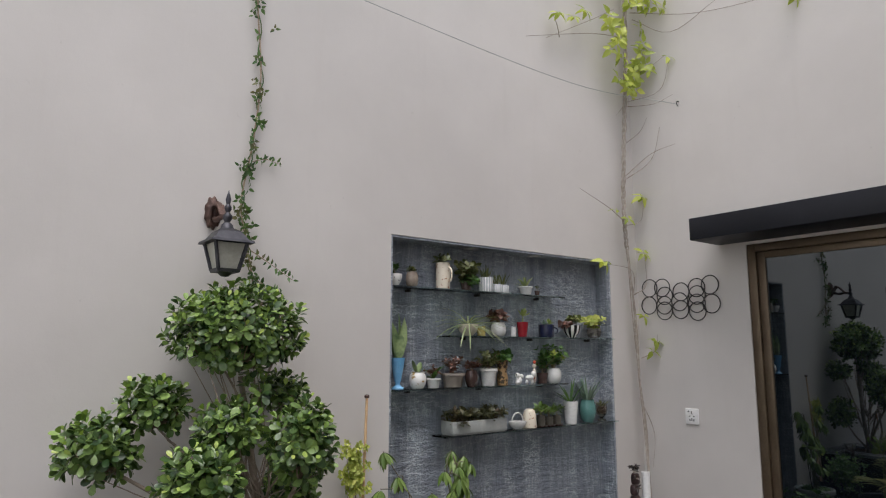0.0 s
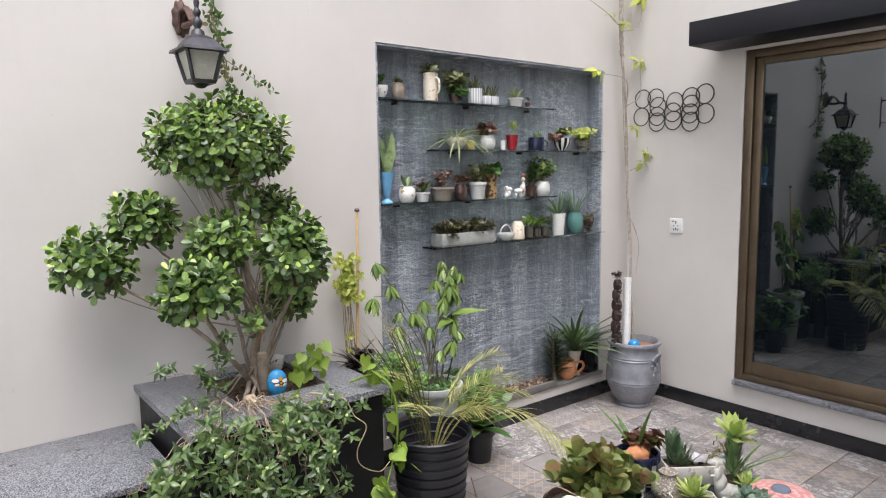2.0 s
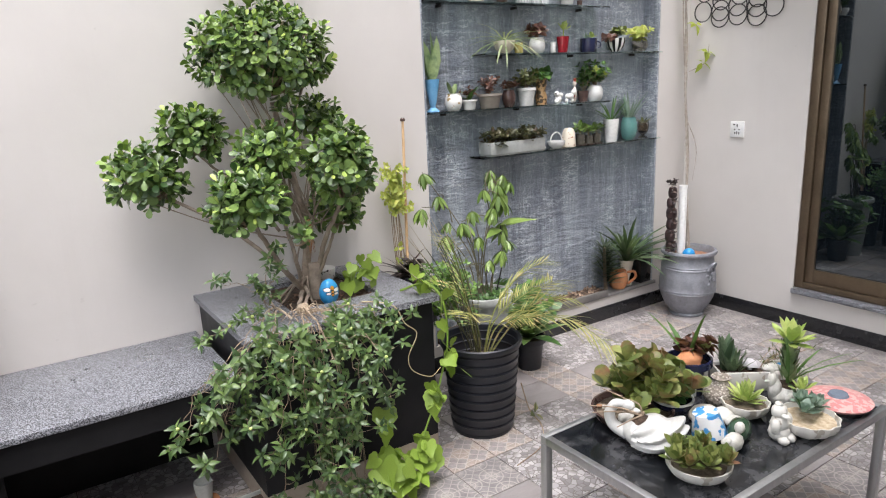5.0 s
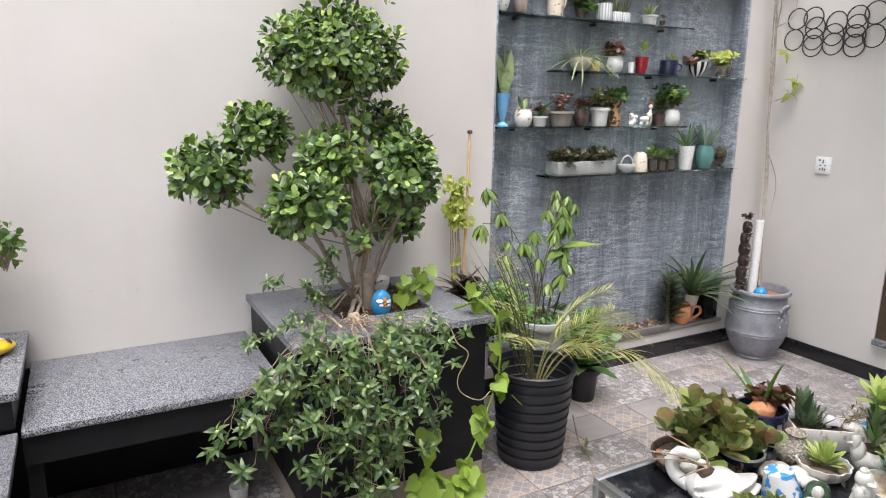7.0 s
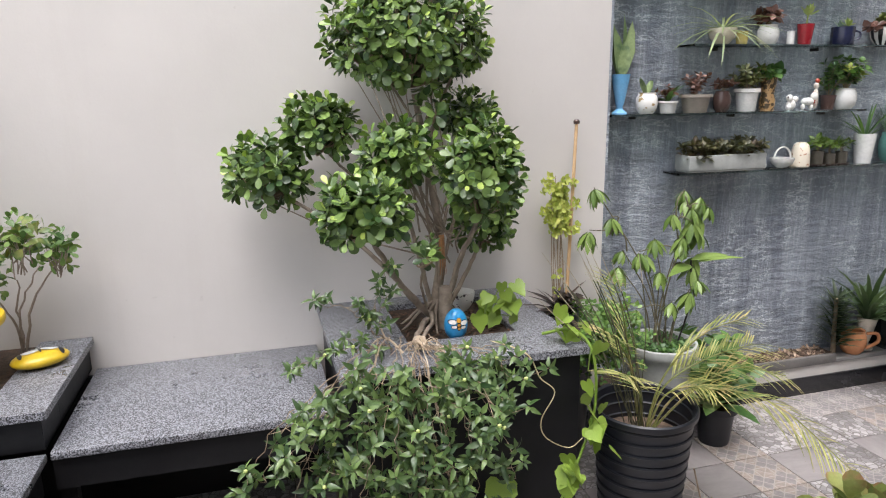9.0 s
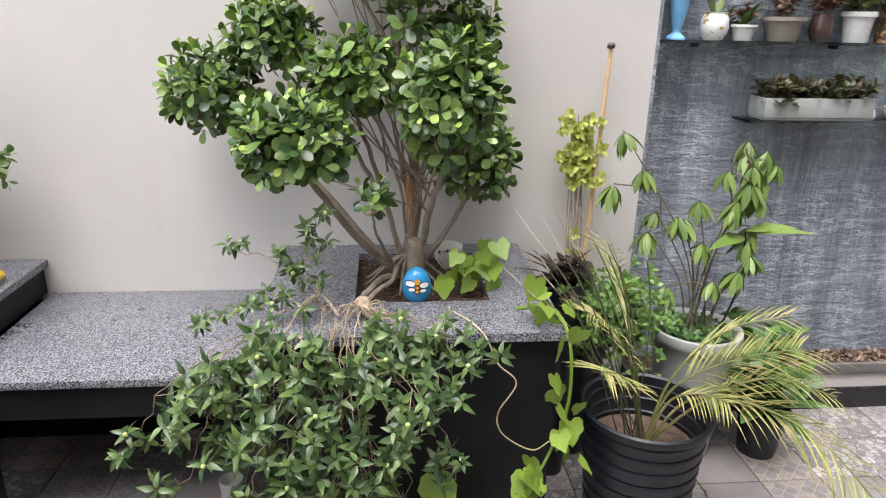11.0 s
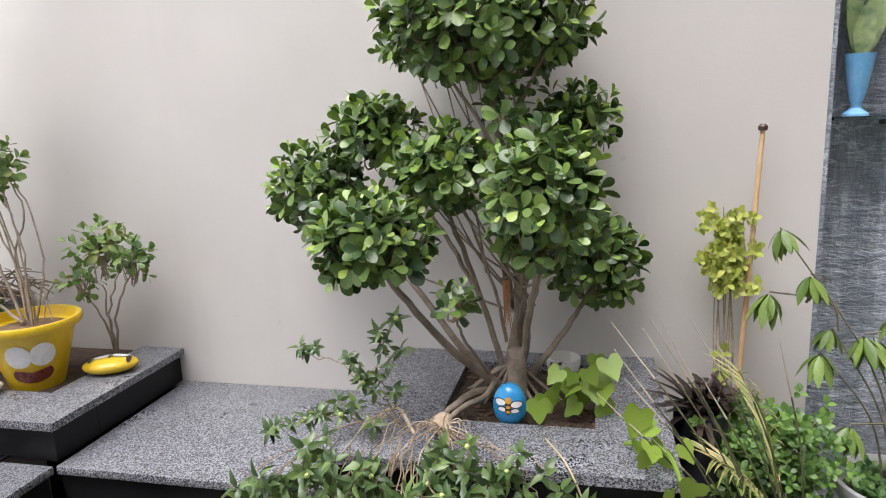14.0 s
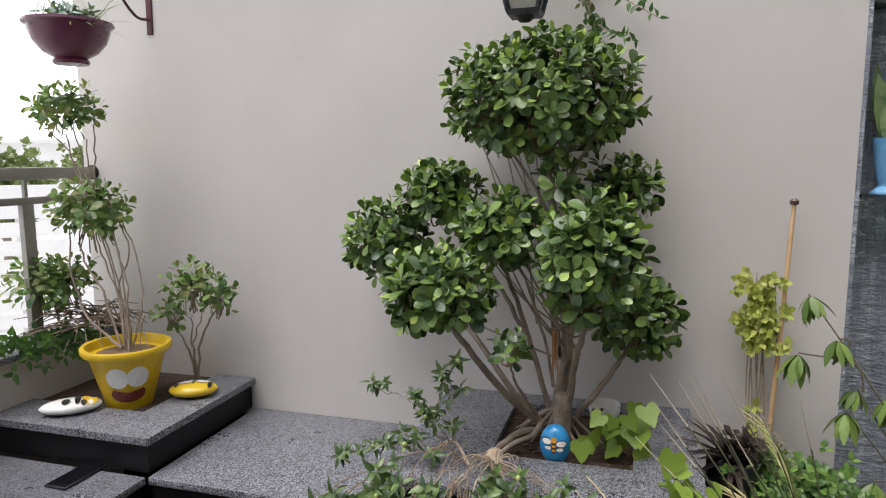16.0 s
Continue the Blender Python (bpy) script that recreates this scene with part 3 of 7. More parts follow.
# ---- plant and pot kinds ----


def glaze(name, a, b=None, rough=0.25, scale=10.0, relief=0.05, metal=0.0):
    return surface(name, a, b or tuple(c * 0.85 for c in a), scale, rough, metal, relief, 90, coat=0.2)


def striped(name, a, b, count=9.0):
    """Glaze with upright bands round the pot."""
    m, n, p = blank(name)
    w = n.new("ShaderNodeTexGradient")
    w.gradient_type = "RADIAL"
    v = coords(m)
    link(m, v, w.inputs["Vector"])
    mul = n.new("ShaderNodeMath")
    mul.operation = "MULTIPLY"
    mul.inputs[1].default_value = count
    link(m, w.outputs["Fac"], mul.inputs[0])
    fr = n.new("ShaderNodeMath")
    fr.operation = "FRACT"
    link(m, mul.outputs[0], fr.inputs[0])
    link(m, ramp(m, fr.outputs[0], (0.48, a), (0.52, b)), p.inputs["Base Color"])
    p.inputs["Roughness"].default_value = 0.25
    return m


def blotched(name, ground, spot, scale=40.0, at=0.6, rough=0.3):
    m, n, p = blank(name)
    f = noise_node(m, coords(m), scale, 2, 0.5)
    link(m, ramp(m, f, (at, ground), (at + 0.03, spot)), p.inputs["Base Color"])
    p.inputs["Roughness"].default_value = rough
    return m


def profile(style, r, h, t=0.004):
    """Outer and inner outline of a pot, from its foot up and back down inside."""
    if style == "cup":
        out = [(r * 0.72, 0), (r * 0.74, h * 0.06), (r * 0.9, h * 0.6), (r, h)]
    elif style == "rimmed":
        out = [(r * 0.68, 0), (r * 0.7, h * 0.03), (r * 0.86, h * 0.8), (r * 0.87, h * 0.82), (r, h * 0.84), (r, h)]
    elif style == "bowl":
        out = [(r * 0.45, 0), (r * 0.5, h * 0.08), (r * 0.85, h * 0.4), (r * 0.98, h * 0.75), (r, h)]
    elif style == "jar":
        out = [(r * 0.6, 0), (r * 0.85, h * 0.15), (r, h * 0.45), (r * 0.95, h * 0.75), (r * 0.78, h * 0.93), (r * 0.82, h)]
    elif style == "vase":
        out = [(r * 0.85, 0), (r * 0.85, h * 0.04), (r * 0.4, h * 0.14), (r * 0.38, h * 0.2), (r * 0.65, h * 0.45), (r * 0.85, h * 0.75), (r, h)]
    elif style == "hour":
        out = [(r * 0.85, 0), (r * 0.9, h * 0.1), (r * 0.95, h * 0.3), (r * 0.72, h * 0.52), (r * 0.85, h * 0.72), (r, h)]
    else:
        out = [(r * 0.95, 0), (r * 0.98, h * 0.03), (r, h * 0.5), (r, h)]
    inner = [(max(0.002, a - t), z) for a, z in reversed(out) if z > h * 0.12]
    return [(0, 0.0)] + out + inner + [(0, inner[-1][1])]


POT_SOIL = SOIL


def pot_parts(root, style, r, h, mat, fill=0.86, segs=28, label=""):
    pr = profile(style, r, h)
    part("pot", lathe(pr, segs), mat, root, label)
    rs = min(a for a, z in pr if z > h * 0.6 and a > 0.001) - 0.003
    part("soil", lathe([(0, h * fill + 0.004), (rs * 0.6, h * fill + 0.002), (rs, h * fill), (rs, h * fill - 0.01), (0, h * fill - 0.01)], 16), POT_SOIL, root)


def grass_rows(rng, n, L, w, z=0.0, spread=0.7, base=0.01):
    rows = []
    for i in range(n):
        a, s = rng.uniform(0, 6.28), rng.uniform(0.1, spread)
        d = Vector((math.cos(a) * math.sin(s), math.sin(a) * math.sin(s), math.cos(s)))
        o = Vector((math.cos(a), math.sin(a), 0)) * rng.uniform(0, base)
        rows.append((o + Vector((0, 0, z)), d, Vector((-math.cos(a) * 0.9, -math.sin(a) * 0.9, 0.35)), L * rng.uniform(0.65, 1.1), w))
    return rows


def bush(rng, root, z, size, stems, leafsize, mat, wide=0.34, per=5, lean=(0, 0), shape="oval", tall=1.0, bare=0.3):
    """Thin stems with leaves round them."""
    tw, rows = bmesh.new(), []
    for i in range(stems):
        a, s = rng.uniform(0, 6.28), rng.uniform(0.05, 0.8)
        tip = Vector((math.cos(a) * s * size + lean[0], math.sin(a) * s * size + lean[1], z + size * tall * rng.uniform(0.55, 1.1)))
        mid = Vector((tip.x * 0.35, tip.y * 0.35, z + (tip.z - z) * 0.55))
        pts = bend([(0, 0, z - 0.005), mid, tip], 4)
        tube(tw, pts, max(0.0012, size * 0.012), 0.0008, 5)
        for k in range(per):
            t = bare + (1 - bare) * (k + 1) / per
            p = pts[min(len(pts) - 1, int(t * (len(pts) - 1)))]
            rosette(rng, p, Vector((tip.x, tip.y, size * 0.8)), 3 if k < per - 1 else 5, leafsize, leafsize * wide, (0.6, 1.5), rows)
    part("stem", tw, TWIG, root)
    part("foliage", leaf_mesh("foliage", rows, mat, shape, 0.2, 0.2), mat, root)


def blades(rng, root, z, n, L, w, mat, spread=0.8, droop=0.35, base=0.012, shape="blade", name="foliage"):
    part(name, leaf_mesh(name, grass_rows(rng, n, L, w, z, spread, base), mat, shape, 0.35, droop), mat, root)


def succulent(rng, root, z, n, L, w, mat, at=(0, 0), spread=(0.15, 1.35), name="rosette"):
    rows = rosette(rng, Vector((at[0], at[1], z)), (rng.uniform(-0.15, 0.15), rng.uniform(-0.2, 0), 1), n, L, w, spread, [], 0.05)
    part(name, leaf_mesh(name, rows, mat, "oval", 0.35, -0.15), mat, root)


LEAF_RED = leaf("red_brown_leaf", (0.07, 0.03, 0.022), (0.22, 0.10, 0.07), rough=0.4)
LEAF_SUCC = leaf("succulent_leaf", (0.10, 0.145, 0.035), (0.27, 0.29, 0.09), (0.27, 0.135, 0.075), rough=0.35, through=0.08)
LEAF_LIME = leaf("lime_succulent_leaf", (0.30, 0.40, 0.10), (0.52, 0.58, 0.2), rough=0.4, through=0.12)
LEAF_BLUE = leaf("blue_green_leaf", (0.16, 0.24, 0.18), (0.30, 0.38, 0.30), rough=0.45, through=0.08)
LEAF_SNAKE = leaf("snake_plant_leaf", (0.13, 0.2, 0.08), (0.26, 0.33, 0.15), (0.06, 0.11, 0.05), rough=0.35, through=0.05)
LEAF_SPIDER = leaf("striped_blade", (0.2, 0.26, 0.12), (0.48, 0.5, 0.3), rough=0.45)
LEAF_OLIVE = leaf("olive_leaf", (0.07, 0.09, 0.03), (0.2, 0.2, 0.08), rough=0.45)
CREAM = glaze("cream_glaze", (0.68, 0.62, 0.5))
WHITE = glaze("white_glaze", (0.76, 0.75, 0.72))
RED = glaze("red_glaze", (0.28, 0.012, 0.02))
NAVY = glaze("navy_glaze", (0.014, 0.018, 0.05))
TEAL = glaze("teal_glaze", (0.10, 0.24, 0.22))
SKY = glaze("pale_blue_glass", (0.15, 0.38, 0.62), (0.22, 0.46, 0.70), 0.2)
TAUPE = glaze("taupe_plastic", (0.30, 0.26, 0.22), rough=0.55)
BROWN = glaze("brown_glaze", (0.06, 0.035, 0.03), (0.10, 0.06, 0.05))
TERRA = glaze("terracotta", (0.50, 0.22, 0.10), (0.42, 0.17, 0.07), 0.8)
ZEBRA = striped("zebra_glaze", (0.72, 0.70, 0.66), (0.012, 0.012, 0.012), 9)
NAVY_STRIPE = striped("navy_stripe_glaze", (0.74, 0.72, 0.68), (0.016, 0.018, 0.045), 9)
FLORAL = blotched("gilded_white_glaze", (0.76, 0.74, 0.7), (0.40, 0.28, 0.12), 45, 0.6)
SPOTTED = blotched("spotted_white_glaze", (0.76, 0.74, 0.7), (0.06, 0.05, 0.05), 60, 0.64)
DOTTED = blotched("flower_dotted_cream", (0.72, 0.64, 0.52), (0.38, 0.18, 0.10), 75, 0.62)
GILT = blotched("orange_black_glaze", (0.42, 0.26, 0.12), (0.06, 0.04, 0.02), 60, 0.5)
MARBLE = striped("grey_veined_white", (0.74, 0.74, 0.73), (0.42, 0.44, 0.46), 17)
CLEAR = clear_glass("brownish_glass", (0.80, 0.74, 0.66))

# ---- shelves and what stands on them ----
SHELVES = {1: (2.482, 3.70, 1.815), 2: (2.83, NX1 + 0.018, 1.575), 3: (2.482, 3.712, 1.31), 4: (2.80, NX1 + 0.022, 1.07)}
for k, (x0, x1, z) in SHELVES.items():
    sh = thing("glass_shelf", ((x0 + x1) / 2, 3.31, z), "clear glass shelf with greenish edge in the niche", "shelf", "niche shelves")
    hw = (x1 - x0) / 2
    far = 0.045 if x1 < NX1 else None
    part("pane", boxes((-hw, -0.056, -0.008, hw if far else NX1 - 0.014 - (x0 + x1) / 2, 0.058, 0.0), bevel=0.001), GLASS, sh)
    if not far:
        part("pane_end", boxes((NX1 - 0.014 - (x0 + x1) / 2 + 0.0005, -0.056, -0.008, hw, -0.0525, 0.0)), GLASS, sh)
    for u in (0.12, 0.5, 0.88):
        part("bracket", boxes((-hw + 2 * hw * u - 0.006, 0.02, -0.022, -hw + 2 * hw * u + 0.006, 0.0595, -0.0085), bevel=0.002), IRON, sh, "small dark metal bracket")
SY = 3.312
rng = random.Random(11)


def on_shelf(k, x, label, category="potted plant", dy=0.0):
    return thing("potted_plant" if category == "potted plant" else category.replace(" ", "_"), (x, SY + dy, SHELVES[k][2] + 0.0005), label, category)


g = on_shelf(1, 2.525, "white round pot with dark spots and a small green plant")
pot_parts(g, "bowl", 0.036, 0.06, SPOTTED); bush(rng, g, 0.055, 0.05, 5, 0.028, LEAF_GREEN, per=3)
g = on_shelf(1, 2.628, "brown glass jar with dried succulents")
pot_parts(g, "jar", 0.033, 0.078, glaze("smoky_glaze", (0.22, 0.17, 0.13), (0.32, 0.27, 0.22)), 0.8); bush(rng, g, 0.065, 0.035, 5, 0.02, LEAF_OLIVE, per=3)
g = on_shelf(1, 2.826, "tall cream mug with a handle holding a small plant")
pot_parts(g, "straight", 0.038, 0.14, DOTTED)
part("handle", tube(bmesh.new(), bend([(0.008, -0.038, 0.115), (0.012, -0.056, 0.10), (0.012, -0.056, 0.05), (0.008, -0.038, 0.035)], 6), 0.005, 0.005, 8), DOTTED, g); bush(rng, g, 0.12, 0.05, 6, 0.03, LEAF_OLIVE, per=2)
g = on_shelf(1, 2.985, "small brown pot with trailing green and brown leaves")
pot_parts(g, "cup", 0.034, 0.05, BROWN); bush(rng, g, 0.045, 0.10, 12, 0.04, LEAF_OLIVE, per=4, bare=0.1); bush(rng, g, 0.03, 0.07, 8, 0.035, LEAF_GREEN, per=3, lean=(0, -0.04), tall=0.4)
g = on_shelf(1, 3.124, "white grey-veined cup with brown grass")
pot_parts(g, "straight", 0.040, 0.082, MARBLE); blades(rng, g, 0.07, 30, 0.085, 0.003, LEAF_OLIVE, 0.5, 0.2, 0.028)
for i, x in enumerate((3.19, 3.245)):
    g = on_shelf(1, x, "small square white pot with dry grass", dy=-0.01)
    part("pot", boxes((-0.024, -0.022, 0, 0.024, 0.022, 0.048), bevel=0.004), MARBLE, g)
    blades(rng, g, 0.046, 22, 0.07, 0.0028, LEAF_OLIVE, 0.55, 0.25, 0.018)
g = on_shelf(1, 3.43, "low white pot with a spiky aloe")
pot_parts(g, "rimmed", 0.043, 0.05, WHITE); blades(rng, g, 0.045, 16, 0.10, 0.005, LEAF_SPIDER, 1.2, 0.2)
g = on_shelf(1, 3.523, "tiny brown pot with a seedling")
pot_parts(g, "cup", 0.016, 0.03, BROWN); bush(rng, g, 0.026, 0.03, 3, 0.015, LEAF_OLIVE, per=2)

g = on_shelf(2, 2.995, "cream shallow pot with an arching spider plant")
pot_parts(g, "bowl", 0.056, 0.062, CREAM); part("foliage", leaf_mesh("foliage", rosette(rng, (0, 0, 0.055), (0, -0.15, 1), 42, 0.19, 0.0048, (0.9, 1.75), [], 0.1), LEAF_SPIDER, "blade", 0.35, 0.45), LEAF_SPIDER, g)
g = on_shelf(2, 3.09, "yellow ribbed cup beside the spider plant", "cup")
part("cup", lathe([(a * (1.04 if i % 2 else 1), z) for i, (a, z) in enumerate(profile("straight", 0.022, 0.052))], 24), glaze("yellow_ribbed", (0.55, 0.46, 0.16)), g)
g = on_shelf(2, 3.215, "white rounded pot with a red-brown succulent")
pot_parts(g, "jar", 0.043, 0.078, WHITE); bush(rng, g, 0.068, 0.065, 10, 0.035, LEAF_RED, 0.42, 3)
g = on_shelf(2, 3.328, "small plain white ceramic cup", "cup")
part("cup", lathe(profile("straight", 0.015, 0.055), 20), WHITE, g)
g = on_shelf(2, 3.399, "glossy red pot with a light green succulent")
pot_parts(g, "cup", 0.034, 0.084, RED)
part("stem", tube(bmesh.new(), [(0, 0, 0.06), (0.004, 0, 0.09), (0.006, 0, 0.12)], 0.004, 0.003, 6), LEAF_LIME, g); succulent(rng, g, 0.115, 14, 0.045, 0.010, LEAF_LIME, (0.006, 0))
g = on_shelf(2, 3.594, "dark blue glazed mug pot with small sprouts")
pot_parts(g, "straight", 0.046, 0.074, NAVY); part("handle", tube(bmesh.new(), bend([(0.04, -0.02, 0.06), (0.06, -0.03, 0.05), (0.06, -0.03, 0.03), (0.04, -0.02, 0.02)], 5), 0.004, 0.004, 7), NAVY, g)
succulent(rng, g, 0.075, 10, 0.035, 0.008, LEAF_LIME, (0.015, -0.005)); succulent(rng, g, 0.072, 8, 0.03, 0.011, LEAF_BLUE, (-0.02, 0))
g = on_shelf(2, 3.812, "zebra-striped bowl with a spreading succulent")
pot_parts(g, "bowl", 0.055, 0.075, ZEBRA); bush(rng, g, 0.065, 0.075, 9, 0.034, LEAF_SUCC, 0.4, 3, tall=0.7); bush(rng, g, 0.06, 0.06, 5, 0.03, LEAF_RED, 0.4, 2, lean=(-0.05, 0), tall=0.3)
g = on_shelf(2, 4.02, "clear glass bowl with yellow-green leaves hanging over")
part("bowl", lathe(profile("jar", 0.046, 0.08, 0.003), 28), CLEAR, g); bush(rng, g, 0.07, 0.08, 9, 0.036, LEAF_YELLOW, 0.36, 4, lean=(-0.03, -0.015), tall=0.55, bare=0.1)

g = on_shelf(3, 2.548, "tall pale blue quilted vase with broad snake plant leaves")


def quilt(a, z):
    return 1 + 0.012 * math.sin(a * 9 + z * 190) * math.sin(a * 9 - z * 190)


pv = [(0, 0), (0.030, 0), (0.03, 0.006), (0.013, 0.02), (0.012, 0.03)] + [(0.013 + 0.023 * (i / 22) ** 0.8, 0.03 + 0.122 * i / 22) for i in range(1, 23)] + [(0.032, 0.152), (0.012, 0.04), (0, 0.04)]
part("vase", lathe(pv, 72, wobble=quilt), SKY, g)
rows = [(Vector((-0.005, 0, 0.13)), Vector((-0.12, 0.0, 1)), Vector((0.2, -1, 0.1)), 0.20, 0.026), (Vector((0.008, 0.006, 0.13)), Vector((0.22, 0.05, 1)), Vector((0.1, -1, 0.2)), 0.23, 0.027),
        (Vector((0, -0.006, 0.13)), Vector((0.03, -0.1, 1)), Vector((-0.3, -1, 0)), 0.15, 0.026), (Vector((0.004, 0.01, 0.13)), Vector((0.1, 0.05, 1)), Vector((0.6, -1, 0)), 0.25, 0.02), (Vector((-0.008, 0.008, 0.13)), Vector((-0.1, 0.1, 1)), Vector((-0.5, -1, 0)), 0.24, 0.016)]
part("foliage", leaf_mesh("foliage", rows, LEAF_SNAKE, "oval", 0.4, 0.05), LEAF_SNAKE, g)
g = on_shelf(3, 2.668, "white pot with gilded flowers and thick leaves")
pot_parts(g, "jar", 0.043, 0.082, FLORAL); blades(rng, g, 0.07, 4, 0.085, 0.014, LEAF_SNAKE, 0.5, 0.1, shape="oval")
g = on_shelf(3, 2.765, "low white pot with drooping orchid leaves")
pot_parts(g, "rimmed", 0.04, 0.048, WHITE); blades(rng, g, 0.045, 9, 0.10, 0.011, LEAF_GREEN, 1.1, 0.6); bush(rng, g, 0.04, 0.06, 6, 0.025, LEAF_RED, per=2)
g = on_shelf(3, 2.892, "wide taupe pot with sparse reddish stems")
pot_parts(g, "rimmed", 0.065, 0.072, TAUPE); bush(rng, g, 0.06, 0.085, 16, 0.02, LEAF_RED, 0.3, 4)
g = on_shelf(3, 3.018, "dark brown round vase with drooping leaves")
pot_parts(g, "jar", 0.036, 0.085, BROWN); bush(rng, g, 0.075, 0.045, 8, 0.03, LEAF_RED, 0.3, 2)
g = on_shelf(3, 3.138, "white rimmed pot with dense dark grass")
pot_parts(g, "rimmed", 0.052, 0.092, WHITE); bush(rng, g, 0.08, 0.085, 16, 0.03, LEAF_OLIVE, 0.25, 4)
g = on_shelf(3, 3.25, "orange and black patterned vase with dark round leaves", dy=0.01)
pot_parts(g, "hour", 0.034, 0.135, GILT); bush(rng, g, 0.125, 0.045, 7, 0.042, LEAF_GREEN, 0.45, 2, tall=0.7)


def figurine(x, label, blobs, mat, k=3):
    """A small plain ornament out of rounded lumps joined into one mesh."""
    bm = bmesh.new()
    for (cx, cy, cz), (a, b, c) in blobs:
        got = bmesh.ops.create_icosphere(bm, subdivisions=2, radius=1.0)["verts"]
        for v in got:
            v.co = Vector((cx + v.co.x * a, cy + v.co.y * b, cz + v.co.z * c))
    ob = new("figurine", mesh_of("figurine", bm, mat))
    ob.location = (x, SY - 0.01, SHELVES[k][2] + 0.0005)
    return tagged(ob, label, "figurine")


figurine(3.355, "small white ceramic ornament with dark spots", [((0, 0, 0.022), (0.022, 0.016, 0.022)), ((-0.012, -0.004, 0.05), (0.015, 0.014, 0.016)), ((0.02, 0, 0.045), (0.014, 0.012, 0.013)), ((-0.02, -0.01, 0.012), (0.012, 0.012, 0.012))], SPOTTED)
figurine(3.44, "white ceramic ornament on four feet with black patches", [((0, 0, 0.035), (0.032, 0.016, 0.016)), ((0.03, -0.002, 0.056), (0.016, 0.013, 0.016)), ((-0.022, 0, 0.012), (0.008, 0.01, 0.013)), ((0.02, 0, 0.012), (0.008, 0.01, 0.013))], SPOTTED)
figurine(3.49, "small red and white upright ornament", [((0, 0.012, 0.045), (0.014, 0.012, 0.045)), ((0, 0.012, 0.10), (0.012, 0.011, 0.014)), ((0.002, 0.012, 0.12), (0.010, 0.009, 0.012))], blotched("red_white_glaze", (0.7, 0.62, 0.55), (0.42, 0.06, 0.03), 28, 0.5))
g = on_shelf(3, 3.647, "white faceted pot with a bushy green succulent")
pot_parts(g, "jar", 0.047, 0.088, WHITE); bush(rng, g, 0.075, 0.13, 13, 0.03, LEAF_GREEN, 0.36, 5); bush(rng, g, 0.075, 0.11, 7, 0.03, LEAF_YELLOW, 0.34, 3, lean=(0.02, 0))
g = on_shelf(3, 3.575, "dark pot with small rounded leaves", dy=0.02)
pot_parts(g, "cup", 0.034, 0.06, BROWN); bush(rng, g, 0.05, 0.12, 10, 0.026, LEAF_GREEN, 0.42, 4)

tr = thing("trough_planter", (3.027, SY - 0.012, SHELVES[4][2] + 0.0005), "grey plastic trough full of dark trailing succulents", "planter")
part("trough", boxes((-0.18, -0.045, 0.0, 0.18, 0.045, 0.008), (-0.185, -0.05, 0.0085, 0.185, -0.043, 0.07), (-0.185, 0.043, 0.0085, 0.185, 0.05, 0.07), (-0.185, -0.0425, 0.0085, -0.178, 0.0425, 0.07), (0.178, -0.0425, 0.0085, 0.185, 0.0425, 0.07), bevel=0.002), GREY_PLASTIC, tr)
part("soil", boxes((-0.177, -0.042, 0.009, 0.177, 0.042, 0.062)), SOIL, tr)
rows = []
for i in range(90):
    rosette(rng, (rng.uniform(-0.18, 0.18), rng.uniform(-0.05, 0.04), 0.065 + rng.uniform(0, 0.035) + 0.02 * math.sin(i)), (rng.uniform(-0.5, 0.5), rng.uniform(-0.7, 0.2), 1), 6, 0.032, 0.009, (0.4, 1.4), rows)
part("foliage", leaf_mesh("foliage", rows, leaf("dark_olive_leaf", (0.035, 0.04, 0.018), (0.13, 0.12, 0.055), (0.10, 0.05, 0.035), rough=0.4), "oval", 0.3, 0.2), LEAF_OLIVE, tr)
g = on_shelf(4, 3.245, "tiny white pear-shaped ornament", "ornament")
part("body", lathe([(0, 0), (0.016, 0), (0.02, 0.014), (0.012, 0.032), (0.006, 0.04), (0.005, 0.05), (0, 0.051)], 18), WHITE, g)
g = on_shelf(4, 3.34, "small white ceramic basket with an arched handle", "basket", -0.01)
part("bowl", lathe(profile("bowl", 0.05, 0.04), 28), WHITE, g)
part("handle", tube(bmesh.new(), [(0.043 * math.cos(t), 0, 0.036 + 0.05 * math.sin(t)) for t in np.linspace(0.05, 3.09, 14)], 0.004, 0.004, 8), WHITE, g)
g = on_shelf(4, 3.443, "cream flower-dotted beaker standing upside down", "beaker")
part("beaker", lathe([(0, 0.0), (0.040, 0.0), (0.041, 0.006), (0.036, 0.07), (0.030, 0.092), (0.018, 0.102), (0, 0.104)], 28), DOTTED, g)
for x, hh in ((3.535, 0.062), (3.60, 0.05), (3.665, 0.055)):
    g = on_shelf(4, x, "small dark glass pot with a green seedling")
    part("pot", lathe(profile("straight", 0.026, hh, 0.003), 24), glaze("dark_glass_pot", (0.05, 0.045, 0.035), (0.10, 0.09, 0.07), 0.15), g)
    part("saucer", lathe([(0, 0.0), (0.034, 0), (0.038, 0.006), (0.034, 0.004), (0, 0.004)], 24), BROWN, g)
    bush(rng, g, hh * 0.9, 0.06, 6, 0.03, LEAF_UMBRELLA, 0.22, 3)
g = on_shelf(4, 3.787, "tall white tapered pot with spiky dark leaves")
pot_parts(g, "cup", 0.046, 0.13, WHITE); blades(rng, g, 0.11, 14, 0.16, 0.006, LEAF_GREEN, 0.9, 0.2)
g = on_shelf(4, 3.94, "teal glazed jar with tall narrow leaves")
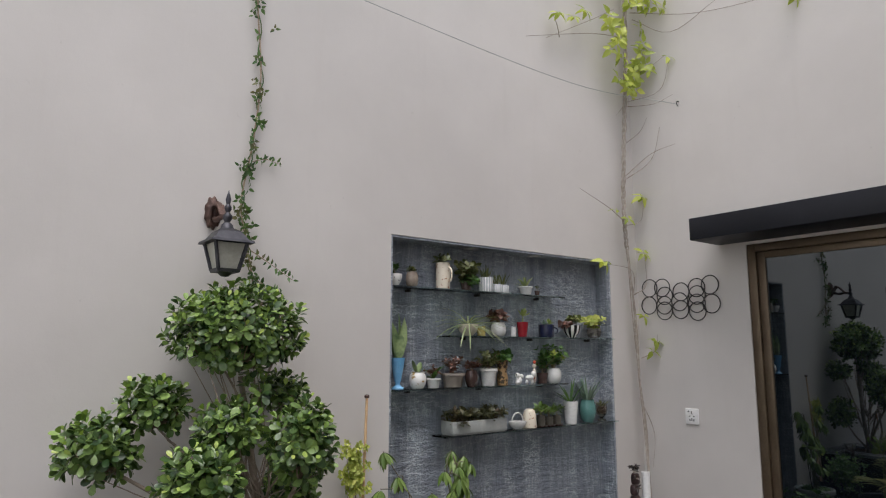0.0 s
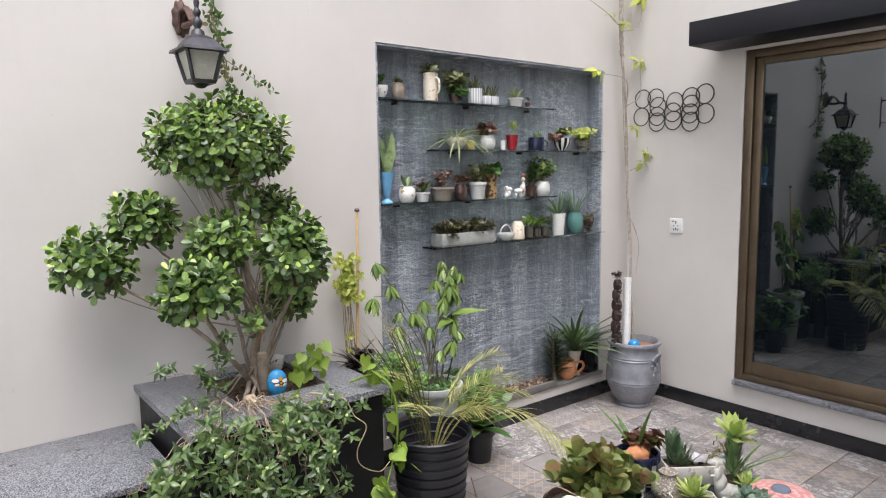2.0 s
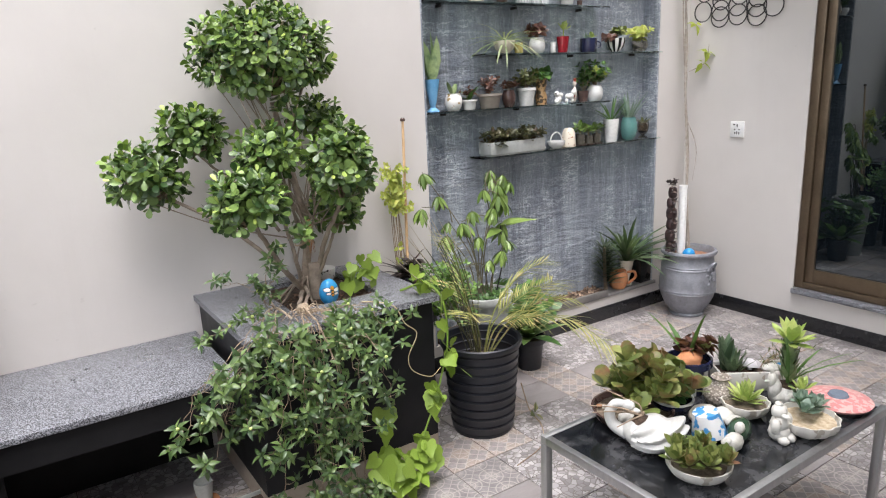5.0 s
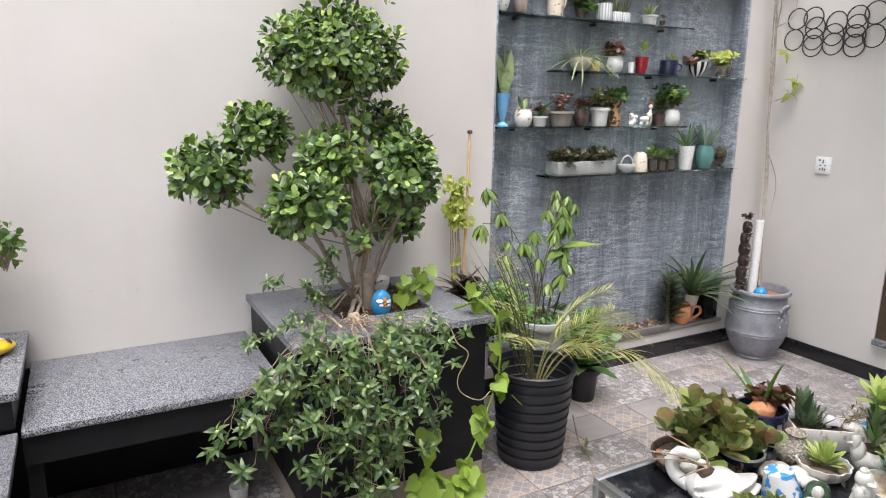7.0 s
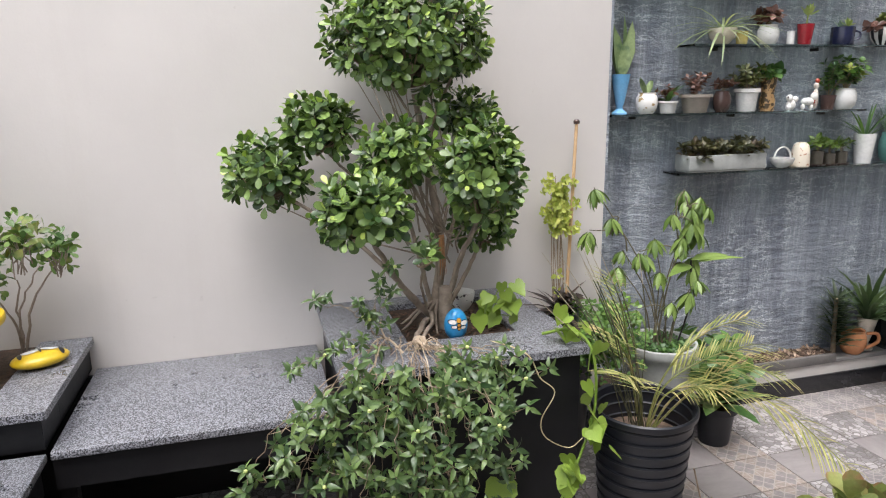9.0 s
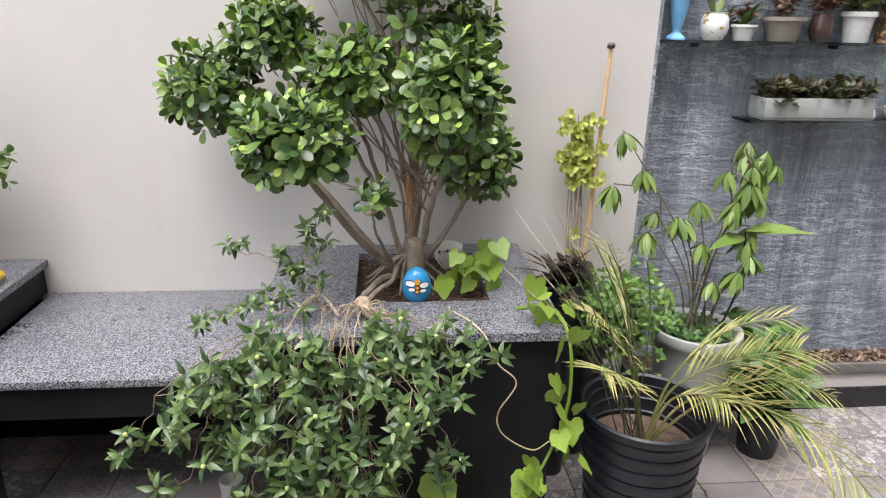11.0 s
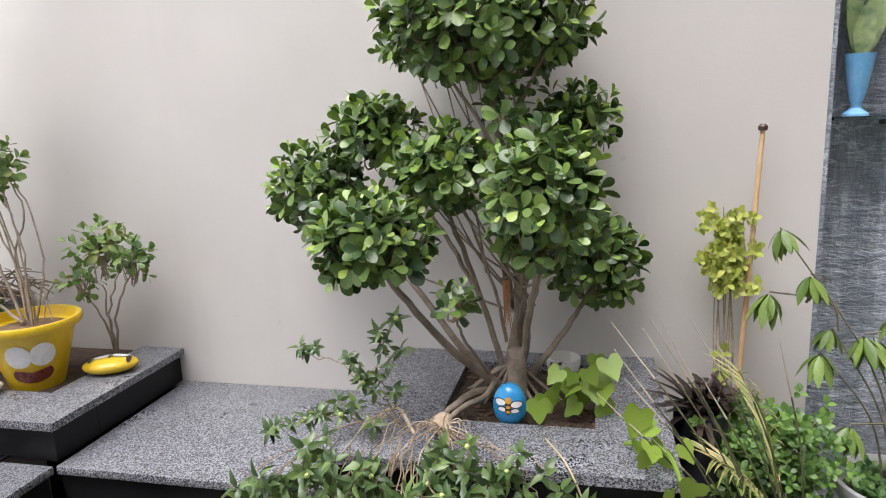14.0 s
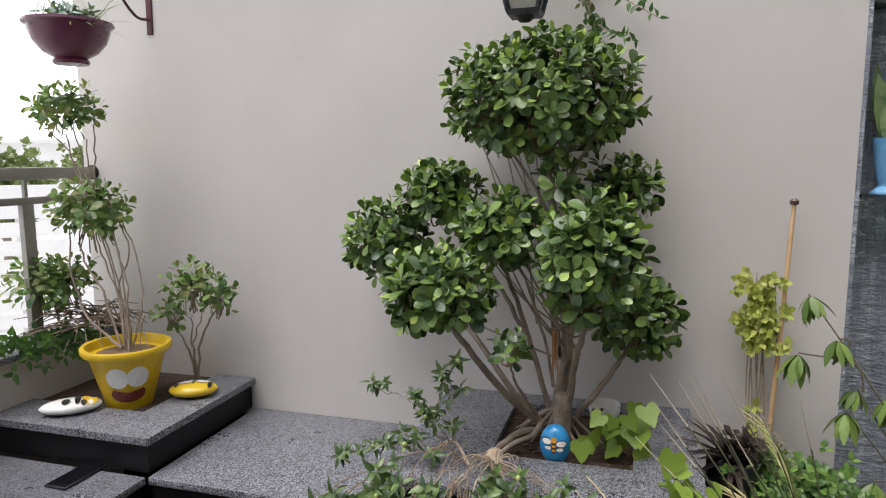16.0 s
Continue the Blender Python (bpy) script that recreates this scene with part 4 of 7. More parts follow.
pot_parts(g, "jar", 0.05, 0.132, TEAL); blades(rng, g, 0.11, 24, 0.20, 0.007, LEAF_BLUE, 0.55, 0.15, 0.02)
g = on_shelf(4, 4.068, "clear footed glass with roots and a small aloe")
part("glass", lathe([(0, 0), (0.03, 0), (0.028, 0.006), (0.008, 0.014), (0.03, 0.04), (0.036, 0.07), (0.032, 0.105), (0.029, 0.105), (0.032, 0.07), (0.026, 0.042), (0, 0.03)], 28), CLEAR, g)
part("pebble_fill", lathe([(0, 0.034), (0.024, 0.045), (0.03, 0.065), (0.02, 0.085), (0, 0.09)], 14), GRAVEL, g); blades(rng, g, 0.085, 12, 0.07, 0.006, LEAF_OLIVE, 1.0, 0.2)

# ---- niche foot: planting bed and its pots ----
bed = thing("planting_bed", (3.30, BACK, NZ0), "long low bed of bark chips along the niche foot", "planting bed")
part("kerb", boxes((-0.75, -0.012, 0.0005, 0.42, 0.006, 0.045), bevel=0.003), surface("dark_kerb", (0.10, 0.095, 0.09), (0.15, 0.14, 0.13), 9, 0.7), bed, "dark stone kerb strip")
part("soil", boxes((-0.80, 0.0065, 0.0005, 0.42, 0.108, 0.038)), SOIL, bed)
rows = [(Vector((rng.uniform(-0.6, 0.41), rng.uniform(0.01, 0.10), 0.04)), Vector((rng.uniform(-1, 1), rng.uniform(-1, 1), rng.uniform(0, 0.5))), Vector((rng.uniform(-0.4, 0.4), rng.uniform(-0.4, 0.4), 1)), rng.uniform(0.015, 0.035), rng.uniform(0.004, 0.008)) for i in range(500)]
part("bark_mulch", leaf_mesh("bark_mulch", rows, leaf("bark_chip", (0.10, 0.06, 0.04), (0.33, 0.24, 0.17), rough=0.9, through=0.0), "oval", 0.1, 0.0), SOIL, bed)
solid("niche_ledge", boxes((3.722, BACK - 0.012, NZ0 + 0.0005, NX1 + 0.02, NY - 0.001, NZ0 + 0.022), bevel=0.002), surface("ledge_stone", (0.16, 0.155, 0.15), (0.22, 0.21, 0.2), 9, 0.65), "grey stone ledge at the niche foot", "ledge")
LZ = NZ0 + 0.0225
g = thing("potted_plant", (3.75, 3.30, LZ + 0.02), "dark spiky euphorbia stem in the bed", "potted plant")
part("stem", tube(bmesh.new(), bend([(0, 0, -0.02), (-0.01, 0, 0.1), (-0.03, -0.01, 0.26)]), 0.012, 0.008, 8), TWIG, g)
rows = []
for i in range(90):
    z = 0.02 + 0.25 * i / 90
    a = i * 2.4
    rows.append((Vector((-0.03 * z / 0.26, -0.01, z)), Vector((math.cos(a), min(math.sin(a) - 0.25, 0.3), 0.5)), Vector((0, 0, 1)), 0.13 * (1.05 - z), 0.010))
part("foliage", leaf_mesh("foliage", rows, leaf("dark_spike", (0.03, 0.05, 0.03), (0.09, 0.12, 0.06)), "lance", 0.3, 0.1), LEAF_GREEN, g)
g = thing("jug", (3.845, 3.285, LZ), "orange clay jug with a loop handle", "jug")
part("body", lathe(profile("jar", 0.058, 0.115), 28), TERRA, g)
part("handle", tube(bmesh.new(), bend([(0.045, -0.03, 0.10), (0.085, -0.05, 0.10), (0.095, -0.05, 0.06), (0.05, -0.03, 0.025)], 6), 0.008, 0.008, 8), TERRA, g)
g = thing("potted_plant", (3.945, 3.31, LZ), "white footed cup with long arching blades", "potted plant")
pot_parts(g, "vase", 0.045, 0.16, glaze("ivory_glaze", (0.66, 0.6, 0.5))); rows = [(p, Vector((d.x, min(d.y, 0.05), d.z)), u, L, w) for p, d, u, L, w in grass_rows(rng, 46, 0.36, 0.013, 0.14, 1.05, 0.02)]
part("foliage", leaf_mesh("foliage", rows, leaf("arching_blade", (0.05, 0.085, 0.04), (0.17, 0.23, 0.13), rough=0.4), "blade", 0.35, 0.6), LEAF_GREEN, g)
g = thing("glass_box", (4.07, 3.305, LZ), "dark square glass container", "container")
part("box", boxes((-0.05, -0.045, 0.0, 0.05, 0.045, 0.19), bevel=0.004), glaze("black_glass", (0.012, 0.013, 0.013), (0.02, 0.02, 0.02), 0.06), g)
part("rim", boxes((-0.052, -0.047, 0.1905, 0.052, 0.047, 0.197), bevel=0.002), IRON, g)

for x in (3.018, 3.499):
    g = thing("downlight", (x, 3.31, NZ1 - 0.0125), "small round recessed downlight in the niche soffit", "lamp", "niche downlights")
    part("rim", lathe([(0.030, -0.001), (0.041, -0.001), (0.042, -0.004), (0.038, -0.007), (0.030, -0.004), (0.030, -0.001)], 28), STEEL, g, "satin metal rim")
    part("diffuser", lathe([(0, -0.001), (0.0295, -0.001), (0.0295, -0.003), (0, -0.004)], 24), WHITE_PLASTIC, g)

# ---- wall lamp ----
lamp = thing("wall_lantern", (1.59, BACK, 2.052), "black metal wall lantern with frosted glass panes", "lamp")
part("wall_plate", lathe([(0, 0.0), (0.036, 0.0), (0.039, 0.008), (0.034, 0.022), (0.022, 0.034), (0, 0.037)], 54, wobble=lambda a, z: 1 + 0.07 * math.cos(a * 9)), RUST, lamp, "dark brown ridged wall plate")
lamp.children[0].matrix_local = pose(-0.004, 0, 0.005, 90, 0, 0) @ Matrix.Diagonal((0.85, 1.75, 1, 1))
part("arm", tube(bmesh.new(), bend([(0, -0.02, -0.02), (-0.01, -0.08, -0.035), (0.0, -0.14, -0.03), (0.0, -0.18, -0.045)], 6), 0.012, 0.010, 8), RUST, lamp, "dark brown scroll arm")
for k in range(4):
    x = -0.021 + 0.014 * k
    part("ridge", tube(bmesh.new(), bend([(x * 0.5, -0.02, -0.05), (x, -0.045, 0.0), (x * 0.9, -0.06, 0.04 - 0.012 * abs(k - 1.5)), (x * 0.5, -0.09, 0.02), (x * 0.4, -0.13, -0.025)], 5), 0.0075, 0.006, 7), RUST, lamp, "dark brown leaf ridge")
part("finial", lathe([(0, -0.10), (0.028, -0.10), (0.022, -0.07), (0.01, -0.06), (0.018, -0.045), (0.018, -0.035), (0.008, -0.02), (0.014, -0.008), (0.014, 0.0), (0.007, 0.012), (0.011, 0.03), (0.006, 0.05), (0, 0.07)], 16, centre=(0, -0.18, 0)), LAMP_METAL, lamp)


def frustum(bm, r0, z0, r1, z1, cy=-0.18):
    vs = [bm.verts.new((sx * r, cy + sy * r, z)) for r, z in ((r0, z0), (r1, z1)) for sx, sy in ((-1, -1), (1, -1), (1, 1), (-1, 1))]
    for q in ((3, 2, 1, 0), (4, 5, 6, 7), (0, 1, 5, 4), (1, 2, 6, 5), (2, 3, 7, 6), (3, 0, 4, 7)):
        bm.faces.new([vs[i] for i in q])
    return bm


bm = frustum(bmesh.new(), 0.084, -0.145, 0.08, -0.135)
frustum(bm, 0.068, -0.1345, 0.044, -0.10)
frustum(bm, 0.044, -0.0995, 0.024, -0.086)
part("roof", bm, LAMP_METAL, lamp)
bm = bmesh.new()
for sx, sy in ((-1, -1), (1, -1), (1, 1), (-1, 1)):
    tube(bm, [(sx * 0.062, -0.18 + sy * 0.062, -0.145), (sx * 0.04, -0.18 + sy * 0.04, -0.245)], 0.008, 0.008, 6)
frustum(bm, 0.042, -0.258, 0.047, -0.245)
lathe([(0, -0.275), (0.015, -0.272), (0.03, -0.2585), (0, -0.2585)], 14, bm, (0, -0.18, 0))
part("cage", bm, LAMP_METAL, lamp)
part("pane", frustum(bmesh.new(), 0.0375, -0.2445, 0.058, -0.147), surface("frosted_pane", (0.34, 0.33, 0.28), (0.45, 0.44, 0.38), 12, 0.35, relief=0.2), lamp, "grey frosted glass panes")

# ---- socket and ring ornament on the house wall ----
sk = thing("wall_socket", (RIGHT, 2.90, 1.108), "white square electric socket plate with dark slots", "socket")
part("plate", boxes((-0.010, -0.044, -0.046, -0.0005, 0.044, 0.046), bevel=0.003), WHITE_PLASTIC, sk)
for y, z, a, b in ((0.0, 0.022, 0.003, 0.009), (-0.014, 0.0, 0.004, 0.003), (0.014, 0.0, 0.004, 0.003), (0.0, -0.02, 0.003, 0.008), (-0.013, -0.022, 0.003, 0.006), (0.013, -0.022, 0.003, 0.006), (0.02, 0.028, 0.005, 0.004)):
    part("slot", boxes((-0.0112, y - a, z - b, -0.0102, y + a, z + b)), IRON, sk)
orn = thing("ring_ornament", (RIGHT, 2.95, 1.8), "black wire wall ornament of overlapping rings", "wall ornament")
RINGS = [(3.156, 1.9), (3.16, 1.788), (3.054, 1.895), (3.046, 1.844), (3.046, 1.784), (3.042, 1.748), (2.929, 1.862), (2.937, 1.8), (2.929, 1.751), (2.821, 1.88), (2.817, 1.835), (2.817, 1.784), (2.821, 1.737), (2.728, 1.891), (2.72, 1.777)]
for i, (y, z) in enumerate(RINGS):
    bm = bmesh.new()
    n = 28
    pts = [Vector((-0.012 - 0.006 * (i % 3), y - 2.95 + 0.056 * math.cos(2 * math.pi * k / n), z - 1.8 + 0.056 * math.sin(2 * math.pi * k / n))) for k in range(n)]
    tube(bm, [*pts, pts[0]], 0.0034, 0.0034, 7)
    part("ring", bm, IRON, orn)

# ---- urn in the corner ----
urn = thing("urn", (4.165, 3.02, 0.0), "large silver-painted clay urn with bands and lion relief", "urn")
pr = [(0, 0), (0.108, 0), (0.112, 0.012), (0.105, 0.022), (0.135, 0.06), (0.165, 0.12), (0.172, 0.15), (0.175, 0.155), (0.174, 0.165), (0.178, 0.17), (0.177, 0.18), (0.179, 0.2), (0.175, 0.25), (0.167, 0.30), (0.168, 0.305), (0.165, 0.315),
      (0.166, 0.32), (0.160, 0.335), (0.154, 0.375), (0.156, 0.385), (0.172, 0.392), (0.176, 0.402), (0.172, 0.412), (0.155, 0.414), (0.148, 0.40), (0.146, 0.36), (0, 0.355)]
pr = [(a * 0.93 + (0.003 if k in (7, 9, 14, 16) else 0), z * 0.985) for k, (a, z) in enumerate(pr)]
part("body", lathe(pr, 64, wobble=lambda a, z: 1 + (0.012 * math.sin(a * 16) if 0.388 < z < 0.415 else 0)), SILVER, urn)
part("soil", lathe([(0, 0.375), (0.10, 0.372), (0.134, 0.365), (0.134, 0.356), (0, 0.356)], 24), surface("red_earth", (0.20, 0.09, 0.05), (0.32, 0.16, 0.09), 50, 0.95, relief=0.8), urn)
bm = bmesh.new()
for i in range(16):
    a = -1.62 + rng.uniform(-0.22, 0.22)
    z = 0.27 + rng.uniform(-0.055, 0.055)
    p0 = Vector((0.161 * math.cos(a), 0.161 * math.sin(a), z))
    q0 = Vector((0.168 * math.cos(a + rng.uniform(-0.1, 0.1)), 0.168 * math.sin(a), z + rng.uniform(-0.04, 0.04)))
    tube(bm, bend([p0, (p0 + q0) / 2 * 1.02, q0], 3), 0.007, 0.004, 6)
n = 14
tube(bm, [Vector(((0.161 + 0.022 * math.sin(t)) * math.cos(-1.57 + 0.13 * math.cos(t)), (0.161 + 0.022 * math.sin(t)) * math.sin(-1.57 + 0.13 * math.cos(t)), 0.31 + 0.04 * math.sin(t))) for t in np.linspace(0, math.pi, n)], 0.008, 0.008, 7)
part("lion_relief", bm, SILVER, urn)
g = thing("pipe", (4.115, 3.04, 0.368), "white plastic pipe standing in the urn", "pipe")
part("tube", lathe([(0, 0), (0.024, 0), (0.024, 0.43), (0.020, 0.43), (0.020, 0.02), (0, 0.02)], 24), WHITE_PLASTIC, g)
g = thing("carved_post", (4.045, 3.065, 0.366), "dark carved wooden totem standing in the urn", "ornament")
CARVED = surface("dark_carved_wood", (0.02, 0.012, 0.012), (0.06, 0.03, 0.028), 30, 0.4, relief=0.5)
z = 0.0
for i in range(7):
    h_, r_ = rng.uniform(0.048, 0.072), rng.uniform(0.025, 0.033)
    bm = lathe([(0, 0), (r_ * 0.8, 0), (r_, h_ * 0.2), (r_ * 1.03, h_ * 0.55), (r_ * 0.9, h_ * 0.85), (r_ * 0.7, h_ * 0.97), (0, h_ * 0.97)], 18, centre=(0.006 * math.sin(i * 2.3), 0, z))
    for v in bm.verts:
        v.co += Vector((1, 1, 0)) * 0.004 * noise.noise(v.co * 60)
    part("carving", bm, CARVED, g)
    part("sprig", leaf_mesh("sprig", rosette(rng, (-0.022 + 0.008 * (i % 2), -0.022, z + h_ * 0.7), (-0.5, -1, 0.5), 5, 0.03, 0.006, (0.4, 1.4)), LEAF_DARK, "lance"), LEAF_DARK, g)
    z += h_
part("sprig", leaf_mesh("sprig", rosette(rng, (0, 0, z + 0.02), (0, 0, 1), 8, 0.035, 0.007, (0.3, 1.4)), LEAF_DARK, "lance"), LEAF_DARK, g)
bush(rng, g, 0.42, 0.05, 5, 0.02, LEAF_DARK, per=3)
g = thing("painted_stone", (4.075, 2.955, 0.368), "round blue painted stone on the urn soil", "stone")
bm = bmesh.new()
for v in bmesh.ops.create_icosphere(bm, subdivisions=3, radius=0.036)["verts"]:
    v.co.z = v.co.z * 0.95 + 0.034
part("stone", bm, blotched("blue_paint", (0.02, 0.22, 0.5), (0.25, 0.6, 0.8), 22, 0.62), g)

# ---- corner climber on its twisted stem ----
climb = thing("corner_climber", (4.22, 3.06, 0.38), "tall twisted climbing vine with few yellow-green leaves in the corner", "vine")
o = Vector((4.22, 3.06, 0.38))
way = [(4.22, 3.06, 0.37), (4.26, 3.12, 0.7), (4.31, 3.17, 1.0), (4.30, 3.19, 1.3), (4.30, 3.20, 1.6), (4.275, 3.2, 1.9), (4.24, 3.2, 2.15), (4.215, 3.195, 2.4), (4.24, 3.195, 2.8), (4.27, 3.19, 3.2), (4.30, 3.19, 3.6), (4.31, 3.19, 4.3)]
VINE_STEM = surface("vine_stem", (0.27, 0.23, 0.19), (0.43, 0.38, 0.33), 40, 0.85, relief=0.5)
for k, r in ((0, 0.0068), (1, 0.0058), (2, 0.005)):
    pts = bend([Vector(p) - o for p in way], 12)
    pts = [p + Vector((math.cos(i * 0.8 + k * 2.1), math.sin(i * 0.8 + k * 2.1), 0)) * 0.010 if p.z > 1.75 else p + Vector((math.sin(p.z * 4.2 + k * 2.4), 0.4 * math.cos(p.z * 3.1 + k * 1.7), 0)) * (0.006 + 0.009 * k) for i, p in enumerate(pts)]
    part("stem", tube(bmesh.new(), pts, r * 0.88, r, 6), VINE_STEM, climb)
for a, b, c in (((4.22, 3.2, 2.33), (4.05, 3.19, 2.40), (3.80, 3.2, 2.485)), ((4.23, 3.2, 2.62), (4.37, 3.08, 2.78), (4.385, 2.905, 2.81)), ((4.23, 3.2, 2.6), (4.37, 3.08, 2.74), (4.385, 3.013, 2.95)), ((4.25, 3.2, 2.85), (4.36, 3.15, 2.95), (4.385, 3.105, 3.045)),
                ((4.28, 3.2, 3.12), (4.385, 3.05, 3.12), (4.38, 2.9, 3.14)), ((4.28, 3.2, 3.15), (4.385, 3.0, 3.2), (4.38, 2.913, 3.404)), ((4.28, 3.2, 3.3), (4.37, 3.05, 3.38), (4.38, 2.95, 3.42)), ((4.26, 3.2, 3.12), (4.2, 3.17, 3.08), (4.14, 3.17, 3.02)),
                ((4.28, 3.2, 3.62), (3.93, 3.2, 3.54), (3.36, 3.2, 3.35)), ((4.2, 3.2, 3.8), (3.97, 3.19, 3.65), (3.53, 3.2, 3.39)), ((4.34, 3.16, 3.75), (4.385, 2.9, 3.57), (4.38, 2.57, 3.65)), ((4.33, 3.17, 3.8), (4.385, 2.7, 3.62), (4.38, 2.1, 3.5)), ((3.65, 3.2, 3.43), (3.62, 3.19, 3.5), (3.6, 3.2, 3.56)),
                ((4.29, 3.2, 1.85), (4.20, 3.14, 2.0), (3.98, 3.17, 2.03)), ((4.28, 3.2, 1.85), (4.37, 3.16, 1.92), (4.38, 3.17, 2.1)), ((4.22, 3.2, 2.3), (4.35, 3.17, 2.34), (4.38, 3.16, 2.46)), ((4.34, 3.2, 1.45), (4.38, 3.12, 1.5), (4.38, 3.1, 1.6)), ((4.30, 3.19, 1.2), (4.33, 3.12, 1.0), (4.28, 3.1, 0.8))):
    part("side_shoot", tube(bmesh.new(), bend([Vector(p) - o for p in (a, b, c)], 5), 0.0036, 0.0015, 5), VINE_STEM, climb)
rows = []
for c, n, s in (((4.37, 3.16, 2.51), 6, 0.07), ((4.09, 3.16, 2.385), 4, 0.05), ((4.21, 3.16, 2.34), 5, 0.055), ((3.965, 3.16, 2.04), 5, 0.075), ((4.36, 3.16, 2.13), 6, 0.07), ((4.33, 3.16, 1.72), 4, 0.055), ((4.37, 3.1, 1.56), 5, 0.065), ((4.35, 3.12, 1.50), 3, 0.055),
                ((4.37, 2.915, 3.40), 4, 0.055), ((4.37, 2.10, 3.46), 6, 0.07), ((3.60, 3.16, 3.56), 6, 0.07), ((3.86, 3.16, 3.66), 7, 0.07), ((3.74, 3.16, 3.58), 5, 0.06)):
    rosette(rng, Vector(c) - o, (0.0, -0.5, 0.6), n, s, s * 0.27, (1.2, 2.4), rows)
for i in range(58):
    z = rng.uniform(3.2, 4.2)
    sp = 0.05 + (z - 3.15) * 0.42
    c = Vector((4.34 - abs(rng.gauss(0, sp)), 3.15 - abs(rng.gauss(0, 0.06)), z)) if i % 4 else Vector((4.36 - rng.uniform(0, 0.05), 3.1 - abs(rng.gauss(0, sp * 0.6)), z + 0.1))
    rosette(rng, c - o, (rng.uniform(-0.8, 0.3), -0.7, rng.uniform(-0.3, 0.5)), 5, 0.068, 0.019, (0.8, 2.2), rows)
part("foliage", leaf_mesh("foliage", rows, LEAF_VINE, "lance", 0.25, 0.3), LEAF_VINE, climb)

wire = thing("wire", (4.40, 2.88, 3.07), "thin slack wire fixed to the wall by a hook", "wire")
part("strand", tube(bmesh.new(), bend([(0, 0, 0), (-0.7, 0.28, 0.06), (-2.2, 0.33, 0.14), (-4.3, 0.35, 0.28)], 8), 0.0022, 0.0022, 5), GREY_PLASTIC, wire)
part("hook", tube(bmesh.new(), bend([(0.009, 0, 0.02), (-0.012, 0, 0.015), (-0.012, 0.0, -0.01), (0.0, 0, -0.012)], 4), 0.003, 0.003, 6), IRON, wire)

# ---- thin climber above the lantern ----
thin = thing("wall_climber", (1.74, BACK, 1.5), "thin green climber hanging down the plaster wall", "vine")
o = Vector((1.74, BACK, 1.5))
line = bend([(0.03, -0.03, 0.25), (-0.01, -0.02, 0.45), (-0.04, -0.02, 0.62), (0.0, -0.02, 0.9), (0.02, -0.02, 1.2), (-0.01, -0.02, 1.6), (0.03, -0.02, 2.0), (-0.01, -0.02, 3.1)], 10)
part("stem", tube(bmesh.new(), line, 0.004, 0.004, 5), TWIG, thin)
part("stem", tube(bmesh.new(), [p + Vector((0.012 * math.sin(i), 0, 0)) for i, p in enumerate(line)], 0.003, 0.003, 5), LEAF_CLIMB, thin)
rows = []
for i in range(120):
    p = line[int(rng.random() ** 0.9 * (len(line) - 1))]
    rosette(rng, p + Vector((rng.gauss(0, 0.018), -abs(rng.gauss(0, 0.012)), rng.uniform(-0.03, 0.03))), (rng.uniform(-1, 1), -0.6, -0.2), 3, 0.027, 0.0075, (0.5, 1.5), rows)
for pts in (((0, -0.02, 0.42), (0.1, -0.03, 0.36), (0.2, -0.03, 0.30)), ((0.0, -0.02, 0.8), (0.06, -0.02, 0.82), (0.12, -0.02, 0.81)), ((0.02, -0.03, 0.3), (0.08, -0.05, 0.26), (0.14, -0.05, 0.24))):
    line2 = bend(pts, 5)
    part("side_shoot", tube(bmesh.new(), line2, 0.0025, 0.0012, 5), TWIG, thin)
    for p in line2[2:]:
        rosette(rng, p, (rng.uniform(-1, 1), -1, 0), 2, 0.026, 0.006, (0.5, 1.5), rows)
part("foliage", leaf_mesh("foliage", rows, LEAF_CLIMB, "lance", 0.2, 0.3), LEAF_CLIMB, thin)

# ---- what grows in and over the tree planter ----
rng = random.Random(23)
BZ = 0.6655


def painted_stone(loc, a, b, c, ground, label, turn=0.0, tilt=0.0, patches=()):
    g = thing("painted_stone", loc, label, "stone", turn=turn)
    bm = bmesh.new()
    for v in bmesh.ops.create_icosphere(bm, subdivisions=3, radius=1.0)["verts"]:
        k = 1 + 0.03 * noise.noise(v.co * 1.5 + Vector(loc))
        v.co = Vector((v.co.x * a * k, v.co.y * b * k, v.co.z * c * k + c * 0.97))
    st = part("stone", bm, ground, g)
    for kk, ((u, w), (ru, rw), mat, face) in enumerate(patches):
        bm = bmesh.new()
        mid, ring = None, []
        for i in range(19):
            t = 2 * math.pi * i / 18
            du, dw = (0, 0) if i == 18 else (ru * math.cos(t), rw * math.sin(t))
            p, q = (u + du) / a, (w + dw) / (c if face == "front" else b)
            rest = math.sqrt(max(0.02, 1 - p * p - q * q))
            co = Vector((p * a, -rest * b, q * c + c * 0.97)) * 1 if face == "front" else Vector((p * a, q * b, rest * c + c * 0.97))
            co += (Vector((0, -1, 0)) if face == "front" else Vector((0, 0, 1))) * (0.002 + 0.0004 * kk)
            vert = bm.verts.new(co)
            if i == 18:
                mid = vert
            else:
                ring.append(vert)
        for i in range(18):
            bm.faces.new((ring[i], ring[(i + 1) % 18], mid))
        part("painted_patch", bm, mat, st)
    return g


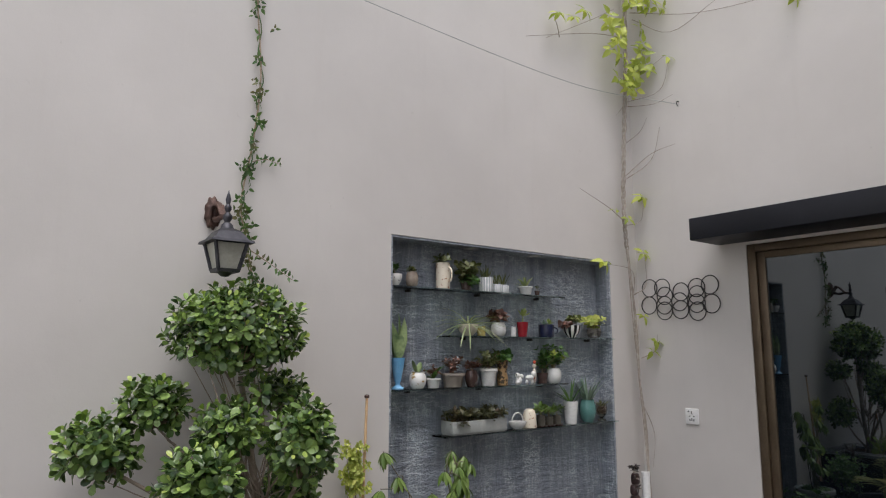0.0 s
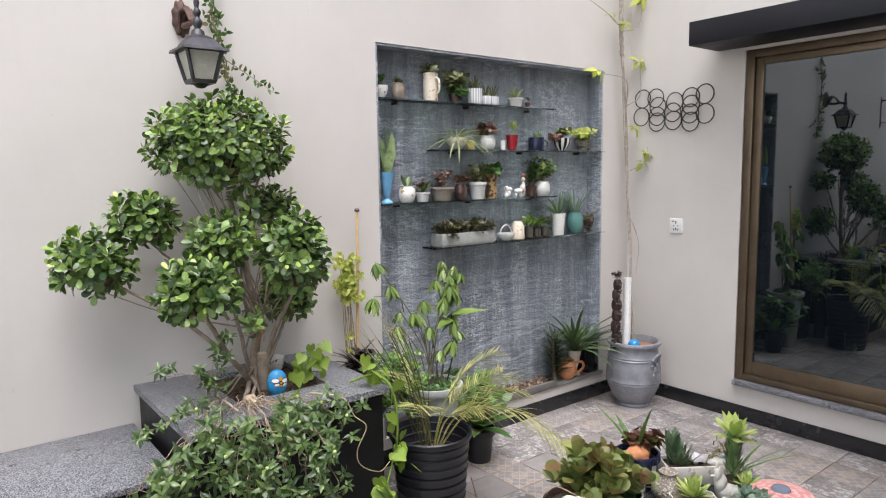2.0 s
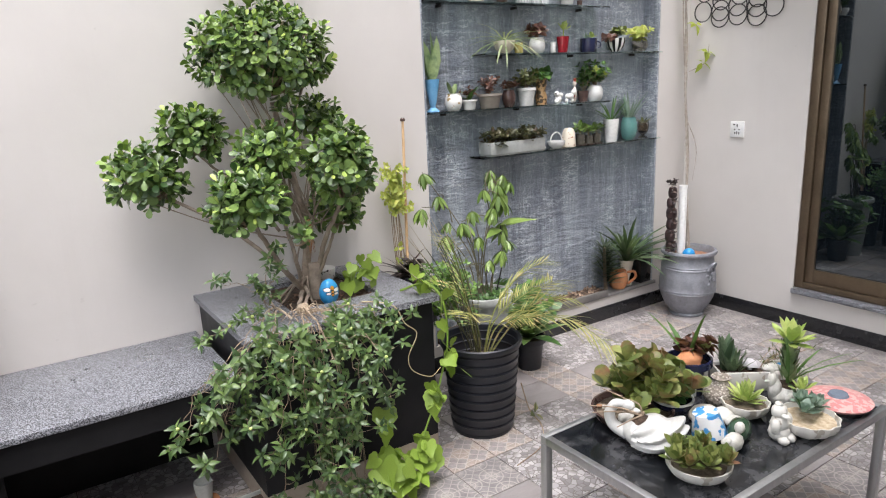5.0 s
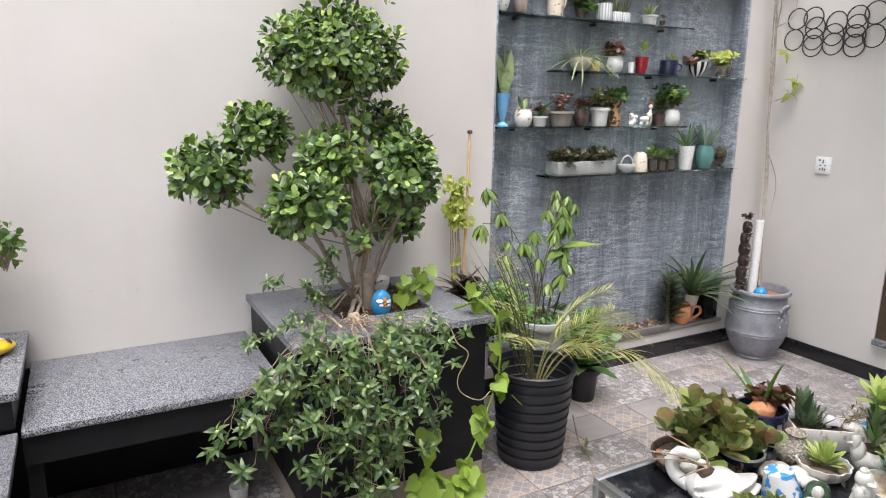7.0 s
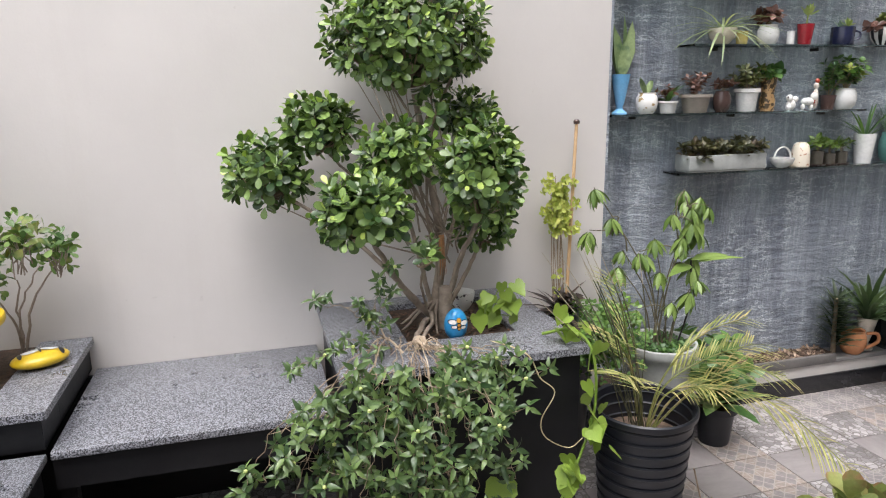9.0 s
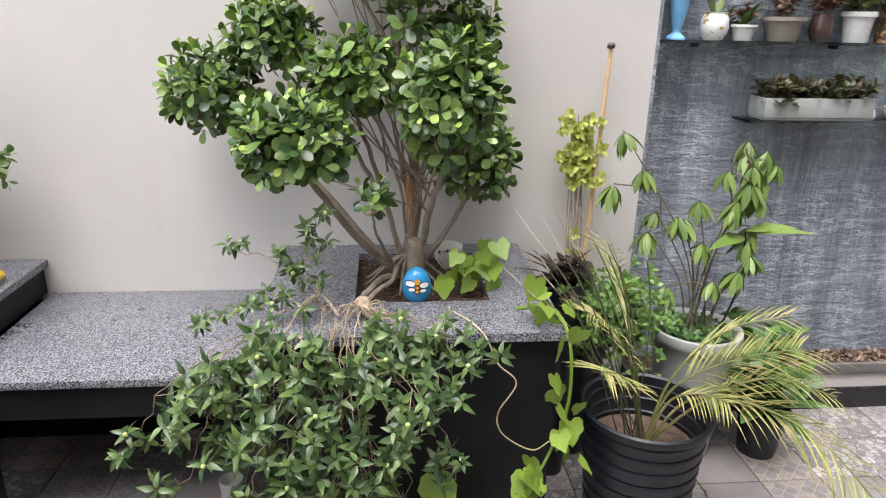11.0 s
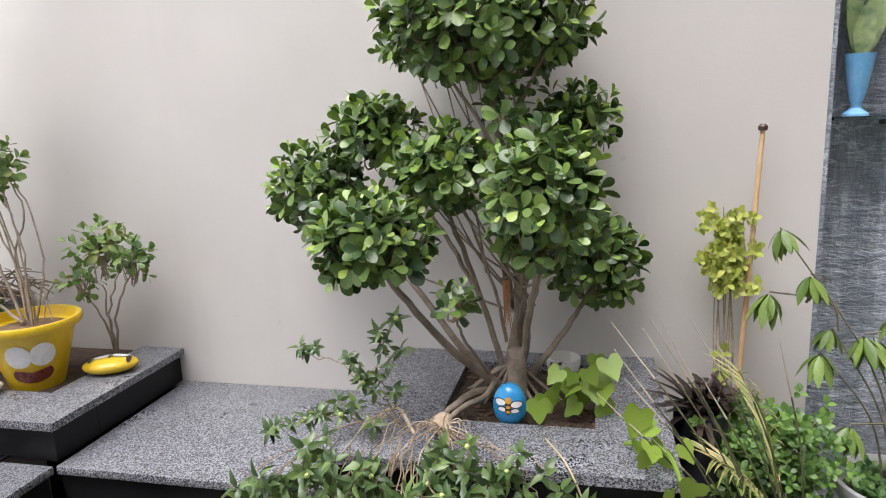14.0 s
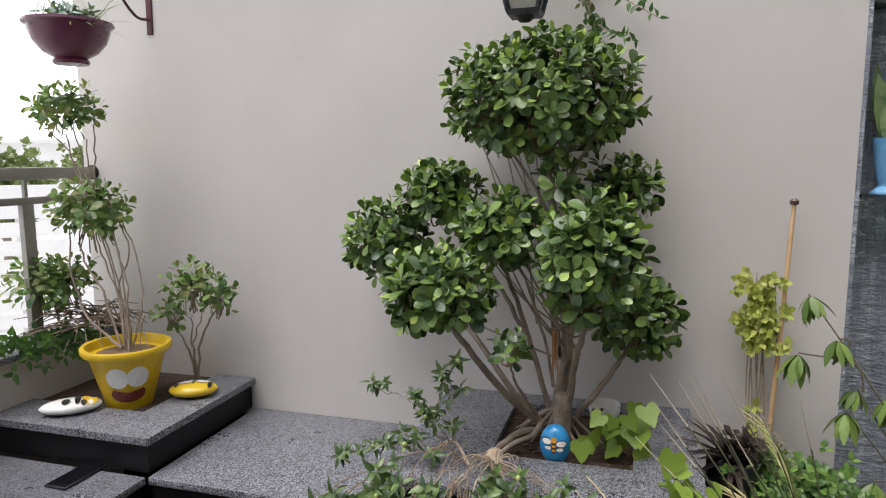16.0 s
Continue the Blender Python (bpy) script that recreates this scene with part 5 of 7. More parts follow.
BLUE_PAINT = glaze("sky_blue_paint", (0.02, 0.24, 0.52), (0.03, 0.3, 0.6), 0.35)
YELLOW_PAINT = glaze("yellow_paint", (0.66, 0.46, 0.02), (0.6, 0.4, 0.02), 0.4)
BLACK_PAINT = glaze("black_paint", (0.015, 0.014, 0.013), rough=0.4)
ORANGE_PAINT = glaze("orange_paint", (0.55, 0.26, 0.03), rough=0.4)
painted_stone((1.722, 2.822, 0.648), 0.038, 0.030, 0.052, BLUE_PAINT, "blue painted oval stone standing in the planter soil", patches=(
    ((-0.018, 0.017), (0.0135, 0.0085), BLACK_PAINT, "front"), ((0.018, 0.013), (0.0135, 0.0085), BLACK_PAINT, "front"), ((-0.014, 0.002), (0.010, 0.006), BLACK_PAINT, "front"), ((0.015, -0.001), (0.010, 0.006), BLACK_PAINT, "front"),
    ((-0.018, 0.017), (0.0118, 0.007), WHITE, "front"), ((0.018, 0.013), (0.0118, 0.007), WHITE, "front"), ((-0.014, 0.002), (0.0085, 0.0046), WHITE, "front"), ((0.015, -0.001), (0.0085, 0.0046), WHITE, "front"),
    ((0.0, 0.004), (0.0065, 0.015), BLACK_PAINT, "front"), ((0.0, 0.008), (0.0055, 0.004), ORANGE_PAINT, "front"), ((0.0, -0.003), (0.005, 0.004), ORANGE_PAINT, "front"), ((0.0, 0.023), (0.0075, 0.0075), ORANGE_PAINT, "front")))

drape = thing("trailing_plant", (1.56, 2.78, 0.65), "trailing shrub with small pointed leaves spilling over the planter front", "plant")
o = Vector((1.56, 2.78, 0.65))
stems, rows, buds = bmesh.new(), [], []


def whorl(p, size=0.034, way=None):
    way = way or Vector((rng.gauss(0, 0.45), -0.75 + rng.gauss(0, 0.25), 0.75 + rng.gauss(0, 0.25)))
    rosette(rng, p, way, rng.choice((6, 7, 8)), size * rng.uniform(0.75, 1.1), size * 0.225, (0.5, 2.15), rows, 0.65)


def bough(pts, first, gap=0.062, reach=0.036, r=0.0015, bare=0.0, size=0.034):
    """One trailing stem with leafy side twigs from its first-th point on."""
    pts = [Vector(p) - o + Vector((rng.gauss(0, 0.005), rng.gauss(0, 0.005), rng.gauss(0, 0.004))) for p in bend(pts, 6)]
    tube(stems, pts[int(bare * len(pts)):], r, 0.0009, 5)
    run = 0.0
    for k in range(max(1, int(first * len(pts))), len(pts)):
        run += (pts[k] - pts[k - 1]).length
        if run > gap * rng.uniform(0.7, 1.3):
            run = 0.0
            tip = pts[k] + Vector((rng.gauss(0, reach), -abs(rng.gauss(0, reach)) - 0.008, rng.gauss(0.012, reach * 0.5)))
            tube(stems, bend([pts[k], (pts[k] + tip) / 2 + Vector((0, 0, -0.006)), tip], 3), 0.001, 0.0007, 4)
            whorl(tip, size)
            if rng.random() < 0.14:
                buds.append(tip + Vector((0, -0.012, 0.006)))
    whorl(pts[-1], size)


for i in range(38):
    xe = rng.choice((rng.uniform(1.08, 1.32), rng.uniform(1.22, 1.6), rng.uniform(1.22, 1.6), rng.uniform(1.5, 1.8)))
    low = rng.uniform(0.33, 0.56) if xe < 1.36 else rng.uniform(0.12, 0.5) if xe < 1.58 else rng.uniform(0.24, 0.58)
    out = rng.uniform(0.0, 0.12)
    front = 2.655 if xe < 1.3 else 2.57
    xs = 1.53 + (xe - 1.53) * rng.uniform(0.35, 0.8)
    bough([(1.56 + rng.gauss(0, 0.03), 2.74 + rng.gauss(0, 0.02), 0.675), ((xs + 1.56) / 2, 2.67, 0.705 + rng.uniform(-0.01, 0.04)), (xs, 2.585 - out * 0.6, 0.665 + rng.uniform(-0.02, 0.02)),
           (xe * 0.7 + xs * 0.3, front - out - 0.03, (low + 0.62) / 2 + 0.03), (xe, front - out - 0.02, low), (xe + rng.uniform(-0.07, 0.04), front - out - 0.05, low + rng.uniform(-0.04, 0.03))], 0.36, bare=0.34 if i % 4 else 0.15)
for i in range(9):
    x = rng.uniform(1.5, 1.68)
    bough([(1.55 + rng.gauss(0, 0.03), 2.575, 0.5), (x, 2.55, 0.25), (x + rng.gauss(0, 0.03), 2.52, 0.09), (x + rng.gauss(0.02, 0.06), 2.47 + rng.gauss(0, 0.03), 0.03)], 0.6, 0.04)
for i in range(11):
    xe = rng.uniform(1.6, 1.85)
    bough([(1.58 + rng.gauss(0, 0.02), 2.72, 0.675), ((xe + 1.58) / 2, 2.63, 0.70), (xe - 0.02, 2.58, 0.675), (xe, 2.555, rng.uniform(0.54, 0.64))], 0.4)
for pts in (((1.50, 2.72, 0.68), (1.44, 2.71, 0.74), (1.46, 2.71, 0.84), (1.49, 2.72, 0.93)), ((1.50, 2.72, 0.68), (1.44, 2.70, 0.76), (1.38, 2.70, 0.82), (1.29, 2.70, 0.85)),
            ((1.46, 2.7, 0.68), (1.38, 2.68, 0.71), (1.30, 2.68, 0.70), (1.21, 2.68, 0.675)), ((1.50, 2.72, 0.69), (1.42, 2.69, 0.72), (1.37, 2.68, 0.74)), ((1.48, 2.73, 0.68), (1.46, 2.72, 0.78), (1.50, 2.72, 0.86))):
    bough(pts, 0.35, 0.030, 0.016, size=0.027)
part("stem", stems, surface("vine_bark", (0.17, 0.12, 0.08), (0.36, 0.28, 0.19), 30, 0.85), drape)
part("foliage", leaf_mesh("foliage", rows, LEAF_TRAIL, "lance", 0.3, 0.5), LEAF_TRAIL, drape)
bm = bmesh.new()
bmesh.ops.create_icosphere(bm, subdivisions=1, radius=0.006)
BUD = mesh_of("flower_bud", bm, LEAF_LIME)
for p in buds:
    part("flower_bud", BUD, LEAF_LIME, drape, loc=p)
knot = thing("root_knot", (1.587, 2.735, BZ), "pale dry bundle of exposed roots on the granite", "root")
for i in range(15):
    a = rng.uniform(0, 6.28)
    r = rng.uniform(0.04, 0.10)
    e = Vector((r * math.cos(a) * 1.2, r * math.sin(a) * 0.7 - 0.015, 0.004))
    m_ = e * 0.55 + Vector((rng.gauss(0, 0.01), 0, rng.uniform(0.012, 0.035)))
    part("root", tube(bmesh.new(), bend([(rng.uniform(-0.012, 0.012), rng.uniform(-0.01, 0.01), 0.018), m_, e], 5), rng.uniform(0.0012, 0.0024), 0.0008, 5), ROOT, knot)
for x, z in ((-0.075, -0.14), (-0.02, -0.20), (0.06, -0.09)):
    part("root", tube(bmesh.new(), bend([(0, 0, 0.02), (x * 0.6, -0.09, 0.022), (x * 0.9, -0.158, 0.008), (x, -0.17, z * 0.5), (x + rng.gauss(0, 0.012), -0.175, z)], 5), 0.0018, 0.001, 5), ROOT, knot)
for pts, r in ((((-0.06, -0.03, 0.006), (-0.10, 0.0, 0.045), (-0.135, 0.01, 0.035), (-0.165, -0.02, 0.006)), 0.0042), (((-0.105, 0.0, 0.045), (-0.115, 0.015, 0.075), (-0.112, 0.02, 0.10)), 0.0028), (((-0.125, 0.008, 0.04), (-0.14, -0.03, 0.02), (-0.145, -0.06, 0.004)), 0.0026)):
    part("forked_branch", tube(bmesh.new(), bend(pts, 5), r, r * 0.6, 7), ROOT, knot, "pale bare forked branch")
bm = bmesh.new()
for v in bmesh.ops.create_icosphere(bm, subdivisions=3, radius=0.022)["verts"]:
    v.co *= 1 + 0.45 * noise.noise(v.co * 60)
    v.co.z = v.co.z * 0.8 + 0.024
part("knot", bm, ROOT, knot)
part("root", tube(bmesh.new(), bend([(0, 0, 0.02), (0.035, 0.06, 0.035), (0.07, 0.13, 0.03), (0.085, 0.20, 0.04)], 5), 0.0055, 0.007, 7), BARK, knot)
loop = thing("bare_tendril", (1.80, 2.76, 0.66), "bare pale tendril hanging down the planter face", "vine")
part("tendril", tube(bmesh.new(), [p - Vector((1.80, 2.76, 0.66)) for p in bend([(1.78, 2.80, 0.655), (1.84, 2.66, 0.672), (1.87, 2.585, 0.665), (1.90, 2.575, 0.60), (1.945, 2.57, 0.55), (1.905, 2.57, 0.47), (1.92, 2.57, 0.41), (1.99, 2.56, 0.37), (2.03, 2.55, 0.40)], 7)], 0.0022, 0.0016, 6), surface("tendril_skin", (0.40, 0.32, 0.17), (0.50, 0.42, 0.26), 20, 0.7), loop)

def lobed(name, mat):
    """A five-lobed leaf, cupped along its midrib, stalk at the origin and tip downwards."""
    out = [(0.0, 0.05), (0.18, 0.21), (0.38, 0.22), (0.52, 0.06), (0.52, -0.14), (0.55, -0.30), (0.42, -0.44), (0.31, -0.54), (0.24, -0.70), (0.12, -0.87), (0.0, -1.0)]
    bm = bmesh.new()
    rib = [bm.verts.new((0, -0.02 * abs(y), y)) for x, y in ((0, 0.05), (0, -0.1), (0, -0.32), (0, -0.5), (0, -0.75), (0, -1.0))]
    for sg in (-1, 1):
        edge = [bm.verts.new((sg * x, -0.16 * x + 0.10 * x * x - 0.08 * y * y, y)) for x, y in out[1:-1]]
        order = [(rib[0], edge[0], rib[1]), (rib[1], edge[0], edge[1]), (rib[1], edge[1], edge[2]), (rib[1], edge[2], edge[3]), (rib[1], edge[3], rib[2]), (rib[2], edge[3], edge[4]), (rib[2], edge[4], edge[5]), (rib[2], edge[5], edge[6]), (rib[2], edge[6], rib[3]), (rib[3], edge[6], edge[7]), (rib[3], edge[7], rib[4]), (rib[4], edge[7], edge[8]), (rib[4], edge[8], rib[5])]
        for t in order:
            bm.faces.new(t if sg > 0 else tuple(reversed(t)))
    return mesh_of(name, bm, mat, 80)


HEART = lobed("leaf", LEAF_GOLD)


def heart_leaf(parent, p, size, turn, tip=0.0):
    ob = new("leaf", HEART)
    ob.parent = parent
    ob.matrix_local = Matrix.Translation(p) @ pose(0, 0, 0, tip, rng.uniform(-35, 35), turn) @ Matrix.Scale(size, 4)
    return ob


gold = thing("golden_vine", (2.02, 2.66, BZ), "golden-green sweet potato vine hanging over the planter corner", "vine")
o = Vector((2.02, 2.66, BZ))
line = bend([(1.97, 2.72, 0.675), (2.035, 2.65, 0.705), (2.065, 2.575, 0.66), (2.07, 2.555, 0.5), (2.03, 2.55, 0.36), (1.96, 2.52, 0.25), (1.87, 2.49, 0.13), (1.77, 2.46, 0.06)], 7)
part("stem", tube(bmesh.new(), [p - o for p in line], 0.005, 0.003, 6), LEAF_GOLD, gold)
for i in range(40):
    p = line[min(len(line) - 1, int(2 + (len(line) - 2) * rng.random() ** 1.25))] + Vector((rng.gauss(0, 0.028), rng.gauss(-0.015, 0.02), rng.gauss(0.01, 0.03)))
    if p.z < BZ and p.y > 2.58 and p.x < 2.09:
        p.y = 2.57
    heart_leaf(gold, p - o, rng.uniform(0.038, 0.064), rng.uniform(-90, 70), rng.uniform(-70, 25))
for i in range(24):
    p = Vector((1.80 + rng.gauss(0, 0.065), 2.47 + rng.gauss(0, 0.025), 0.07 + abs(rng.gauss(0, 0.09))))
    heart_leaf(gold, p - o, rng.uniform(0.055, 0.095), rng.uniform(-90, 90), rng.uniform(-75, 5))
gold2 = thing("golden_vine", (1.86, 2.92, 0.645), "young golden-green vine in the planter soil", "vine")
st = bmesh.new()
for i in range(17):
    e = Vector((rng.gauss(0, 0.045), rng.gauss(-0.05, 0.04), rng.uniform(0.04, 0.16)))
    tube(st, bend([(0, 0, 0), e * 0.5 + Vector((0, 0, 0.02)), e], 4), 0.0025, 0.0015, 5)
    heart_leaf(gold2, e, rng.uniform(0.036, 0.06), rng.uniform(-80, 80), rng.uniform(-70, 10))
part("stem", st, LEAF_GOLD, gold2)
g = thing("cup", (1.83, 3.10, 0.645), "small white spotted cup half hidden at the planter back", "cup")
part("cup", lathe(profile("bowl", 0.045, 0.07), 24), SPOTTED, g)

# dark-leaved plant on the planter's end
g = thing("potted_plant", (2.155, 2.97, 0), "tall narrow black pot with purple-black bromeliad leaves", "potted plant")
pot_parts(g, "rimmed", 0.062, 0.65, BLACK_PLASTIC, 0.95)
blades(rng, g, 0.635, 34, 0.125, 0.010, LEAF_DARK, 1.3, 0.6, 0.02)
bush(rng, g, 0.63, 0.09, 5, 0.035, LEAF_DARK, 0.4, 3)

# ---- pots beside the planter ----
palm = thing("potted_palm", (2.325, 2.69, 0), "young palm with yellowing fronds in a black ribbed pot", "potted plant")
pr = [(0, 0), (0.126, 0), (0.128, 0.012)]
for i in range(9):
    z0 = 0.015 + i * 0.040
    r0 = 0.130 + 0.032 * (z0 / 0.40)
    pr += [(r0 - 0.006, z0), (r0 + 0.001, z0 + 0.003), (r0 + 0.0025, z0 + 0.028), (r0 + 0.006, z0 + 0.032), (r0 + 0.0055, z0 + 0.037), (r0 - 0.005, z0 + 0.0385)]
pr += [(0.168, 0.378), (0.172, 0.385), (0.173, 0.40), (0.168, 0.405), (0.160, 0.40), (0.148, 0.27), (0, 0.27)]
part("pot", lathe(pr, 48), BLACK_PLASTIC, palm, "black plastic pot with stacked ribs")
part("soil", lathe([(0, 0.295), (0.09, 0.290), (0.147, 0.280), (0.147, 0.272), (0, 0.272)], 24), surface("dry_soil", (0.06, 0.04, 0.028), (0.16, 0.105, 0.07), 40, 0.95, relief=0.8), palm)
o = Vector((2.325, 2.69, 0))
FRONDS = [((2.33, 2.69, 0.285), (2.37, 2.66, 0.50), (2.46, 2.60, 0.66), (2.58, 2.55, 0.72)),
          ((2.33, 2.68, 0.285), (2.42, 2.61, 0.47), (2.60, 2.45, 0.48), (2.74, 2.26, 0.33)), ((2.33, 2.69, 0.285), (2.38, 2.67, 0.46), (2.52, 2.65, 0.55), (2.68, 2.63, 0.59)),
          ((2.32, 2.69, 0.285), (2.28, 2.68, 0.50), (2.20, 2.66, 0.64), (2.12, 2.64, 0.70)),
          ((2.32, 2.68, 0.285), (2.27, 2.63, 0.46), (2.20, 2.57, 0.56), (2.13, 2.53, 0.60)), ((2.33, 2.68, 0.285), (2.36, 2.64, 0.44), (2.41, 2.58, 0.50), (2.45, 2.52, 0.51)),
          ((2.32, 2.69, 0.285), (2.27, 2.70, 0.55), (2.23, 2.70, 0.74), (2.17, 2.68, 0.86)), ((2.33, 2.68, 0.285), (2.44, 2.62, 0.45), (2.56, 2.56, 0.55), (2.70, 2.50, 0.53))]
for fi, pts in enumerate(FRONDS):
    ln = [p - o for p in bend(pts, 9)]
    fr = part("frond", tube(bmesh.new(), ln, 0.0045, 0.0014, 6), LEAF_PALM, palm)
    rows = []
    for i in range(11, len(ln) - 1):
        t = (i - 11) / (len(ln) - 12)
        d = (ln[min(i + 1, len(ln) - 1)] - ln[i - 1]).normalized()
        s = d.cross(Vector((0, 0, 1))).normalized()
        for sg in (-1, 1):
            for q in ((0.0, 0.5) if fi in (1, 2) else (0.0,)):
                p = ln[i] + d * q * 0.018
                L = (0.21 if fi in (1, 2) else 0.14) * (1 - 0.55 * abs(t - 0.35)) * rng.uniform(0.8, 1.05)
                way = d * 0.75 + s * sg * 0.85 + Vector((0, 0, rng.uniform(-0.15, 0.25)))
                rows.append((p, way, Vector((0, 0, 1)) + d * 0.2, L, 0.0027))
    part("frond_blade", leaf_mesh("frond_blade", rows, LEAF_PALM, "lance", 0.5, 0.25), LEAF_PALM, fr)
    
DRY = surface("dry_stalk", (0.045, 0.05, 0.025), (0.15, 0.14, 0.075), 30, 0.8)
PALE_TIP = surface("dry_tip", (0.42, 0.36, 0.27), (0.52, 0.46, 0.36), 30, 0.8)
TIPS = [(1.938, 2.666, 0.948), (1.996, 2.665, 0.938), (1.999, 2.576, 0.988), (2.019, 2.578, 0.982), (2.073, 2.654, 0.974), (2.113, 2.644, 0.945), (2.149, 2.637, 0.915), (2.217, 2.601, 0.944), (1.962, 2.631, 0.852), (2.009, 2.631, 0.739), (1.912, 2.628, 0.82), (1.941, 2.586, 0.923), (2.045, 2.613, 0.924), (2.087, 2.609, 0.883)]
for i, (x, y, z) in enumerate(TIPS):
    b0 = Vector((2.29 + rng.gauss(0, 0.02), 2.66 + rng.gauss(0, 0.015), 0.285))
    e = Vector((x, y, z))
    mid_ = b0 * 0.45 + e * 0.55 + Vector((0.03, 0, 0.02))
    ln = [p - o for p in bend([b0, mid_, e], 5)]
    part("dry_stalk", tube(bmesh.new(), ln[:-2], 0.0016, 0.0018, 5), DRY, palm, "dry grey-brown cut stalk")
    part("dry_tip", tube(bmesh.new(), ln[-3:], 0.0018, 0.0007, 5), PALE_TIP, palm, "pale withered tip")
g = thing("potted_plant", (2.625, 3.06, 0), "umbrella plant with drooping leaves in a grey-white pot", "potted plant")
o = Vector((2.625, 3.06, 0))
part("pot", lathe([(0, 0), (0.092, 0), (0.095, 0.02), (0.125, 0.40), (0.128, 0.412), (0.142, 0.416), (0.146, 0.43), (0.142, 0.448), (0.132, 0.45), (0.122, 0.44), (0.118, 0.40), (0, 0.40)], 40), GREY_PLASTIC, g, "pale grey plastic pot")
part("soil", lathe([(0, 0.42), (0.08, 0.418), (0.12, 0.41), (0.12, 0.402), (0, 0.402)], 20), SOIL, g)
WHORLS = [(2.77, 3.07, 1.01), (2.66, 3.08, 0.95), (2.335, 3.10, 1.06), (2.318, 3.09, 0.905), (2.405, 3.09, 0.95), (2.525, 3.08, 0.81), (2.432, 3.07, 0.765), (2.72, 3.10, 1.035), (2.70, 3.06, 0.90), (2.60, 3.05, 0.735), (2.75, 3.06, 0.78), (2.55, 3.09, 0.80), (2.64, 3.02, 0.62), (2.76, 3.06, 0.94), (2.50, 3.04, 0.60), (2.72, 3.05, 0.97), (2.68, 3.04, 0.84), (2.46, 3.09, 0.82), (2.74, 3.02, 0.70), (2.58, 3.07, 0.86)]
ring = rosette(random.Random(3), (0, 0, 0), (0, 0, 1), 9, 0.070, 0.0108, (2.35, 2.65), [], 0.15)
UMB = leaf_mesh("leaf", rosette(random.Random(4), (0, 0, -0.004), (0, 0, 1), 6, 0.062, 0.0105, (2.65, 2.95), ring, 0.15), LEAF_UMBRELLA, "oval", 0.25, 0.16)
WHORLS += [(x + rng.gauss(0, 0.022), y - 0.02, z - rng.uniform(0.03, 0.06)) for x, y, z in WHORLS if x > 2.68]
UMB_STEM = surface("umbrella_stem", (0.09, 0.075, 0.045), (0.17, 0.15, 0.09), 30, 0.7)
forks = []
for p in WHORLS:
    e = Vector(p) - o
    b0 = Vector((rng.gauss(0, 0.02), rng.gauss(0, 0.02), 0.42))
    near = [q for q in forks if (q - e).length < 0.2 and q.z < e.z - 0.02]
    if near and rng.random() < 0.7:
        b0 = min(near, key=lambda q: (q - e).length).copy()
    forks.append(b0 * 0.4 + e * 0.6 - Vector((e.x * 0.06, 0, -0.012)))
    part("stem", tube(bmesh.new(), bend([b0, b0 * 0.55 + e * 0.45 + Vector((e.x * -0.15, 0, 0.03)), e], 5), 0.0032, 0.0018, 6), UMB_STEM, g)
    ob = new("leaf_whorl", UMB)
    ob.parent = g
    ob.matrix_local = Matrix.Translation(e) @ pose(0, 0, 0, rng.uniform(-14, 14), rng.uniform(-14, 14), rng.uniform(0, 360)) @ Matrix.Scale(rng.uniform(0.85, 1.08), 4)
rows = []
for i in range(130):
    a, r = rng.uniform(0, 6.28), math.sqrt(rng.random()) * 0.105
    rosette(rng, (r * math.cos(a), r * math.sin(a), 0.43 + rng.uniform(-0.005, 0.015)), (0, -0.3, 1), 4, 0.022, 0.008, (0.5, 1.4), rows)
part("ground_cover", leaf_mesh("ground_cover", rows, LEAF_GREEN, "oval", 0.2, 0.1), LEAF_GREEN, g)
big = [(Vector((0.10, -0.02, 0.75)), Vector((-0.9, -0.5, 0.1)), Vector((0, -0.3, 1)), 0.16, 0.026), (Vector((0.10, -0.02, 0.77)), Vector((0.9, -0.2, 0.25)), Vector((0, -0.4, 1)), 0.15, 0.022), (Vector((0.12, -0.02, 0.76)), Vector((0.7, -0.6, 0.35)), Vector((0, -0.4, 1)), 0.17, 0.016)]
part("broad_foliage", leaf_mesh("broad_foliage", big, LEAF_UMBRELLA, "lance", 0.25, 0.2), LEAF_UMBRELLA, g)
part("stem", tube(bmesh.new(), bend([(0.06, -0.02, 0.42), (0.11, -0.02, 0.6), (0.10, -0.02, 0.77)], 4), 0.0035, 0.003, 6), IRON, g)

g = thing("potted_plant", (2.245, 3.115, 0), "yellow-leaved shrub tied to a bamboo cane in a dark pot", "potted plant")
o = Vector((2.245, 3.115, 0))
pot_parts(g, "rimmed", 0.12, 0.46, BLACK_PLASTIC, 0.92)
part("cane", tube(bmesh.new(), [Vector(p) - o for p in ((2.27, 3.16, 0.40), (2.28, 3.178, 0.7), (2.295, 3.19, 1.0), (2.308, 3.20, 1.285))], 0.0075, 0.006, 10), BAMBOO, g, "pale bamboo cane")
part("cane_tip", lathe([(0, 0), (0.011, 0.002), (0.012, 0.012), (0.006, 0.018), (0, 0.018)], 12, centre=(2.308 - 2.245, 3.20 - 3.115, 1.283)), BROWN, g)
st, rows = bmesh.new(), []
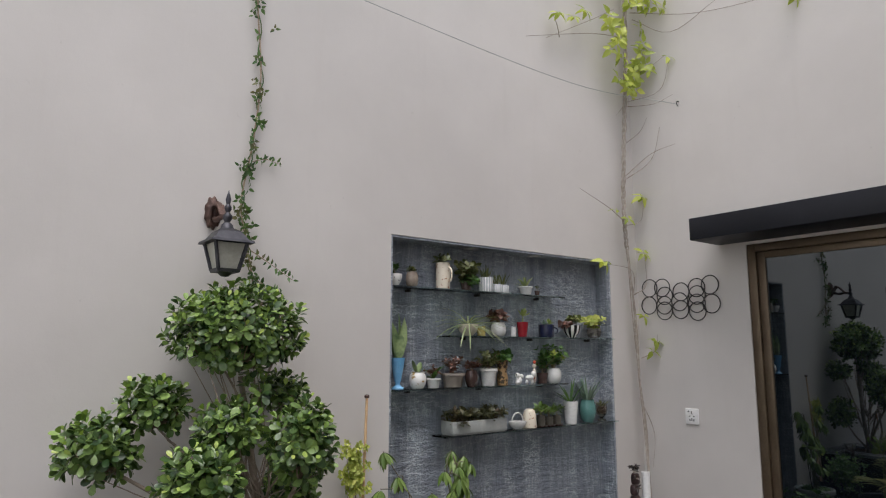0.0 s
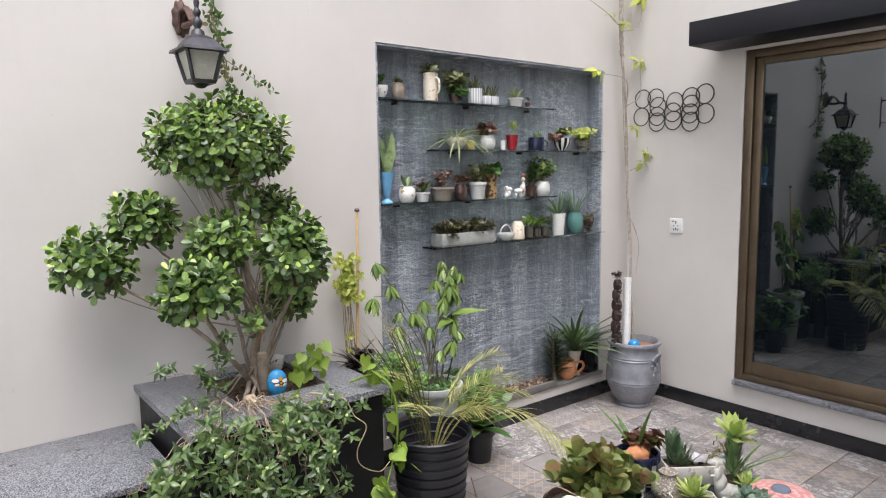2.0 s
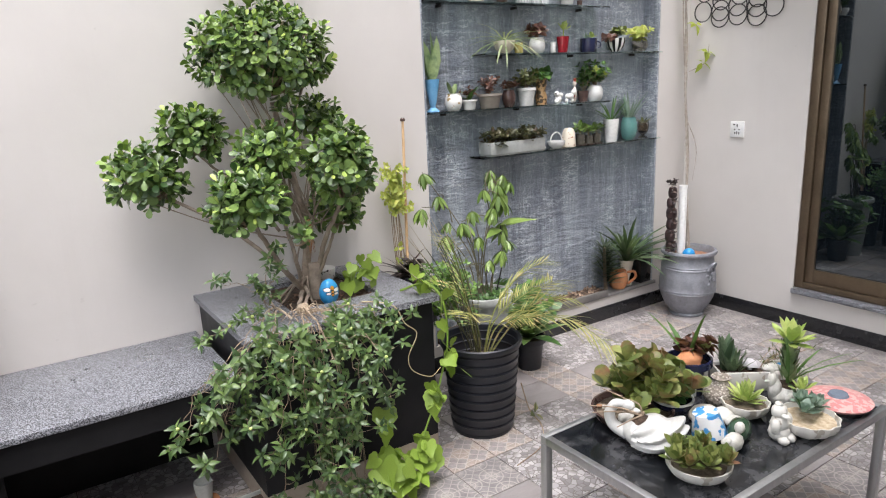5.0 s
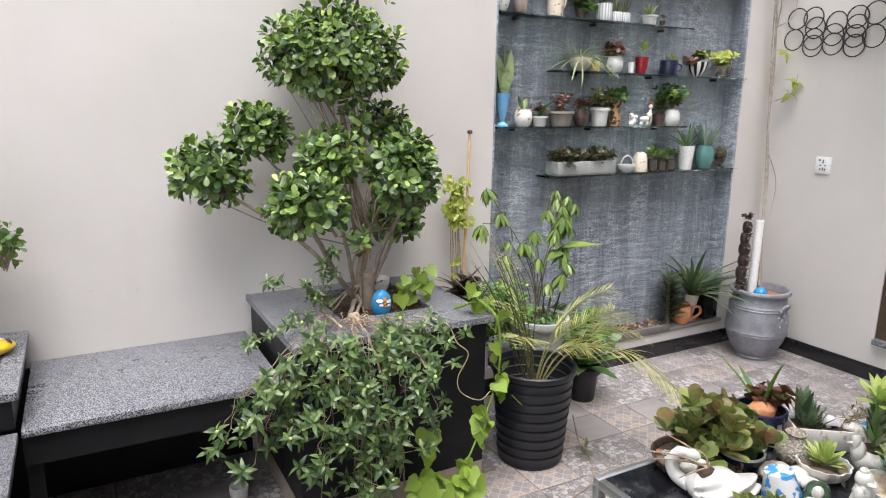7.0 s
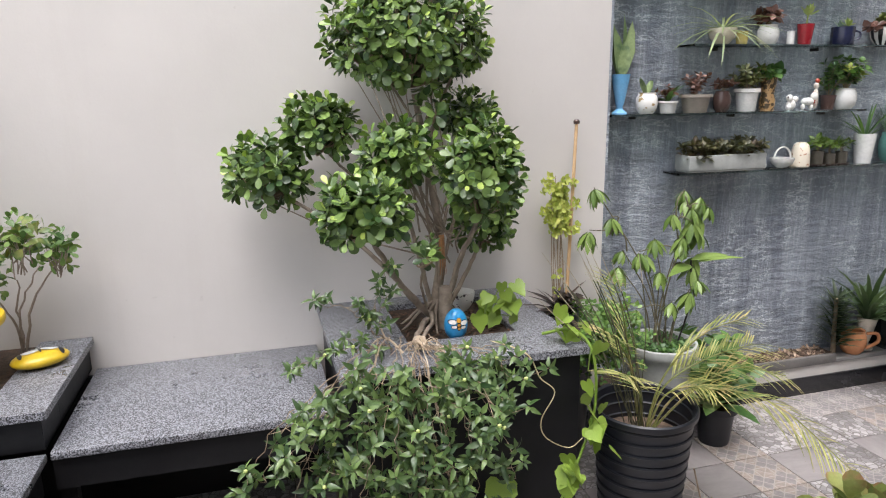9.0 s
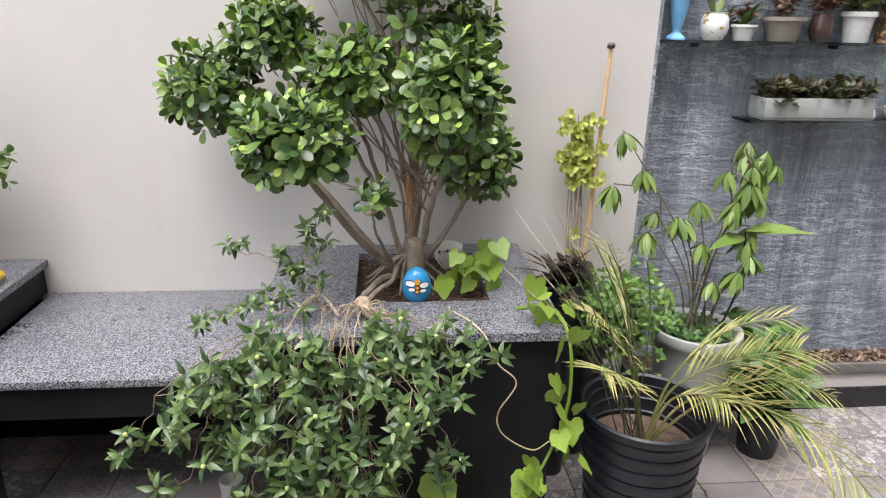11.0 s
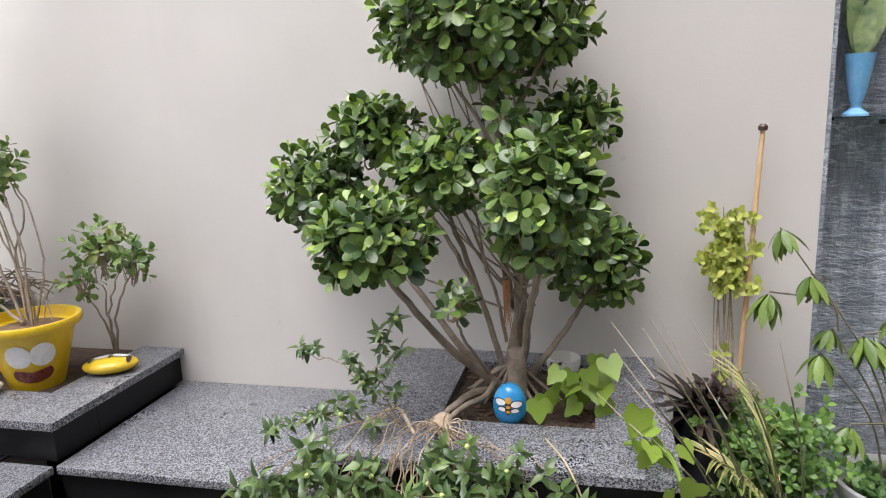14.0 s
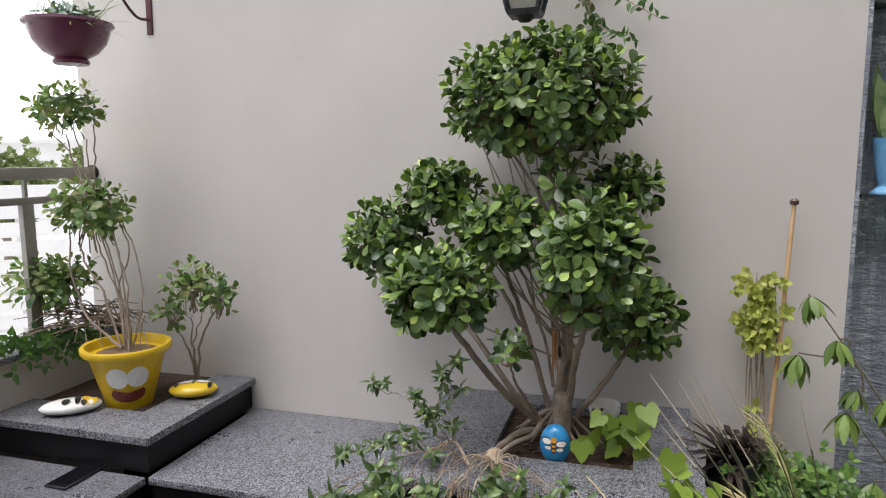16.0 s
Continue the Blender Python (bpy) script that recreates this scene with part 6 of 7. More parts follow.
for i in range(11):
    b0 = Vector((rng.gauss(0, 0.015), 0.05, 0.42))
    e = Vector((2.228 + rng.gauss(0, 0.026), 3.19, rng.uniform(0.94, 1.10))) - o
    ln = bend([b0, b0 * 0.5 + e * 0.5 + Vector((rng.gauss(0, 0.015), 0, 0)), e], 8)
    tube(st, ln, 0.0025, 0.0012, 5)
    for p in ln[9:]:
        if p.z > 0.86 + 0.05 * rng.random():
            for twice in range(2):
                rosette(rng, p + Vector((rng.gauss(0, 0.02), -abs(rng.gauss(0, 0.015)), rng.gauss(0, 0.012))), (rng.uniform(-1, 1), -1, 0.3), 6, 0.021, 0.0082, (0.5, 1.5), rows)
for z in (0.72, 0.66):
    rosette(rng, Vector((-0.01, 0.06, z)), (-0.3, -1, 0.2), 4, 0.03, 0.011, (0.5, 1.5), rows)
part("stem", st, TWIG, g)
part("foliage", leaf_mesh("foliage", rows, LEAF_YELLOW, "oval", 0.2, 0.15), LEAF_YELLOW, g)
creep = thing("creeping_plant", (2.33, 2.98, 0.45), "dense small-leaved green creeper between the pots", "plant")
rows, st = [], bmesh.new()
for i in range(480):
    p = Vector((rng.gauss(-0.02, 0.07), rng.gauss(-0.01, 0.055), rng.gauss(0.09, 0.06)))
    if p.x < -0.20 or p.x > 0.14:
        continue
    rosette(rng, p, (rng.uniform(-0.6, 0.6), -0.7, 1.0), 4, 0.02, 0.0075, (0.5, 1.5), rows)
    if i % 12 == 0:
        tube(st, bend([(-0.05, 0.1, 0.0), p * 0.5 + Vector((0, 0, 0.04)), p], 3), 0.0015, 0.001, 4)
part("stem", st, TWIG, creep)
part("foliage", leaf_mesh("foliage", rows, leaf("creeper_leaf", (0.04, 0.10, 0.02), (0.17, 0.29, 0.06)), "oval", 0.2, 0.15), LEAF_GREEN, creep)
g = thing("potted_plant", (2.88, 3.02, 0), "small black pot with broad variegated leaves", "potted plant")
pot_parts(g, "rimmed", 0.085, 0.17, BLACK_PLASTIC, 0.88)
rows = grass_rows(rng, 26, 0.24, 0.034, 0.16, 1.25, 0.03)
part("foliage", leaf_mesh("foliage", rows, leaf("variegated_leaf", (0.06, 0.14, 0.035), (0.16, 0.26, 0.08), (0.36, 0.42, 0.22)), "oval", 0.2, 0.35), LEAF_GREEN, g)
bush(rng, g, 0.15, 0.27, 15, 0.055, LEAF_GREEN, 0.4, 4)
g = thing("floor_trough", (1.28, 2.66, 0), "grey plastic trough with soil under the bench", "planter")
part("trough", boxes((-0.09, -0.05, 0.0, 0.09, 0.05, 0.006), (-0.095, -0.055, 0.0065, 0.095, -0.049, 0.07), (-0.095, 0.049, 0.0065, 0.095, 0.055, 0.07), (-0.095, -0.0485, 0.0065, -0.089, 0.0485, 0.07), (0.089, -0.0485, 0.0065, 0.095, 0.0485, 0.07), bevel=0.002), GREY_PLASTIC, g)
part("soil", boxes((-0.0885, -0.048, 0.0066, 0.0885, 0.048, 0.055)), SOIL, g)
g = thing("potted_plant", (1.19, 2.86, 0), "small grey cup pot on a clay saucer under the bench", "pot")
part("pot", lathe([(a, z + 0.0055) for a, z in profile("cup", 0.034, 0.085)], 24), GREY_PLASTIC, g)
part("saucer", lathe([(0, 0.0), (0.04, 0), (0.05, 0.011), (0.04, 0.005), (0, 0.005)], 24), TERRA, g)

# ---- low table with its display ----
TX0, TX1, TY0, TY1, TZ = 1.985, 2.945, 1.40, 1.945, 0.40
tab = thing("low_table", (TX0, TY0, 0), "low steel-framed table with a black glass top", "table")
lx, ly = TX1 - TX0, TY1 - TY0
for x, y in ((0, 0), (lx - 0.025, 0), (0, ly - 0.025), (lx - 0.025, ly - 0.025)):
    part("leg", boxes((x, y, 0, x + 0.025, y + 0.025, TZ - 0.0265), bevel=0.002), STEEL, tab)
part("frame_rail", boxes((0, 0, TZ - 0.026, lx, 0.022, TZ), bevel=0.002), STEEL, tab)
part("frame_rail", boxes((0, ly - 0.022, TZ - 0.026, lx, ly, TZ), bevel=0.002), STEEL, tab)
part("frame_rail", boxes((0, 0.0225, TZ - 0.026, 0.022, ly - 0.0225, TZ), bevel=0.002), STEEL, tab)
part("frame_rail", boxes((lx - 0.022, 0.0225, TZ - 0.026, lx, ly - 0.0225, TZ), bevel=0.002), STEEL, tab)
m_, n_, p_ = blank("dusty_black_glass")
d_ = noise_node(m_, coords(m_), 7, 6, 0.7)
link(m_, ramp(m_, d_, (0.45, (0.008, 0.009, 0.011)), (0.75, (0.10, 0.10, 0.105))), p_.inputs["Base Color"])
link(m_, ramp(m_, d_, (0.4, 0.06), (0.7, 0.5)), p_.inputs["Roughness"])
part("tabletop", boxes((0.0225, 0.0225, TZ - 0.010, lx - 0.0225, ly - 0.0225, TZ - 0.002)), m_, tab, "dusty black glass top")
DZ = TZ - 0.0018


def ornament(name, x, y, label, category, turn=0.0):
    return thing(name, (x, y, DZ), label, category, turn=turn)


def lumps(blobs, sub=2, rough=0.0):
    bm = bmesh.new()
    for (cx, cy, cz), (a, b, c) in blobs:
        for v in bmesh.ops.create_icosphere(bm, subdivisions=sub, radius=1.0)["verts"]:
            k = 1 + rough * noise.noise(v.co * 2.5 + Vector((cx * 90, cy * 90, cz * 90)))
            v.co = Vector((cx + v.co.x * a * k, cy + v.co.y * b * k, cz + v.co.z * c * k))
    return bm


CHALK = surface("chalky_white", (0.46, 0.44, 0.39), (0.64, 0.62, 0.57), 30, 0.6, relief=0.4)
DIRTY = blotched("stained_white", (0.60, 0.58, 0.53), (0.38, 0.34, 0.28), 30, 0.62, 0.5)

# tray of pebbles with the large jade plant
g = ornament("dish_garden", 2.27, 1.84, "oval brown dish with pebbles and a large bronze-green succulent", "potted plant")
part("dish", lathe([(0, 0), (0.08, 0), (0.11, 0.015), (0.125, 0.045), (0.118, 0.045), (0.10, 0.02), (0, 0.014)], 36), BROWN, g)
part("gravel", lathe([(0, 0.036), (0.06, 0.034), (0.108, 0.03), (0.108, 0.022), (0, 0.022)], 24), GRAVEL, g)
for i in range(34):
    a, r = rng.uniform(0, 6.28), math.sqrt(rng.random()) * 0.10
    s = rng.uniform(0.007, 0.014)
    part("pebble", lumps([((r * math.cos(a), r * math.sin(a), 0.038), (s, s * 0.8, s * 0.6))], 1, 0.2), rng.choice((CHALK, GRAVEL, TERRA, CHALK)), g)
rows = []
for i in range(58):
    c = Vector((0.055 + rng.gauss(0, 0.058), 0.01 + rng.gauss(0, 0.055), 0.05 + abs(rng.gauss(0.05, 0.042))))
    rosette(rng, c, (c.x * 3, c.y * 3 - 0.15, 0.9), 6, 0.058, 0.0225, (0.3, 1.4), rows, 0.15)
part("foliage", leaf_mesh("foliage", rows, LEAF_SUCC, "round", 0.3, -0.1), LEAF_SUCC, g)
st = bmesh.new()
for i in range(10):
    tube(st, [(0.05, 0, 0.03), (0.05 + rng.gauss(0, 0.05), rng.gauss(0, 0.04), 0.09)], 0.004, 0.003, 6)
part("stem", st, TWIG, g)
part("stone", lumps([((-0.075, -0.04, 0.05), (0.026, 0.022, 0.022))], 3, 0.1), CHALK, g, "white rounded stone")

# swan-shaped planter
SWAN = surface("white_ceramic", (0.50, 0.49, 0.46), (0.60, 0.59, 0.56), 18, 0.35, relief=0.1)
g = ornament("swan_planter", 2.175, 1.70, "white ceramic swan-shaped planter with ribbed shell body", "planter", -62)
bm = bmesh.new()
got = bmesh.ops.create_uvsphere(bm, u_segments=96, v_segments=32, radius=1.0)["verts"]
for v in got:
    fan = math.atan2(v.co.z + 0.25, v.co.x + 1.05)
    k = 1 + (0.085 * math.cos(fan * 15) if v.co.x > -0.6 and v.co.z > -0.7 else 0)
    x, y, z = v.co.x * k, v.co.y * k, v.co.z * k
    v.co = Vector((x * 0.088 + 0.016, y * 0.066, 0.048 + z * (0.052 if z > 0 else 0.047) + max(0.0, x) ** 2 * 0.045))
part("body", bm, SWAN, g)
part("neck", tube(bmesh.new(), bend([(-0.06, 0, 0.035), (-0.10, 0, 0.055), (-0.112, 0, 0.09), (-0.095, 0, 0.122), (-0.068, 0, 0.126)], 7), 0.019, 0.012, 14), SWAN, g)
part("head", lumps([((-0.06, 0, 0.124), (0.020, 0.016, 0.016)), ((-0.04, 0, 0.112), (0.016, 0.008, 0.007))], 3), SWAN, g)
part("soil", lathe([(0, 0.088), (0.022, 0.082), (0.03, 0.070), (0, 0.06)], 20, centre=(-0.02, 0, 0.012)), SOIL, g)
tw = bmesh.new()
for i in range(9):
    e = Vector((rng.uniform(-0.16, 0.02), rng.uniform(-0.06, 0.06), rng.uniform(0.05, 0.15)))
    tube(tw, bend([(-0.02, 0, 0.10), e * 0.5 + Vector((0, 0, 0.06)), e], 4), 0.003, 0.0015, 5)
part("dry_twig", tw, TWIG, g, "dry brown twigs")

g = ornament("bowl", 2.35, 1.70, "white bowl with painted blue waves lying tipped", "bowl", 20)
bm = lathe(profile("cup", 0.05, 0.07), 40)
part("bowl", bm, blotched("blue_wave_glaze", (0.74, 0.74, 0.73), (0.06, 0.28, 0.58), 30, 0.5), g)
g.matrix_world = pose(2.355, 1.645, DZ + 0.079, 168, 0, 40)
g = ornament("bird_ornament", 2.345, 1.545, "small white ceramic bird-shaped ornament", "figurine", 0)
part("body", lumps([((0, 0, 0.03), (0.034, 0.024, 0.028)), ((0.026, 0, 0.065), (0.016, 0.014, 0.018)), ((-0.035, 0, 0.045), (0.02, 0.012, 0.01))], 2), CHALK, g)
g = ornament("succulent_bowl", 2.165, 1.53, "shell-shaped bowl with clustered bronze-green succulents", "potted plant")
part("bowl", lathe(profile("bowl", 0.085, 0.05), 36), DIRTY, g)
part("soil", lathe([(0, 0.044), (0.07, 0.042), (0.07, 0.036), (0, 0.036)], 20), GRAVEL, g)
for i in range(11):
    a, r = i * 2.4, 0.022 * math.sqrt(i)
    succulent(rng, g, 0.05 + rng.uniform(0, 0.02), 15, 0.042, 0.014, LEAF_SUCC, (r * math.cos(a) - 0.01, r * math.sin(a)), (0.1, 1.4))
for i, (x, y, s, mt) in enumerate(((2.43, 1.70, 0.04, CHALK), (2.475, 1.665, 0.032, DIRTY), (2.40, 1.655, 0.025, CHALK), (2.47, 1.62, 0.028, CHALK))):
    g = ornament("stone", x, y, "smooth pale beige stone", "stone", 30 * i)
    part("stone", lumps([((0, 0, s * 0.62), (s * 1.25, s, s * 0.65))], 3, 0.12), surface("beige_stone", (0.52, 0.46, 0.37), (0.66, 0.6, 0.52), 20, 0.7) if i == 0 else mt, g)
g = ornament("stone", 2.42, 1.575, "dark green polished stone", "stone", 15)
part("stone", lumps([((0, 0, 0.03), (0.05, 0.032, 0.032)), ((0.03, 0.01, 0.022), (0.028, 0.022, 0.024))], 3, 0.15), glaze("green_stone", (0.02, 0.05, 0.025), (0.05, 0.09, 0.05), 0.2), g)
g = ornament("figurine", 2.505, 1.505, "small white plaster garden ornament, hunched and rounded", "figurine")
part("body", lumps([((0, 0, 0.026), (0.034, 0.03, 0.028)), ((0, 0.0, 0.052), (0.03, 0.026, 0.03)), ((0, 0.004, 0.088), (0.024, 0.022, 0.022)), ((-0.012, -0.022, 0.084), (0.01, 0.012, 0.006)), ((0.03, -0.006, 0.05), (0.014, 0.014, 0.028)), ((-0.028, -0.004, 0.05), (0.013, 0.014, 0.026)), ((0.012, -0.026, 0.012), (0.016, 0.018, 0.013)), ((-0.018, -0.024, 0.012), (0.014, 0.018, 0.013)), ((0, 0.006, 0.108), (0.012, 0.012, 0.009))], 2, 0.12), DIRTY, g)
g = ornament("shell_bowl", 2.60, 1.475, "white scalloped shell bowl with a blue-green echeveria", "potted plant")
scal = lambda a, z: 1 + 0.035 * math.sin(a * 12)
part("bowl", lathe(profile("bowl", 0.085, 0.055), 60, wobble=scal), DIRTY, g)
part("gravel", lathe([(0, 0.046), (0.075, 0.044), (0.07, 0.036), (0, 0.036)], 20), surface("pale_gravel", (0.42, 0.32, 0.2), (0.6, 0.5, 0.36), 60, 0.9, relief=0.9), g)
for i in range(7):
    succulent(rng, g, 0.05 + 0.012 * (i % 4), 16, 0.036, 0.012, LEAF_BLUE, (0.03 + rng.gauss(0, 0.025), 0.02 + rng.gauss(0, 0.018)), (0.1, 1.4))
succulent(rng, g, 0.10, 16, 0.045, 0.009, LEAF_LIME, (0.05, 0.05))
g = ornament("shell_bowl", 2.56, 1.645, "white scalloped bowl with a pale green rosette succulent", "potted plant")
part("bowl", lathe(profile("bowl", 0.07, 0.05), 60, wobble=scal), DIRTY, g)
part("gravel", lathe([(0, 0.042), (0.06, 0.04), (0.06, 0.034), (0, 0.034)], 20), GRAVEL, g)
succulent(rng, g, 0.045, 34, 0.062, 0.010, LEAF_LIME, (0, 0), (0.1, 1.4))
g = ornament("ball_vase", 2.565, 1.735, "rough pebbled round vase", "vase")
bm = lathe([(0, 0), (0.025, 0), (0.043, 0.012), (0.051, 0.03), (0.05, 0.045), (0.042, 0.062), (0.028, 0.078), (0.024, 0.088), (0.031, 0.096), (0.026, 0.096), (0.02, 0.085), (0, 0.06)], 48)
for v in bm.verts:
    v.co *= 1 + 0.03 * noise.noise(v.co * 140)
m_, n_, p_ = blank("pebbled_clay")
vo_ = n_.new("ShaderNodeTexVoronoi")
vo_.inputs["Scale"].default_value = 130
link(m_, coords(m_), vo_.inputs["Vector"])
link(m_, ramp(m_, vo_.outputs["Distance"], (0.1, (0.56, 0.51, 0.44)), (0.6, (0.26, 0.22, 0.18))), p_.inputs["Base Color"])
p_.inputs["Roughness"].default_value = 0.75
bump(m_, p_, ramp(m_, vo_.outputs["Distance"], (0.1, 1.0), (0.7, 0.0)), 0.8, 0.004)
part("vase", bm, m_, g)
g = ornament("striped_pot", 2.585, 1.87, "navy and white striped pot with a brown succulent and orange stone", "potted plant")
part("pot", lathe(profile("straight", 0.068, 0.09), 36), NAVY_STRIPE, g)
part("rim", lathe([(0.069, 0.088), (0.076, 0.09), (0.076, 0.112), (0.068, 0.114), (0.064, 0.09), (0.069, 0.088)], 36), NAVY, g, "dark blue rim")
part("soil", lathe([(0, 0.095), (0.062, 0.093), (0.062, 0.088), (0, 0.088)], 20), SOIL, g)
part("stone", lumps([((-0.02, -0.015, 0.115), (0.05, 0.036, 0.028))], 3, 0.2), TERRA, g, "orange clay stone")
bush(rng, g, 0.10, 0.07, 7, 0.04, LEAF_RED, 0.45, 3, lean=(0.02, -0.01)); succulent(rng, g, 0.13, 12, 0.045, 0.018, LEAF_SUCC, (0.03, -0.03))
blades(rng, g, 0.1, 3, 0.20, 0.010, LEAF_GREEN, 1.1, 0.2)
g = ornament("white_trough", 2.775, 1.745, "long white trough with striped snake plants and small mushrooms", "planter", -36)
part("trough", boxes((-0.13, -0.045, 0.0, 0.13, 0.045, 0.006), (-0.135, -0.05, 0.0065, 0.135, -0.043, 0.068), (-0.135, 0.043, 0.0065, 0.135, 0.05, 0.068), (-0.135, -0.0425, 0.0065, -0.128, 0.0425, 0.068), (0.128, -0.0425, 0.0065, 0.135, 0.0425, 0.068), bevel=0.002), DIRTY, g)
part("soil", boxes((-0.127, -0.042, 0.007, 0.127, 0.042, 0.058)), SOIL, g)
rows = [(p + Vector((-0.075, 0.0, 0.055)), d, u, L, w) for p, d, u, L, w in grass_rows(rng, 26, 0.09, 0.008, 0, 0.7, 0.025)] + [(p + Vector((-0.10, 0.01, 0.055)), d, u, L, w) for p, d, u, L, w in grass_rows(rng, 6, 0.15, 0.016, 0, 0.2, 0.012)]
part("snake_plant", leaf_mesh("snake_plant", rows, leaf("banded_leaf", (0.05, 0.09, 0.05), (0.14, 0.2, 0.12), (0.3, 0.36, 0.26)), "blade", 0.4, 0.05), LEAF_SNAKE, g)
for x, y, s, mt in ((-0.02, 0.0, 0.72, "m"), (0.01, 0.015, 0.6, "m"), (0.05, -0.01, 0.022, "s"), (0.09, 0.0, 0.018, "b")):
    if mt == "m":
        part("mushroom", lathe([(0, 0.055), (0.012 * s, 0.055), (0.009 * s, 0.08 * s + 0.01), (0.034 * s, 0.088 * s + 0.01), (0.028 * s, 0.105 * s + 0.01), (0.012 * s, 0.118 * s + 0.01), (0, 0.12 * s + 0.01)], 20, centre=(x, y, 0)), surface("lilac_grey", (0.42, 0.40, 0.42), (0.56, 0.54, 0.55), 20, 0.5), g, "grey mushroom ornament")
    else:
        part("stone", lumps([((x, y, 0.065), (s * 1.6, s, s * 0.8))], 2, 0.1), BLUE_PAINT if mt == "b" else CHALK, g)
bush(rng, g, 0.05, 0.09, 10, 0.02, LEAF_OLIVE, 0.12, 4, lean=(0.12, 0.0))
g = ornament("hen_planter", 2.71, 1.60, "white ceramic bird-shaped planter with banded succulent stem", "planter", -20)
part("body", lumps([((0, 0, 0.04), (0.058, 0.042, 0.038)), ((-0.045, 0, 0.068), (0.022, 0.019, 0.034)), ((-0.058, 0, 0.10), (0.014, 0.012, 0.026)), ((-0.06, 0, 0.128), (0.006, 0.005, 0.016)), ((0.05, 0, 0.066), (0.024, 0.018, 0.03)), ((0.064, 0, 0.098), (0.012, 0.012, 0.03)), ((0.05, 0, 0.104), (0.008, 0.009, 0.022)), ((-0.074, 0, 0.098), (0.01, 0.006, 0.005)), ((0.0, -0.036, 0.044), (0.036, 0.012, 0.022)), ((0.0, 0.036, 0.044), (0.036, 0.012, 0.022))], 3, 0.03), CHALK, g)
part("soil", lathe([(0, 0.082), (0.028, 0.078), (0.028, 0.06), (0, 0.06)], 16), SOIL, g)
rows = []
for i in range(26):
    a = i * 2.4
    rows.append((Vector((0.012 * math.cos(a), 0.012 * math.sin(a), 0.08 + i * 0.0045)), Vector((math.cos(a) * 0.5, math.sin(a) * 0.5, 1)), Vector((-math.cos(a), -math.sin(a), 0.5)), 0.055, 0.013))
part("banded_stem", leaf_mesh("banded_stem", rows, LEAF_SNAKE, "lance", 0.4, -0.1), LEAF_SNAKE, g)
succulent(rng, g, 0.215, 24, 0.07, 0.014, LEAF_LIME, (0, 0), (0.3, 1.7))
blades(rng, g, 0.08, 8, 0.22, 0.006, LEAF_GREEN, 1.3, 0.3)
g = ornament("plate", 2.84, 1.505, "round pink speckled plate with a blue centre on a dark base", "plate")
part("base", lathe([(0, 0), (0.085, 0), (0.09, 0.012), (0, 0.012)], 36), BLACK_PAINT, g)
part("plate", lathe([(0, 0.0125), (0.09, 0.0125), (0.098, 0.022), (0.06, 0.032), (0, 0.036)], 44), blotched("pink_speckle", (0.62, 0.25, 0.24), (0.7, 0.45, 0.42), 60, 0.5), g)
part("boss", lathe([(0, 0.036), (0.03, 0.034), (0.026, 0.042), (0, 0.044)], 24), glaze("slate_blue", (0.20, 0.24, 0.30)), g)
g = ornament("bowl", 2.40, 1.79, "dark bowl with a white rim and small green leaves", "potted plant")
part("bowl", lathe(profile("bowl", 0.062, 0.05), 32), NAVY, g)
part("rim", lathe([(0.058, 0.0495), (0.064, 0.0505), (0.064, 0.056), (0.058, 0.056), (0.058, 0.0495)], 32), WHITE, g)
bush(rng, g, 0.035, 0.06, 7, 0.04, LEAF_GREEN, 0.34, 3)

# ---- corner planter: the yellow pot and its plants ----
yp = thing("yellow_pot", (0.312, 2.958, 0.6155), "bright yellow painted pot with a leggy ficus", "potted plant")
pr = [(0, 0), (0.070, 0), (0.073, 0.009), (0.117, 0.172), (0.119, 0.174), (0.134, 0.178), (0.138, 0.185), (0.138, 0.199), (0.135, 0.203), (0.124, 0.202), (0.116, 0.174), (0, 0.155)]
part("pot", lathe(pr, 48), glaze("worn_yellow_paint", (0.68, 0.46, 0.012), (0.60, 0.39, 0.012), 0.4), yp)
part("soil", lathe([(0, 0.175), (0.08, 0.173), (0.114, 0.170), (0.114, 0.162), (0, 0.162)], 20), surface("pot_soil", (0.12, 0.07, 0.04), (0.2, 0.13, 0.08), 40, 0.95, relief=0.8), yp)


def cone_patch(parent, ang, z, ru, rz, mat, lift=0.0012, name="painted_patch", cut=None):
    """A painted shape lying on the pot's slanting side."""
    bm = bmesh.new()
    ring = []
    for k in (1.0, 0.5):
        row = []
        for i in range(24):
            t = 2 * math.pi * i / 24
            u, w = ru * k * math.cos(t), rz * k * math.sin(t)
            if cut is not None:
                w = min(w, cut * k + 0.25 * abs(u))
            zz = z + w
            r = 0.073 + (zz - 0.009) * (0.044 / 0.163) + lift
            a = radians(ang) + u / r
            row.append(bm.verts.new((r * math.cos(a), r * math.sin(a), zz)))
        ring.append(row)
    for i in range(24):
        j = (i + 1) % 24
        bm.faces.new((ring[0][i], ring[0][j], ring[1][j], ring[1][i]))
    bm.faces.new(ring[1])
    return part(name, bm, mat, parent)


FACE = -50
for s in (-1, 1):
    cone_patch(yp, FACE + s * 17.5, 0.114, 0.034, 0.035, WHITE)
cone_patch(yp, FACE, 0.058, 0.052, 0.030, glaze("brown_red_paint", (0.17, 0.03, 0.02)), 0.0014, cut=0.004)

